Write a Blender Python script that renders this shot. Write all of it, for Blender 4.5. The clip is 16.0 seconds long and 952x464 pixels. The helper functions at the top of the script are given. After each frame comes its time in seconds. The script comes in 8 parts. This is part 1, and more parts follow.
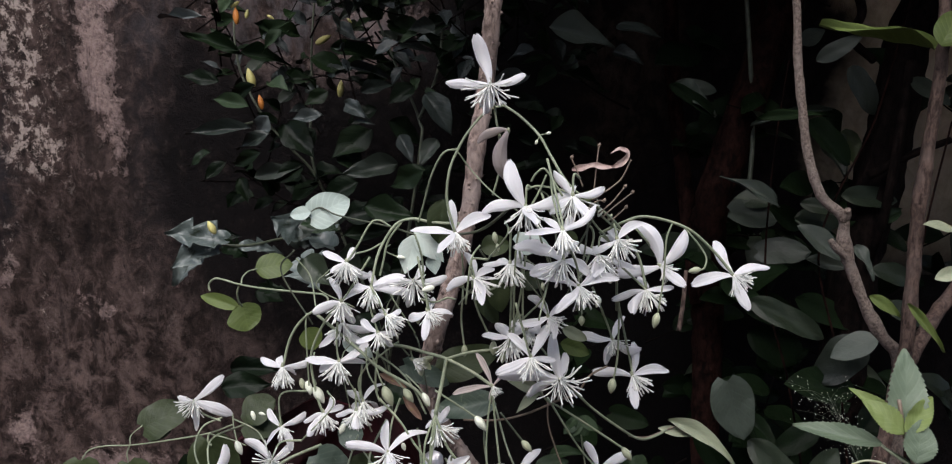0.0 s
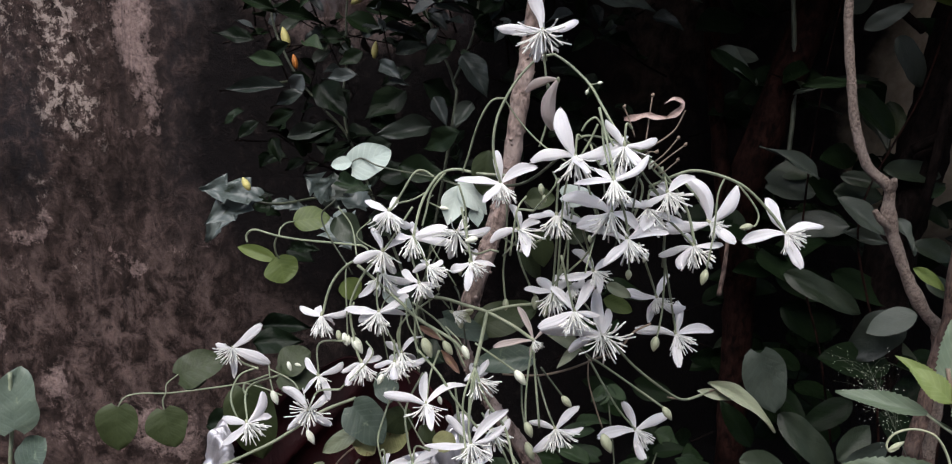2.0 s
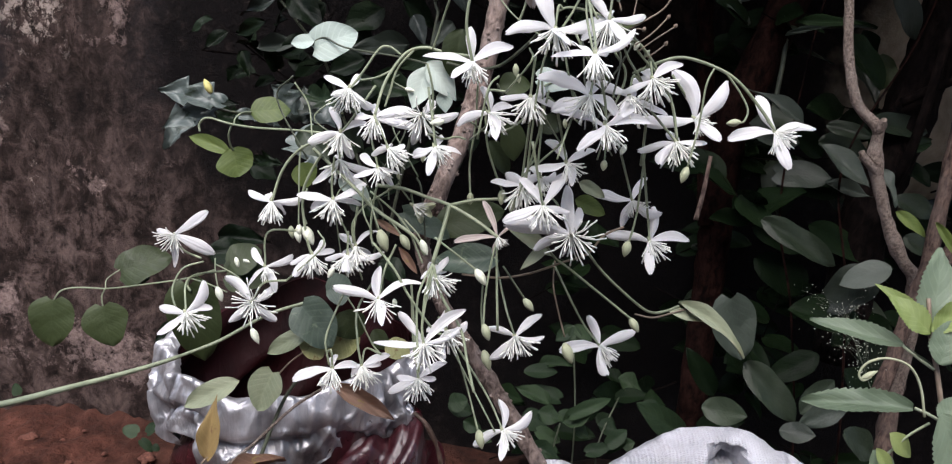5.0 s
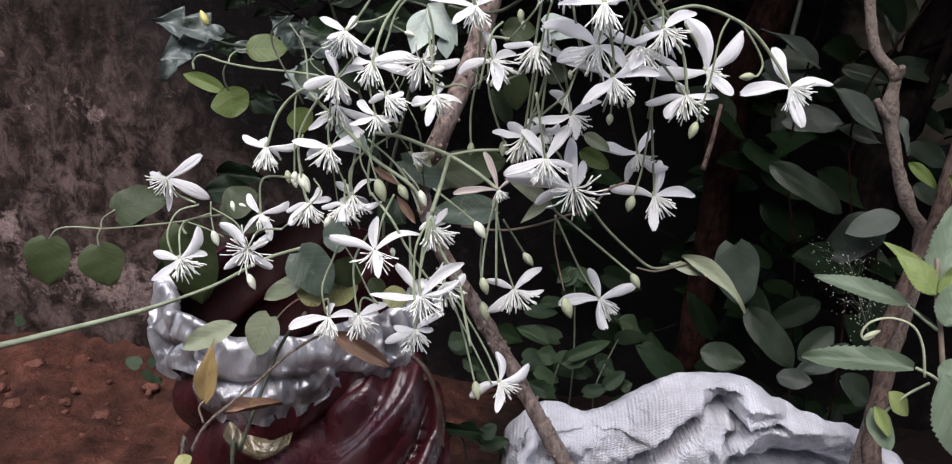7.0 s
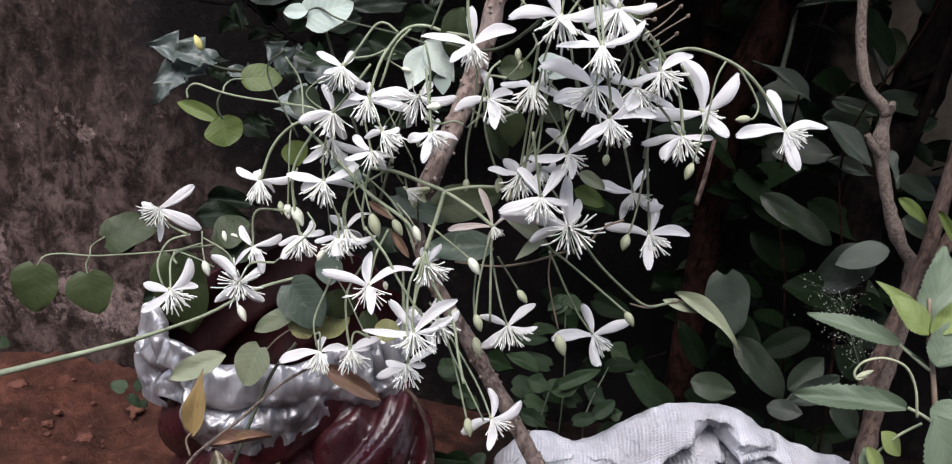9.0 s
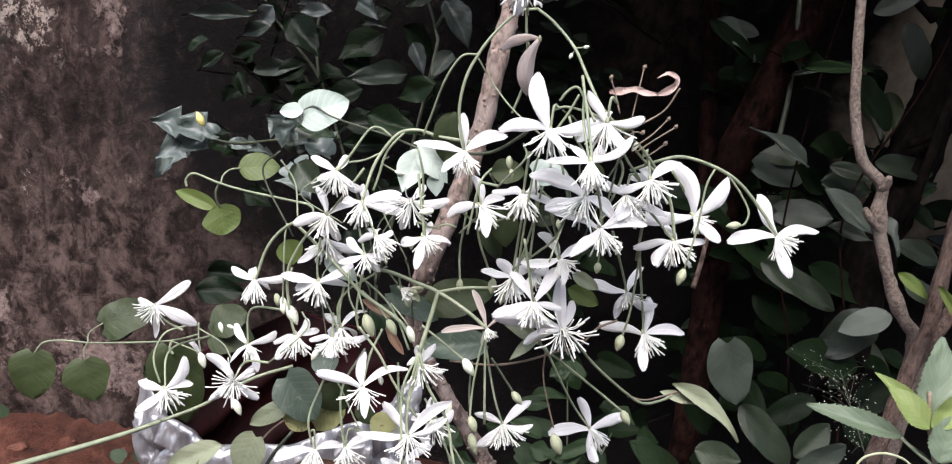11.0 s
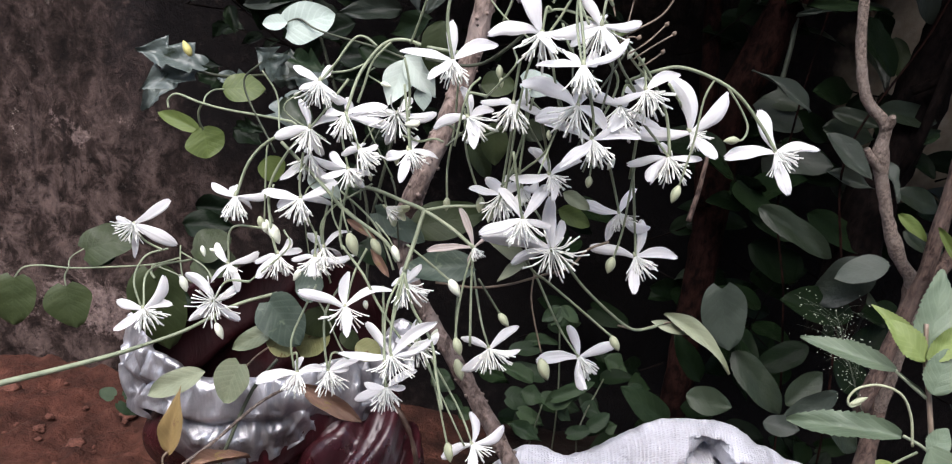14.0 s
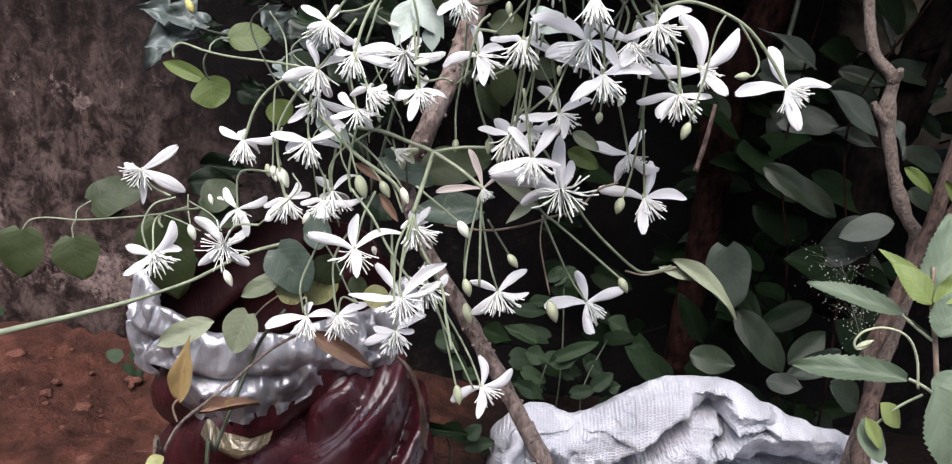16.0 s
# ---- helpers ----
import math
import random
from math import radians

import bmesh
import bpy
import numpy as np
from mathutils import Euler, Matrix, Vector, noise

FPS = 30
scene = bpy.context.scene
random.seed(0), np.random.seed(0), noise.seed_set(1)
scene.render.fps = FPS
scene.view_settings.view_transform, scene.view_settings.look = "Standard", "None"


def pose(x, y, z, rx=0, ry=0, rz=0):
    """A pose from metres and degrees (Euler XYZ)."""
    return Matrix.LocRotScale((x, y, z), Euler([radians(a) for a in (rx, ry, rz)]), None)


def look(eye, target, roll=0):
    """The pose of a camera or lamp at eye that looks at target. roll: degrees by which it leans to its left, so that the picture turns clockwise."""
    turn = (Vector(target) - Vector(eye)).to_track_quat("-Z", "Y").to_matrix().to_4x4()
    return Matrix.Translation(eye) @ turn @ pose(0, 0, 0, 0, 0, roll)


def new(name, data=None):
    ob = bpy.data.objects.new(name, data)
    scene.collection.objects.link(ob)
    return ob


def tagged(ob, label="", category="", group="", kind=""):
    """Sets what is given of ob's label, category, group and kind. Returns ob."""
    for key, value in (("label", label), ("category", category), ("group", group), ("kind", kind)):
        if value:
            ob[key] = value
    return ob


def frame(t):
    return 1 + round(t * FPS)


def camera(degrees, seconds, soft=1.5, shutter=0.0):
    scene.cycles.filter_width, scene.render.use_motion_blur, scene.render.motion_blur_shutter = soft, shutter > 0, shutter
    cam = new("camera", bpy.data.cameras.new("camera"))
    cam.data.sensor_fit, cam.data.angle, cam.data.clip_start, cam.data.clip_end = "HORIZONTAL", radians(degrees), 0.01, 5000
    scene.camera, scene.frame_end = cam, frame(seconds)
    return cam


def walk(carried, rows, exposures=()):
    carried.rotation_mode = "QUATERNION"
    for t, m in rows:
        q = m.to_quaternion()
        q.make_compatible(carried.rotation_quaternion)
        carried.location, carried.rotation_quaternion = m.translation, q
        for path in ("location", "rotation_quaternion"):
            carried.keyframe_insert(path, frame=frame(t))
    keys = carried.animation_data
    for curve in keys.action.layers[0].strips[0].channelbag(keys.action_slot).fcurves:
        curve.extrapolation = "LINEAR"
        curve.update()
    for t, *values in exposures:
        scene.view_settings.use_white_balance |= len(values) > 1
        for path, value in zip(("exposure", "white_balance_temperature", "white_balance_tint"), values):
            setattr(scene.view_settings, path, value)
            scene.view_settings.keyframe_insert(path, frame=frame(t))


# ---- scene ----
cam = camera(62.7, 16.0, soft=1.15)
METRES, EYE, TILT, LEAN, TURN = 0.3, 0.82, -12, 0, 0.0
SKY, SUN = 0.19, 4.4
ROWS = [
    (0.0, 0.0, 0.0, 0.0, 0.0, 0.0, -0.0),
    (0.5, 0.0393, 0.0111, 0.0248, -0.85, 0.08, 1.18),
    (1.0, 0.0345, -0.0008, 0.0292, -0.01, -0.08, 1.09),
    (1.5, -0.0221, -0.0035, -0.0155, 1.03, -0.78, -1.05),
    (2.0, -0.0436, 0.0215, -0.0477, 1.58, -1.77, -1.48),
    (2.5, -0.0617, 0.0256, -0.053, 2.36, -1.76, -1.39),
    (3.0, -0.0623, 0.0299, -0.055, 2.34, -1.72, -1.57),
    (3.5, -0.053, 0.0468, -0.0619, 1.78, -2.16, -1.42),
    (4.0, -0.0305, 0.0972, -0.1331, 0.82, -3.35, -2.88),
    (4.2, -0.0267, 0.1097, -0.157, 0.59, -3.75, -3.71),
    (6.3, -0.0031, 0.1412, -0.1936, -0.2, -5.84, -5.74),
    (6.5, -0.0074, 0.1571, -0.1868, -0.3, -7.69, -5.74),
    (7.0, -0.0098, 0.1651, -0.1515, 0.52, -9.52, -6.15),
    (7.5, -0.0129, 0.156, -0.11, 0.5, -8.13, -5.56),
    (8.0, -0.0055, 0.1668, -0.1077, 0.08, -7.98, -6.08),
    (8.5, -0.0125, 0.1793, -0.1145, 0.4, -8.29, -6.58),
    (8.7, -0.0229, 0.176, -0.1222, -0.17, -8.19, -6.96),
    (10.8, -0.0188, 0.1919, -0.0711, 0.06, -7.89, -6.79),
    (11.0, -0.0138, 0.1859, -0.0127, 0.22, -5.3, -6.52),
    (11.5, -0.0019, 0.18, 0.0328, 0.13, -4.18, -6.94),
    (12.0, -0.0171, 0.1737, 0.0485, -0.15, -3.72, -7.54),
    (12.5, -0.0127, 0.194, -0.0176, 0.16, -5.74, -7.85),
    (13.0, -0.0039, 0.2331, -0.0677, -0.49, -7.14, -7.55),
    (13.5, -0.0004, 0.2306, -0.0545, -0.28, -7.22, -7.09),
    (14.0, 0.0136, 0.2235, -0.0892, 0.21, -8.12, -7.43),
    (14.5, 0.0175, 0.1959, -0.0866, 1.22, -7.96, -6.76),
    (15.0, 0.0105, 0.2036, -0.1159, 0.55, -8.93, -7.31),
    (15.5, 0.0108, 0.1975, -0.1331, 0.39, -9.49, -6.73),
    (16.0, 0.0065, 0.2132, -0.1485, 0.22, -9.87, -7.27),
]
EXPOSURES = [(0, 0.13, 6560, 15), (1.5, 0.04, 6560, 15), (2.0, 0.27, 6560, 15), (2.5, 0.41, 6560, 15), (3.5, 0.49, 6560, 15), (4.0, 0.57, 6560, 15), (4.2, 0.57, 6560, 15), (6.3, 0.50, 6560, 15), (6.5, 0.50, 6560, 15), (7.5, 0.37, 6560, 15), (8.5, 0.45, 6560, 15), (8.7, 0.46, 6560, 15), (10.8, 0.92, 6650, 15), (11.0, 0.96, 6650, 15), (11.5, 0.38, 6650, 15), (12.0, -0.04, 6650, 15), (12.5, -0.05, 6650, 15), (13.0, 0.37, 6560, 15), (14.0, 0.74, 6560, 15), (15.0, 0.94, 6560, 15), (15.5, 0.92, 6560, 15), (16, 0.78, 6560, 15)]
walk(cam, [(t, pose(0, 0, EYE, TILT, LEAN, TURN) @ pose(METRES * x, METRES * y, METRES * z, 90 + pitch, roll, yaw)) for t, x, y, z, yaw, pitch, roll in ROWS], EXPOSURES)

# ---- world, sun and exposure ----
world = bpy.data.worlds.new("overcast_sky")
scene.world = world
world.use_nodes = True
sky = world.node_tree.nodes.new("ShaderNodeTexSky")
sky.sky_type, sky.sun_disc = "NISHITA", False
sky.sun_elevation, sky.sun_rotation = radians(58), radians(197)
sky.air_density, sky.dust_density = 1.0, 3.0
backing = world.node_tree.nodes["Background"]
backing.inputs["Strength"].default_value = SKY
world.node_tree.links.new(sky.outputs[0], backing.inputs["Color"])
sun = new("sun", bpy.data.lights.new("sun", "SUN"))
sun.data.energy, sun.data.angle, sun.data.color = SUN, radians(60), (0.97, 0.985, 1.0)
sun.matrix_world = look((-0.8, -2.15, 4.7), (0.0, 0.4, 0.5))


# ---- materials ----
class Nodes:
    """A short way to write node materials."""

    def __init__(self, name, rough=0.5, spec=0.5, metal=0.0):
        self.mat = bpy.data.materials.new(name)
        self.mat.use_nodes = True
        self.tree = self.mat.node_tree
        self.bsdf = self.tree.nodes["Principled BSDF"]
        self.bsdf.inputs["Roughness"].default_value = rough
        self.bsdf.inputs["Specular IOR Level"].default_value = spec
        self.bsdf.inputs["Metallic"].default_value = metal

    def node(self, kind, **inputs):
        n = self.tree.nodes.new("ShaderNode" + kind)
        for key, value in inputs.items():
            key = key.replace("_", " ")
            if isinstance(value, bpy.types.NodeSocket):
                self.tree.links.new(value, n.inputs[key])
            else:
                n.inputs[key].default_value = value
        return n

    def put(self, value, key):
        self.tree.links.new(value, self.bsdf.inputs[key])

    def coords(self, kind="Object", scale=(1, 1, 1), rot=(0, 0, 0)):
        c = self.tree.nodes.new("ShaderNodeTexCoord")
        m = self.node("Mapping", Vector=c.outputs[kind], Scale=scale, Rotation=rot)
        return m.outputs[0]

    def noise(self, vec, scale, detail=4.0, rough=0.55, distort=0.0):
        n = self.node("TexNoise", Vector=vec, Scale=scale, Detail=detail, Roughness=rough, Distortion=distort)
        return n.outputs["Fac"]

    def ramp(self, fac, *stops):
        r = self.node("ValToRGB", Fac=fac)
        e = r.color_ramp.elements
        while len(e) < len(stops):
            e.new(0.5)
        for el, (at, col) in zip(e, stops):
            el.position = at
            el.color = (*col, 1) if not isinstance(col, (int, float)) else (col, col, col, 1)
        return r.outputs["Color"]

    def math(self, op, a, b=0.0):
        n = self.tree.nodes.new("ShaderNodeMath")
        n.operation = op
        for i, v in enumerate((a, b)):
            if isinstance(v, bpy.types.NodeSocket):
                self.tree.links.new(v, n.inputs[i])
            else:
                n.inputs[i].default_value = v
        return n.outputs[0]

    def mix(self, fac, a, b, how="MIX"):
        n = self.tree.nodes.new("ShaderNodeMix")
        n.data_type, n.blend_type = "RGBA", how
        for i, v in ((0, fac), (6, a), (7, b)):
            if isinstance(v, bpy.types.NodeSocket):
                self.tree.links.new(v, n.inputs[i])
            elif i == 0:
                n.inputs[i].default_value = v
            else:
                n.inputs[i].default_value = (*v, 1)
        return n.outputs[2]

    def bump(self, height, strength=0.3, dist=0.002):
        b = self.node("Bump", Height=height, Strength=strength, Distance=dist)
        self.put(b.outputs[0], "Normal")
        return b.outputs[0]

    def random(self):
        return self.tree.nodes.new("ShaderNodeObjectInfo").outputs["Random"]

    def thin(self, color, share):
        """Lets light pass through a thin sheet, as through a leaf or petal."""
        t = self.node("BsdfTranslucent", Color=color)
        m = self.node("MixShader", Fac=share)
        out = self.tree.nodes["Material Output"]
        self.tree.links.new(self.bsdf.outputs[0], m.inputs[1])
        self.tree.links.new(t.outputs[0], m.inputs[2])
        self.tree.links.new(m.outputs[0], out.inputs["Surface"])


def leaf_material(name, dark, light, rough=0.42, spec=0.5, through_light=0.2, veins=0.5, spots=None, from_=0.25):
    k = Nodes(name, rough, spec)
    uv = k.tree.nodes.new("ShaderNodeUVMap")
    sep = k.node("SeparateXYZ", Vector=uv.outputs[0])
    side = k.math("ABSOLUTE", sep.outputs["Y"])
    run = k.math("SUBTRACT", sep.outputs["X"], k.math("MULTIPLY", side, 0.32))
    rib = k.math("POWER", k.math("ABSOLUTE", k.math("COSINE", k.math("MULTIPLY", run, 22.0))), 14.0)
    mid = k.math("POWER", k.math("SUBTRACT", 1.0, side), 22.0)
    vein = k.math("MINIMUM", k.math("ADD", rib, mid), 1.0)
    obj = k.coords("Object")
    blotch = k.noise(obj, 2.2, 5)
    shade = k.math("ADD", k.math("MULTIPLY", blotch, 0.55), k.math("MULTIPLY", k.random(), 0.55))
    col = k.ramp(shade, (from_, dark), (0.85, light))
    pale = tuple(min(1.0, c * 1.35 + 0.01) for c in light)
    col = k.mix(k.math("MULTIPLY", vein, veins * 0.32), col, pale)
    if spots:
        worn = k.ramp(k.noise(obj, 3.1, 6, 0.65, 0.5), (0.60, 0.0), (0.68, 1.0))
        col = k.mix(worn, col, spots)
    k.put(col, "Base Color")
    k.put(k.ramp(k.noise(obj, 9.0, 3), (0.3, max(0.05, rough - 0.1)), (0.7, min(1, rough + 0.15))), "Roughness")
    h = k.math("ADD", k.math("MULTIPLY", vein, -0.8 * veins), k.math("MULTIPLY", k.noise(obj, 16.0, 3), 0.7))
    k.bump(h, 0.11, 0.02)
    k.thin(col, through_light)
    return k.mat


def petal_material(name, base, edge, tip=None):
    k = Nodes(name, 0.55, 0.3)
    uv = k.tree.nodes.new("ShaderNodeUVMap")
    sep = k.node("SeparateXYZ", Vector=uv.outputs[0])
    obj = k.coords("Object", (1.5, 9, 9))
    col = k.ramp(k.noise(obj, 2.5, 4), (0.3, edge), (0.7, base))
    col = k.mix(k.math("MULTIPLY", k.random(), 0.35), col, edge)
    if tip:
        at = k.math("ADD", sep.outputs["X"], k.math("MULTIPLY", k.noise(k.coords(), 6, 4), 0.5))
        col = k.mix(k.ramp(at, (1.08, 0.0), (1.26, 1.0)), col, tip)
    k.put(col, "Base Color")
    lines = k.math("COSINE", k.math("MULTIPLY", sep.outputs["Y"], 15.0))
    k.bump(k.math("ADD", k.math("MULTIPLY", lines, 0.5), k.noise(obj, 6, 3)), 0.24, 0.013)
    k.thin(col, 0.6)
    return k.mat


def bark_material(name, dark, light, scale=60, rough=0.8, stretch=0.25, patch=None, spec=0.25):
    k = Nodes(name, rough, spec)
    v = k.coords("Object", (1, 1, stretch))
    n = k.noise(v, scale, 6, 0.65, 0.4)
    col = k.ramp(n, (0.38, dark), (0.62, light))
    w = k.noise(k.coords("Object"), scale * 0.18, 4)
    col = k.mix(k.ramp(w, (0.5, 0.0), (0.68, 0.7)), col, patch or tuple(c * 0.55 for c in dark))
    k.put(col, "Base Color")
    k.bump(n, 0.9, 0.003)
    return k.mat


def stem_material(name, dark, light):
    k = Nodes(name, 0.5, 0.4)
    v = k.coords("Object")
    col = k.ramp(k.noise(v, 90, 4), (0.3, dark), (0.7, light))
    col = k.mix(k.math("MULTIPLY", k.noise(v, 14, 3), 0.5), col, dark)
    k.put(col, "Base Color")
    k.bump(k.noise(v, 500, 2), 0.25, 0.0005)
    return k.mat


# bare places, scabbed zones, damp and black places on the wall: x, z, half-width, half-height, how much
PATCHES = [(-0.322, 0.794, 0.035, 0.05, 0.9), (-0.163, 0.877, 0.045, 0.04, 1.0), (-0.218, 0.799, 0.035, 0.035, 1.0), (-0.253, 0.732, 0.035, 0.03, 0.6), (-0.296, 0.781, 0.03, 0.04, 0.6), (-0.136, 0.846, 0.04, 0.03, 0.7), (-0.407, 0.892, 0.05, 0.03, 0.5), (-0.079, 0.892, 0.04, 0.03, 0.6)]
BARE = [(-0.598, 0.86, 0.030, 0.06, 1.0), (-0.592, 0.785, 0.024, 0.04, 0.9), (-0.578, 0.735, 0.020, 0.025, 0.55), (-0.572, 0.69, 0.018, 0.03, 0.6), (-0.579, 0.655, 0.020, 0.012, 0.5), (-0.612, 0.645, 0.010, 0.014, 0.55), (-0.606, 0.705, 0.010, 0.014, 0.5), (-0.55, 0.93, 0.03, 0.025, 0.6), (-0.70, 0.93, 0.09, 0.03, 0.4), (-0.775, 0.20, 0.035, 0.05, 0.75), (-0.875, 0.305, 0.03, 0.05, 0.6), (-0.77, 0.505, 0.022, 0.035, 0.5), (-0.80, 0.472, 0.04, 0.012, 0.55), (-0.81, 0.415, 0.03, 0.05, 0.45), (-0.648, 0.44, 0.035, 0.035, 0.5), (-0.61, 0.42, 0.02, 0.03, 0.4), (-0.533, 0.45, 0.03, 0.025, 0.4), (-0.63, 0.14, 0.06, 0.05, 0.6), (-0.47, 0.465, 0.04, 0.02, 0.4), (-0.74, 0.10, 0.08, 0.04, 0.45), (-0.56, 0.11, 0.06, 0.05, 0.55)]
SCABS = [(-0.71, 0.80, 0.045, 0.11, 1.0), (-0.70, 0.68, 0.035, 0.045, 0.9), (-0.82, 0.83, 0.05, 0.07, 0.9), (-0.75, 0.70, 0.018, 0.03, 0.7), (-0.765, 0.56, 0.007, 0.045, 0.9), (-0.719, 0.43, 0.006, 0.03, 1.0), (-0.73, 0.92, 0.08, 0.05, 0.9)]
DAMP = [(-0.785, 0.70, 0.035, 0.11, 0.9), (-0.81, 0.60, 0.05, 0.07, 0.8), (-0.515, 0.80, 0.035, 0.20, 0.75), (-0.52, 0.62, 0.05, 0.10, 0.5)]
# mostly the shrubs' shade painted black, with a few stains on the open wall
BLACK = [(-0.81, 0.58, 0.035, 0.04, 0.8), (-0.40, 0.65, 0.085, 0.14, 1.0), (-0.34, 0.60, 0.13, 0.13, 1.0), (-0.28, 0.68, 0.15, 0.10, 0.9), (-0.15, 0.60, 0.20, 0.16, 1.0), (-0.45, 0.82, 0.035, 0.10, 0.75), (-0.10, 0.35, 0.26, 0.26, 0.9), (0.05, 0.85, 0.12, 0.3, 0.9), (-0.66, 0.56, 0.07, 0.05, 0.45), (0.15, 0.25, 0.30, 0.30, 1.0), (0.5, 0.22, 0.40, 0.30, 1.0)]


def wall_material():
    """Old mouldy plaster, brown-black, with shade painted in behind the shrubs; bare pinkish patches, damp streaks and
    pale flaking scabs.
    """
    k = Nodes("mouldy_shaded_plaster", 0.9, 0.1)
    v = k.coords("Object")
    at = k.node("SeparateXYZ", Vector=v)
    big = k.noise(k.coords("Object", (1, 1, 0.38)), 4.6, 3, 0.5, 0.4)
    mid = k.noise(k.coords("Object", (1, 1, 0.75)), 40, 9, 0.70, 0.5)
    fine = k.noise(v, 150, 7, 0.72, 0.3)
    cloud = k.noise(k.coords("Object", (1, 1, 0.85), (0.3, 0, 0.4)), 22, 8, 0.66, 0.7)
    warp = k.noise(v, 9, 4)
    # the places' ragged edges
    wx = k.math("ADD", at.outputs["X"], k.math("ADD", k.math("MULTIPLY", k.math("SUBTRACT", k.noise(k.coords("Object", (1, 1, 1), (0, 0, 1.1)), 22, 7, 0.7), 0.5), 0.085), k.math("MULTIPLY", k.math("SUBTRACT", fine, 0.5), 0.02)))
    wz = k.math("ADD", at.outputs["Z"], k.math("MULTIPLY", k.math("SUBTRACT", k.noise(k.coords("Object", (1, 1, 1), (0.9, 0.4, 0)), 22, 7, 0.7), 0.5), 0.10))

    def field(x, z, wide, tall, much):
        dx = k.math("MULTIPLY", k.math("SUBTRACT", wx, x), 1 / wide)
        dz = k.math("MULTIPLY", k.math("SUBTRACT", wz, z), 1 / tall)
        d = k.math("ADD", k.math("MULTIPLY", dx, dx), k.math("MULTIPLY", dz, dz))
        return k.math("MULTIPLY", k.math("POWER", 2.718, k.math("MULTIPLY", d, -0.8)), much)

    def fields(rows):
        total = field(*rows[0])
        for row in rows[1:]:
            total = k.math("ADD", total, field(*row))
        return k.math("MINIMUM", total, 1.0)

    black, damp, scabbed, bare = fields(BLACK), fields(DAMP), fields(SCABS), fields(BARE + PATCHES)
    col = k.ramp(mid, (0.36, (0.010, 0.0067, 0.006)), (0.50, (0.033, 0.0222, 0.0195)), (0.64, (0.084, 0.058, 0.051)))
    # soft pinkish clouds, most of them low on the wall
    low = k.ramp(k.math("ADD", at.outputs["Z"], k.math("MULTIPLY", warp, 0.12)), (0.44, 1.0), (0.58, 0.2))
    clouds = k.math("MULTIPLY", k.ramp(k.math("ADD", k.math("MULTIPLY", cloud, 0.7), k.math("MULTIPLY", mid, 0.3)), (0.47, 0.0), (0.62, 1.0)), low)
    col = k.mix(clouds, col, (0.120, 0.086, 0.077))
    plaster = k.ramp(fine, (0.33, (0.145, 0.103, 0.093)), (0.66, (0.30, 0.226, 0.208)))
    ragged = k.math("ADD", bare, k.math("ADD", k.math("MULTIPLY", k.math("SUBTRACT", mid, 0.5), 1.7), k.math("MULTIPLY", k.math("SUBTRACT", fine, 0.5), 0.7)))
    mask = k.ramp(ragged, (0.46, 0.0), (0.58, 0.6), (0.80, 1.0))
    col = k.mix(mask, col, plaster)
    crust = k.noise(k.coords("Object", (1, 1, 0.8)), 60, 11, 0.80, 0.3)
    scab = k.ramp(k.math("ADD", crust, k.math("MULTIPLY", scabbed, 0.075)), (0.575, 0.0), (0.625, 1.0))
    col = k.mix(k.math("MULTIPLY", scab, k.math("ADD", k.math("MULTIPLY", scabbed, 0.75), 0.12)), col, (0.36, 0.30, 0.265))
    pit = k.ramp(k.noise(k.coords("Object", (1, 1, 0.6)), 120, 5, 0.65), (0.60, 0.0), (0.66, 0.7))
    col = k.mix(pit, col, (0.013, 0.009, 0.008))
    drip = k.ramp(k.noise(k.coords("Object", (1, 1, 0.07)), 34, 4, 0.6), (0.60, 0.0), (0.68, 0.55))
    col = k.mix(drip, col, (0.012, 0.009, 0.009))
    col = k.mix(k.math("MULTIPLY", damp, k.ramp(mid, (0.40, 0.85), (0.62, 0.25))), col, (0.019, 0.0175, 0.020))
    grey = k.math("MULTIPLY", field(-0.22, 0.90, 0.20, 0.09, 0.7), k.ramp(k.noise(k.coords("Object", (1, 1, 0.6)), 13, 7, 0.7, 0.4), (0.46, 0.0), (0.6, 1.0)))
    col = k.mix(grey, col, (0.17, 0.16, 0.17))
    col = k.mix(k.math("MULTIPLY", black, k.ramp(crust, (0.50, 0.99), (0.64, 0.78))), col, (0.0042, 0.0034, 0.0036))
    # shade behind the right-hand shrubs, put into the plaster colour
    shrub_shade = k.math("MULTIPLY", k.ramp(k.math("ADD", at.outputs["X"], k.math("MULTIPLY", warp, 0.3)), (0.12, 0.0), (0.30, 1.0)), k.ramp(mid, (0.25, 1.0), (0.8, 0.7)))
    col = k.mix(shrub_shade, col, (0.006, 0.005, 0.005))
    # dim brown wall left showing in that shade
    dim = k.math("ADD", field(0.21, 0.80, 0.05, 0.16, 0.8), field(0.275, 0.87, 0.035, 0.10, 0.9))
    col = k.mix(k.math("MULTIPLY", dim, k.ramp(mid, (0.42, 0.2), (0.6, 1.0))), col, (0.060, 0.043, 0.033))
    # clear of that painted shade, in old buff limewash, towards the far end
    lime = k.math("MULTIPLY", k.ramp(at.outputs["Z"], (0.48, 0.0), (0.62, 1.0)), k.ramp(k.math("ADD", at.outputs["X"], k.math("MULTIPLY", warp, 0.16)), (0.62, 0.0), (0.70, 1.0)))
    buff = k.ramp(mid, (0.3, (0.36, 0.285, 0.195)), (0.7, (0.58, 0.48, 0.35)))
    col = k.mix(lime, col, buff)
    k.put(col, "Base Color")
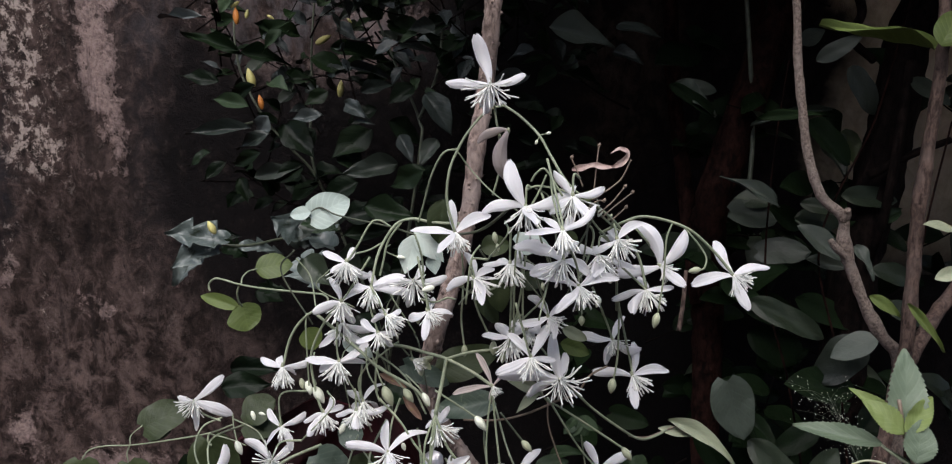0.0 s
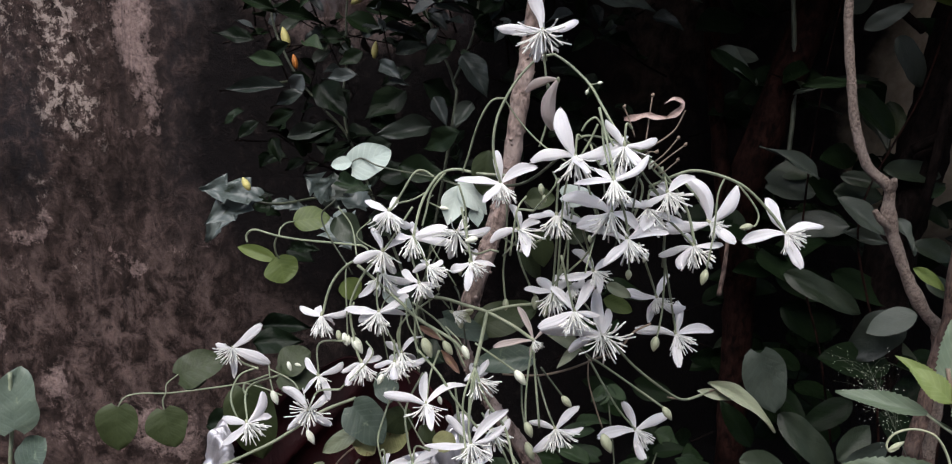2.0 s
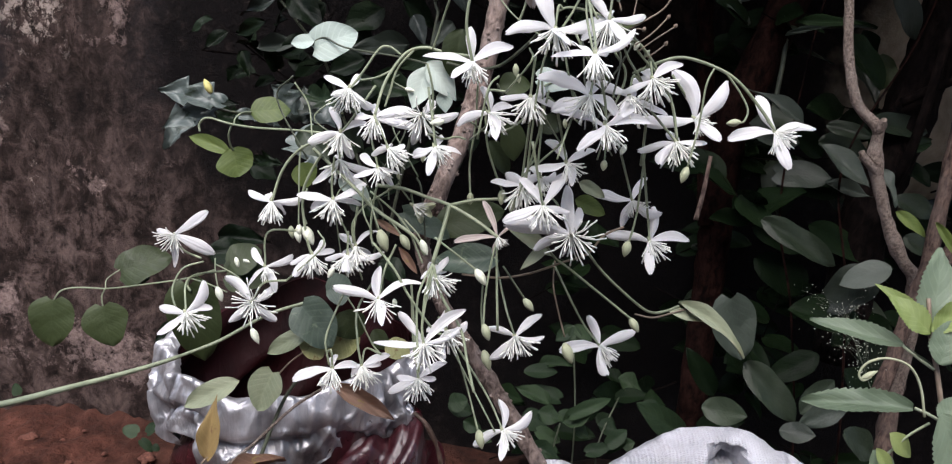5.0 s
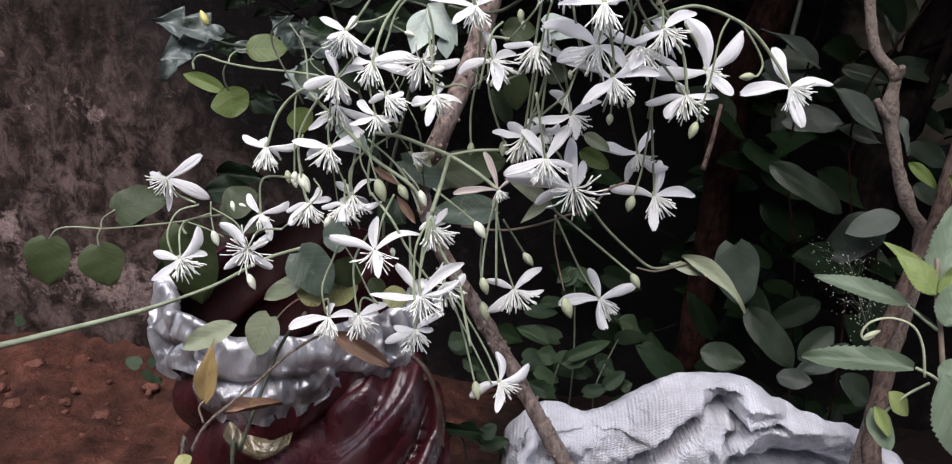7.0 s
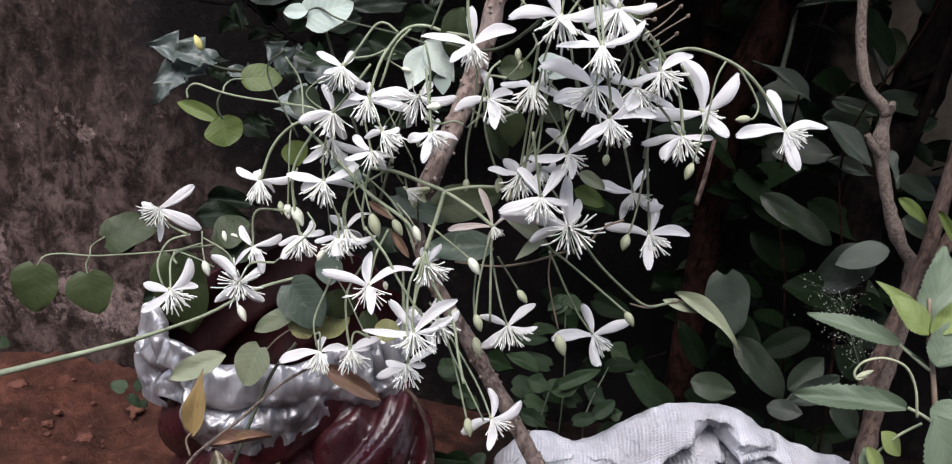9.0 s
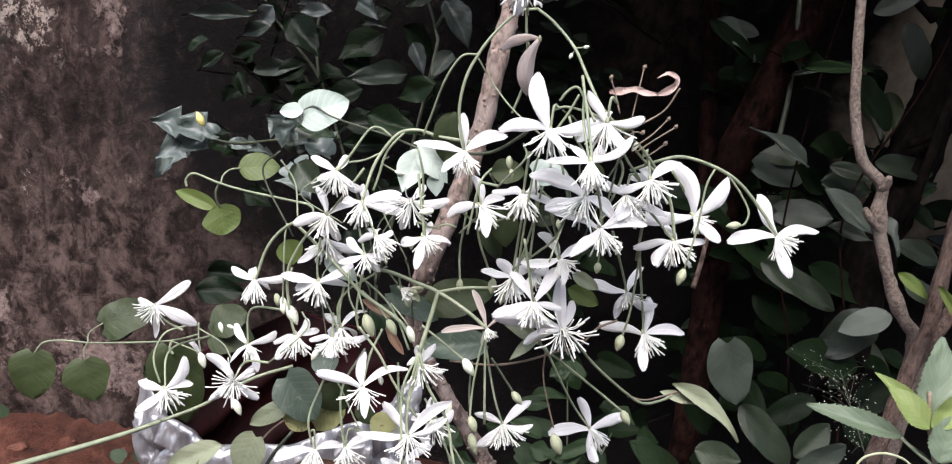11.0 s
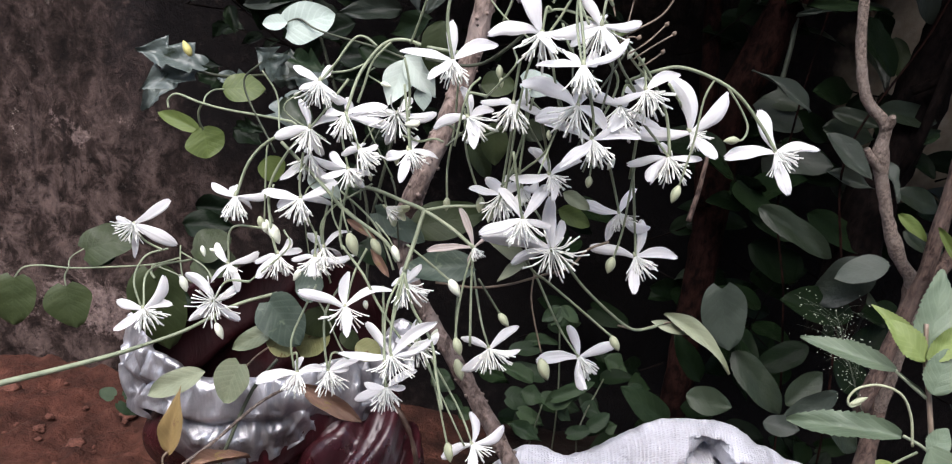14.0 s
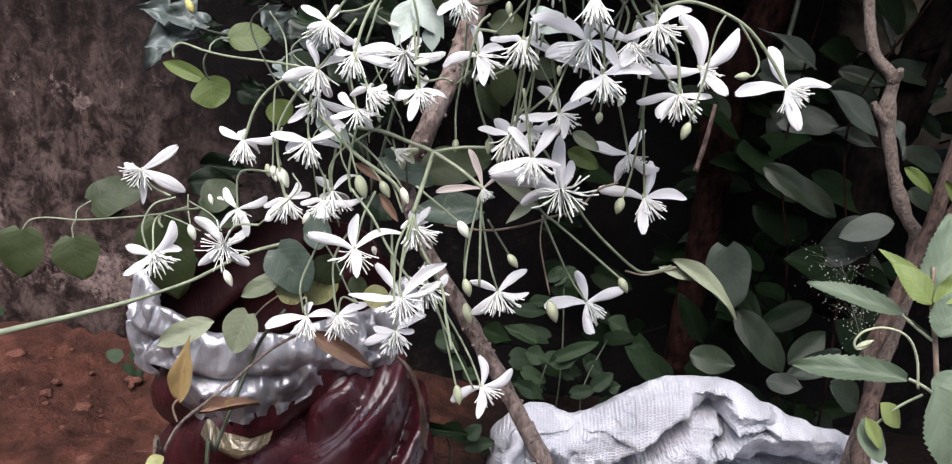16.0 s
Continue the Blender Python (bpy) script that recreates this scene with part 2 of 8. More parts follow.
    h = k.math("ADD", k.math("MULTIPLY", mask, 0.35), k.math("ADD", k.math("MULTIPLY", mid, 0.7), k.math("MULTIPLY", fine, 0.4)))
    k.bump(h, 0.8, 0.012)
    return k.mat


def soil_material(name="red_soil", scale=1.0):
    k = Nodes(name, 0.95, 0.15)
    v = k.coords("Object", (scale, scale, scale))
    n = k.noise(v, 22, 9, 0.68)
    col = k.ramp(n, (0.3, (0.016, 0.0060, 0.004)), (0.52, (0.055, 0.0205, 0.0137)), (0.72, (0.112, 0.045, 0.031)))
    col = k.mix(k.ramp(k.noise(v, 140, 4), (0.62, 0.0), (0.74, 0.3)), col, (0.17, 0.085, 0.06))
    col = k.mix(k.ramp(k.noise(v, 5, 4), (0.45, 0.0), (0.62, 0.6)), col, (0.018, 0.008, 0.006))
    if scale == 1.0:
        # an oval of shade under and before the shrubs, put into the soil colour
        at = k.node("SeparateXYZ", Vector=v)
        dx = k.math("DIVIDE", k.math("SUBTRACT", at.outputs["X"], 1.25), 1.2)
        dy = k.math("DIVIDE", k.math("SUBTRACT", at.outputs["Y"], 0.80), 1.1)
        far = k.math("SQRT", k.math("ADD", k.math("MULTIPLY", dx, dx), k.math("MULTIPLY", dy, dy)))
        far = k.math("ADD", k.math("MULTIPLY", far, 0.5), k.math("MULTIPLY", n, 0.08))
        bed_shade = k.ramp(far, (0.54, 0.92), (0.59, 0.0))
        col = k.mix(bed_shade, col, (0.009, 0.006, 0.0045))
    k.put(col, "Base Color")
    k.bump(k.math("ADD", n, k.math("MULTIPLY", k.noise(v, 120, 5), 0.4)), 0.9, 0.012 / scale)
    return k.mat


def weave_material():
    """Woven plastic tape, glossy and dusty: fine basket weave, soft dirt, small wrinkles."""
    k = Nodes("woven_sack", 0.38, 0.5)
    v = k.coords("UV")
    o = k.coords("Object")
    a = k.node("TexWave", Vector=v, Scale=96.0, Distortion=0.5, Detail=1.0)
    b = k.node("TexWave", Vector=k.coords("UV", (1, 1, 1), (0, 0, radians(90))), Scale=96.0, Distortion=0.5, Detail=1.0)
    h = k.math("MAXIMUM", a.outputs["Fac"], b.outputs["Fac"])
    col = k.ramp(k.noise(o, 16, 6, 0.65), (0.3, (0.33, 0.338, 0.372)), (0.62, (0.55, 0.56, 0.61)))
    col = k.mix(k.ramp(k.noise(o, 7, 8, 0.72), (0.50, 0.0), (0.66, 0.6)), col, (0.24, 0.225, 0.225))
    col = k.mix(k.math("MULTIPLY", k.math("SUBTRACT", 1.0, h), 0.2), col, (0.22, 0.218, 0.235))
    k.put(col, "Base Color")
    k.put(k.ramp(k.noise(o, 40, 4), (0.3, 0.28), (0.7, 0.6)), "Roughness")
    wrinkle = k.noise(o, 48, 6, 0.62, 1.2)
    k.bump(k.math("ADD", k.math("MULTIPLY", h, 0.15), wrinkle), 0.75, 0.007)
    return k.mat


def film_material(name, dark, light, rough, dirt, spec=0.6, clear=0.0, metal=0.0, lean=0.0, crease=0.35, mottle=(0.34, 0.68)):
    """Slack plastic film: fine creases that run one way, dust, an uneven shine."""
    k = Nodes(name, rough, spec, metal)
    o = k.coords("Object")
    run = k.coords("Object", (1, 1, 0.22), (0, lean, 0))
    a = k.noise(run, 26, 4, 0.55, 1.2)
    b = k.noise(run, 75, 4, 0.6, 0.8)
    c = k.noise(o, 14, 6, 0.62, 1.0)
    col = k.ramp(k.math("ADD", k.math("MULTIPLY", c, 0.6), k.math("MULTIPLY", a, 0.4)), (mottle[0], dark), (mottle[1], light))
    col = k.mix(k.ramp(k.noise(o, 9, 6, 0.7), (0.56, 0.0), (0.74, 0.55)), col, dirt)
    k.put(col, "Base Color")
    k.put(k.ramp(k.noise(o, 30, 4), (0.3, rough * 0.75), (0.7, min(1.0, rough * 1.7))), "Roughness")
    k.bump(k.math("ADD", k.math("MULTIPLY", a, 0.7), k.math("MULTIPLY", b, 0.25)), crease, 0.016)
    if clear:
        k.thin((0.75, 0.76, 0.8, 1), clear)
    return k.mat


M = {
    "petal": petal_material("white_petal", (0.95, 0.95, 0.955), (0.90, 0.90, 0.91)),
    "wilted": petal_material("wilted_petal", (0.78, 0.72, 0.695), (0.66, 0.585, 0.55), (0.30, 0.16, 0.11)),
    "cream": petal_material("cream_petal", (0.72, 0.74, 0.58), (0.6, 0.63, 0.45)),
    "stamen": stem_material("stamen", (0.66, 0.68, 0.62), (0.86, 0.86, 0.84)),
    "brown_dry": bark_material("dried_petal", (0.22, 0.145, 0.125), (0.46, 0.36, 0.325), 90, 0.7, 1.0),
    "stem": stem_material("green_stem", (0.15, 0.178, 0.112), (0.33, 0.375, 0.255)),
    "stem_dark": stem_material("dark_stem", (0.035, 0.042, 0.028), (0.10, 0.115, 0.075)),
    "tan_stem": stem_material("tan_stem", (0.12, 0.09, 0.065), (0.26, 0.2, 0.15)),
    "bud": stem_material("pale_bud", (0.25, 0.275, 0.175), (0.42, 0.445, 0.31)),
    "bud_white": stem_material("white_bud", (0.6, 0.64, 0.5), (0.78, 0.8, 0.7)),
    "glaucous": leaf_material("glaucous_leaf", (0.36, 0.44, 0.39), (0.56, 0.64, 0.58), 0.55, 0.4, 0.2, 0.5),
    "heart": leaf_material("clematis_leaf", (0.0210, 0.0335, 0.0125), (0.0500, 0.0690, 0.0250), 0.5, 0.35, 0.35, 0.35),
    "heart_grey": leaf_material("bluish_clematis_leaf", (0.052, 0.080, 0.058), (0.118, 0.158, 0.118), 0.45, 0.45, 0.2, 0.4, (0.15, 0.19, 0.13)),
    "lime": leaf_material("yellow_green_leaf", (0.062, 0.095, 0.022), (0.128, 0.172, 0.045), 0.45, 0.4, 0.35, 0.6),
    "yellow": leaf_material("yellowing_leaf", (0.24, 0.25, 0.10), (0.42, 0.42, 0.19), 0.5, 0.4, 0.2, 0.4, (0.2, 0.13, 0.05)),
    "pale": leaf_material("faded_leaf", (0.18, 0.21, 0.13), (0.33, 0.36, 0.245), 0.5, 0.4, 0.2, 0.4),
    "dead": leaf_material("dead_leaf", (0.16, 0.09, 0.062), (0.37, 0.24, 0.18), 0.7, 0.2, 0.15, 0.5, (0.36, 0.29, 0.11)),
    "dead_yellow": leaf_material("yellow_brown_dead_leaf", (0.13, 0.070, 0.036), (0.26, 0.185, 0.075), 0.65, 0.2, 0.25, 0.5, (0.13, 0.062, 0.038)),
    "serrate": leaf_material("serrated_leaf", (0.098, 0.137, 0.087), (0.18, 0.235, 0.160), 0.5, 0.4, 0.25, 0.4),
    "fresh": leaf_material("young_leaf", (0.16, 0.225, 0.060), (0.28, 0.345, 0.13), 0.5, 0.4, 0.4, 0.4),
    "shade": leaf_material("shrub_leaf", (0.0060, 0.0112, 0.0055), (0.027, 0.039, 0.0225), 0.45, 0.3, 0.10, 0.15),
    # sky sheen on shrub leaves, put into the next two colours as grey
    "shade_grey": leaf_material("shade_sheen_leaf", (0.010, 0.0155, 0.0102), (0.048, 0.059, 0.047), 0.45, 0.3, 0.08, 0.12),
    "grey_sheen": leaf_material("grey_sheen_leaf", (0.008, 0.0140, 0.0100), (0.066, 0.079, 0.078), 0.45, 0.4, 0.06, 0.3, None, 0.4),
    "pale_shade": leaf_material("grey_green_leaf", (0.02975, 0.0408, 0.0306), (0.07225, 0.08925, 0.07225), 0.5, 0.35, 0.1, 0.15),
    "ashen": leaf_material("ashen_leaf", (0.024, 0.036, 0.031), (0.12, 0.148, 0.138), 0.38, 0.5, 0.06, 0.4, (0.02, 0.03, 0.018)),
    # leaf greens darkened for the shade inside and low in the shrubs
    "deep": leaf_material("shaded_green_leaf", (0.0020, 0.0052, 0.0021), (0.0092, 0.0190, 0.0068), 0.5, 0.08, 0.10, 0.15),
    "dim": leaf_material("dim_shaded_leaf", (0.0015, 0.004, 0.0018), (0.0075, 0.0150, 0.0062), 0.45, 0.12, 0.08, 0.3),
    "weed": leaf_material("weed_leaf", (0.0075, 0.0180, 0.0075), (0.029, 0.050, 0.023), 0.55, 0.2, 0.2, 0.3),
    "bark": bark_material("warty_bark", (0.072, 0.050, 0.042), (0.27, 0.205, 0.175), 240, 0.8, 0.5, (0.24, 0.195, 0.175)),
    "bark_grey": bark_material("grey_bark", (0.080, 0.060, 0.050), (0.225, 0.180, 0.153), 420, 0.75, 0.8, (0.20, 0.165, 0.145)),
    "bark_brown": bark_material("brown_bark", (0.026, 0.0155, 0.0125), (0.115, 0.078, 0.063), 260, 0.8, 0.4, (0.095, 0.07, 0.06)),
    # deep shade put into the bark colours, blackest on limbs and twigs
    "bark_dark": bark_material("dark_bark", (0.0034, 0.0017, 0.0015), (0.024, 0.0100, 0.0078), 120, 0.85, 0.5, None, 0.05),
    "bark_black": bark_material("shaded_bark", (0.002, 0.0015, 0.0014), (0.012, 0.008, 0.007), 120, 0.85, 0.5, None, 0.05),
    "orange": stem_material("orange_fruit", (0.38, 0.12, 0.02), (0.6, 0.24, 0.05)),
    "yellow_bud": stem_material("yellow_bud", (0.4, 0.36, 0.10), (0.62, 0.58, 0.26)),
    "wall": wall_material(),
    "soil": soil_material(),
    "clod": bark_material("red_clod", (0.06, 0.023, 0.016), (0.135, 0.056, 0.039), 3, 0.95, 1.0),
    "unseen_wall": bark_material("weathered_limewash", (0.42, 0.41, 0.39), (0.62, 0.61, 0.58), 12, 0.9, 1.0),
    "sack": weave_material(),
    "maroon": film_material("maroon_plastic", (0.009, 0.0016, 0.0028), (0.062, 0.008, 0.013), 0.27, (0.075, 0.052, 0.054), 0.75, lean=radians(50), crease=0.3),
    "silver": film_material("dusty_clear_plastic", (0.10, 0.098, 0.105), (0.62, 0.615, 0.64), 0.33, (0.13, 0.115, 0.11), 0.9, 0.06, 0.7, crease=0.6, mottle=(0.36, 0.62)),
    "foil": film_material("yellowed_foil", (0.045, 0.036, 0.020), (0.24, 0.19, 0.11), 0.2, (0.20, 0.17, 0.12), 0.9, 0.0, 0.3, lean=radians(70), crease=0.7),
    # the maroon film again, darkened for the shade inside the bag
    "black": film_material("shaded_maroon_inside", (0.004, 0.0010, 0.0012), (0.018, 0.003, 0.004), 0.55, (0.012, 0.006, 0.006), 0.12),
    "torn": bark_material("brown_torn_film", (0.05, 0.03, 0.022), (0.15, 0.1, 0.075), 60, 0.5, 1.0),
}


# ---- mesh helpers ----
def finish(name, bm, material, smooth=True):
    me = bpy.data.meshes.new(name)
    bm.to_mesh(me)
    bm.free()
    me.materials.append(material)
    if smooth:
        me.polygons.foreach_set("use_smooth", [True] * len(me.polygons))
    return me


def place(name, mesh, parent=None, m=None, label=""):
    """An object on that mesh at the world pose m, a part of its parent if one is given."""
    ob = new(name, mesh)
    if parent is not None:
        ob.parent = parent
        ob.matrix_parent_inverse = parent.matrix_basis.inverted()
    if m is not None:
        ob.matrix_basis = m
    if label:
        tagged(ob, label)
    return ob


def part(name, bm, material, parent, label="", smooth=True):
    return place(name, finish(name, bm, material, smooth), parent, None, label)


def thing(name, at, label, category, group="", kind=""):
    ob = new(name)
    ob.empty_display_size = 0.01
    ob.matrix_basis = Matrix.Translation(at)
    return tagged(ob, label, category, group, kind)


def glide(points, steps=7):
    """A smooth line through the points."""
    p = [Vector(q) for q in points]
    p = [p[0] * 2 - p[1], *p, p[-1] * 2 - p[-2]]
    line = []
    for i in range(1, len(p) - 2):
        for k in range(steps):
            t = k / steps
            a, b, c, d = p[i - 1:i + 3]
            line.append(0.5 * (2 * b + (c - a) * t + (2 * a - 5 * b + 4 * c - d) * t * t + (3 * b - a - 3 * c + d) * t ** 3))
    return line + [p[-2]]


def add_tube(bm, points, r0, r1, sides=7, steps=7, lumps=0.0, seed=0, knobs=()):
    """Adds a tapered tube along the points; lumps: uneven thickness; knobs: (share of length, size) swellings."""
    line = glide(points, steps)
    n = len(line)
    up = Vector((0.31, 0.83, 0.46)).normalized()
    rings = []
    for i, c in enumerate(line):
        way = (line[min(i + 1, n - 1)] - line[max(i - 1, 0)]).normalized()
        u = (up - way * up.dot(way)).normalized()
        v = way.cross(u)
        up = u
        s = i / (n - 1)
        r = r0 + (r1 - r0) * s
        for at, size in knobs:
            r *= 1 + size * math.exp(-((s - at) * n * 0.55) ** 2)
        ring = []
        for k in range(sides):
            a = 2 * math.pi * k / sides
            q = u * math.cos(a) + v * math.sin(a)
            rr = r * (1 + lumps * noise.noise((c + q * r) * 90 + Vector((seed, 0, 0))))
            ring.append(bm.verts.new(c + q * rr))
        rings.append(ring)
    for a, b in zip(rings, rings[1:]):
        for k in range(sides):
            bm.faces.new((a[k], a[(k + 1) % sides], b[(k + 1) % sides], b[k]))
    bm.faces.new(rings[0][::-1])
    bm.faces.new(rings[-1])
    return line


def stem(parent, points, r0=0.0007, r1=None, mat="stem", name="stem", **more):
    bm = bmesh.new()
    add_tube(bm, points, r0, r0 if r1 is None else r1, **more)
    return part(name, bm, M[mat], parent)


def sheet(rows, cols, shape, thick):
    """A thin closed body: shape(s, t) gives the upper face's point, s from 0 to 1, t from -1 to 1; with a UV map of (s, t)."""
    bm = bmesh.new()
    uv = bm.loops.layers.uv.new("UVMap")
    where = {}
    top, low = [], []
    for i in range(rows + 1):
        a, b = [], []
        for j in range(cols + 1):
            s, t = i / rows, 2 * j / cols - 1
            p = shape(s, t)
            e = 0.25 if j in (0, cols) or i in (0, rows) else 1.0
            for row, z in ((a, thick * 0.5 * e), (b, -thick * 0.5 * e)):
                vert = bm.verts.new((p[0], p[1], p[2] + z))
                where[vert] = (s, t)
                row.append(vert)
        top.append(a)
        low.append(b)
    faces = []
    for i in range(rows):
        for j in range(cols):
            faces.append(bm.faces.new((top[i][j], top[i + 1][j], top[i + 1][j + 1], top[i][j + 1])))
            faces.append(bm.faces.new((low[i][j], low[i][j + 1], low[i + 1][j + 1], low[i + 1][j])))
    rim = [(i, 0) for i in range(rows)] + [(rows, j) for j in range(cols)] + [(i, cols) for i in range(rows, 0, -1)] + [(0, j) for j in range(cols, 0, -1)]
    for (i, j), (k, l) in zip(rim, rim[1:] + rim[:1]):
        faces.append(bm.faces.new((top[i][j], top[k][l], low[k][l], low[i][j])))
        for edge in faces[-1].edges:
            edge.smooth = False
    for f in faces:
        for lp in f.loops:
            lp[uv].uv = where[lp.vert]
    bmesh.ops.recalc_face_normals(bm, faces=bm.faces)
    return bm


def petal_mesh(seed, mat, wide=0.29):
    rnd = random.Random(seed)
    back, twist, cup, peak = rnd.uniform(-0.05, 0.30), rnd.uniform(-0.7, 0.7), rnd.uniform(-0.7, 0.3), rnd.uniform(0.52, 0.72)
    bend, curl, lean = rnd.uniform(-0.13, 0.13), rnd.choice((0.0, 0.0, 0.12, 0.28)), rnd.uniform(-0.10, 0.10)

    def shape(s, t):
        w = wide * (0.24 + 0.76 * math.sin(min(1, s / peak) * math.pi / 2) ** 1.3)
        if s > peak:
            w *= math.sqrt(max(0.0, 1 - ((s - peak) / (1.012 - peak)) ** 2.1))
        w *= 1 + lean * t + 0.04 * math.sin(s * 13 + seed + 2 * t)
        x = s + 0.022 * math.cos(t * 7 + seed) * s
        y = t * w * 0.5 + bend * math.sin(s * math.pi)
        z = -back * s * s - curl * max(0.0, s - 0.6) ** 2 * 4 + cup * t * t * w + 0.016 * math.cos(t * 9.4) * math.sin(s * math.pi) + twist * t * w * s * 0.4
        return x, y, z + 0.014 * math.sin(s * 9 + seed)
    return finish("petal", sheet(11, 8, shape, 0.02), M[mat])


def stamen_mesh(seed, count, wide):
    """A tuft of slender filaments round +z, about 1 long."""
    rnd = random.Random(seed)
    bm = bmesh.new()
    for i in range(count):
        a = 2.399963 * i + rnd.uniform(-0.3, 0.3)
        tilt = wide * math.sqrt((i + 0.4) / count) * rnd.uniform(0.85, 1.12)
        ln = rnd.uniform(0.7, 1.15)
        out = Vector((math.cos(a), math.sin(a), 0))
        p0 = out * 0.05
        p2 = (out * math.sin(tilt) + Vector((0, 0, math.cos(tilt)))) * ln
        p1 = p0.lerp(p2, 0.5) + Vector((0, 0, 0.10 * ln * math.sin(tilt))) + Vector([rnd.uniform(-0.06, 0.06) for _ in range(3)])
        add_tube(bm, (p0, p1, p2), 0.014, 0.021, 5, 4, knobs=((0.85, 0.4),))
    return finish("stamen_tuft", bm, M["stamen"])


PETALS = {m: [petal_mesh(i * 7 + 3, m, w) for i in range(14)] for m, w in (("petal", 0.285), ("wilted", 0.28), ("cream", 0.36))}
TUFTS = [stamen_mesh(i, 32 + 4 * (i % 4), w) for i, w in enumerate((0.7, 0.85, 0.95, 1.05, 1.25, 1.4))]


def knob_mesh(name, mat, seed=0, point=0.25, ribs=0.04):
    """A rounded body from z = 0 to 1, drawn in at its tip."""
    bm = bmesh.new()
    rings = []
    for i in range(10):
        s = i / 9
        r = 0.29 * math.sin(math.pi * (s * 0.93 + 0.055)) ** 0.75 * (1 - point * s)
        rings.append([bm.verts.new((r * math.cos(a) * (1 + ribs * math.cos(4 * a + seed)), r * math.sin(a) * (1 + ribs * math.cos(4 * a + seed)), s)) for a in [2 * math.pi * k / 12 for k in range(12)]])
    for a, b in zip(rings, rings[1:]):
        for k in range(12):
            bm.faces.new((a[k], a[(k + 1) % 12], b[(k + 1) % 12], b[k]))
    bm.faces.new(rings[0][::-1])
    bm.faces.new(rings[-1])
    return finish(name, bm, M[mat])


BUDS = {m: knob_mesh("bud", m, i) for i, m in enumerate(("bud", "bud_white", "orange", "yellow_bud", "tan_stem"))}
RECEPTACLE = knob_mesh("receptacle", "bud", 1)


def frame_of(way, normal, sx, sy, sz, at):
    """The pose whose x runs along way and whose z lies nearest to normal."""
    x = Vector(way).normalized()
    n = Vector(normal)
    z = n - x * n.dot(x)
    if z.length < 1e-4:
        z = Vector((0.3, -0.5, 0.8)) - x * Vector((0.3, -0.5, 0.8)).dot(x)
    z.normalize()
    y = z.cross(x)
    m = Matrix((x * sx, y * sy, z * sz)).transposed().to_4x4()
    m.translation = Vector(at)
    return m


counter = [0]


def white_flower(at, axis, *petals, tuft=None, size=0.0135, mat="petal", label="", wide=1.0):
    """A four-petalled starry flower at that place: axis is the way its stamens point, petals are the ways from its heart to the petals' tips."""
    counter[0] += 1
    n = counter[0]
    rnd = random.Random(n)
    at, axis = Vector(at), Vector(axis).normalized()
    root = thing("clematis_flower", at, label or "open white clematis flower with four narrow petals and a stamen tuft", "flower", "white flowers on the clematis vine")
    for p in petals:
        ln = Vector(p).length
        w = max(ln, 0.0165) * rnd.uniform(0.90, 1.12) * wide
        face = Vector((rnd.uniform(-0.3, 0.3), -0.9, 0.58 + rnd.uniform(-0.25, 0.3))) + axis * (-0.4 if axis.z < -0.45 else 0.5)
        place("petal", rnd.choice(PETALS[mat]), root, frame_of(p, face, ln, w, ln, at))
    if tuft != -1:
        t = TUFTS[n % 4 if tuft is None else tuft]
        m = axis.to_track_quat("Z", "Y").to_matrix().to_4x4()
        place("stamen_tuft", t, root, Matrix.Translation(at) @ m @ Matrix.Rotation(n * 1.7, 4, "Z") @ Matrix.Scale(size, 4))
    m = (-axis).to_track_quat("Z", "Y").to_matrix().to_4x4()
    place("receptacle", RECEPTACLE, root, Matrix.Translation(at + axis * 0.0012) @ m @ Matrix.Scale(0.004, 4))
    return root


def bud(parent, at, way, mat="bud", fat=1.0, name="bud"):
    """A bud that hangs from at, as long as way."""
    way = Vector(way)
    q = way.to_track_quat("Z", "Y").to_matrix().to_4x4()
    ln = way.length
    return place(name, BUDS[mat], parent, Matrix.Translation(at) @ q @ Matrix.Diagonal((ln * fat, ln * fat, ln, 1)))


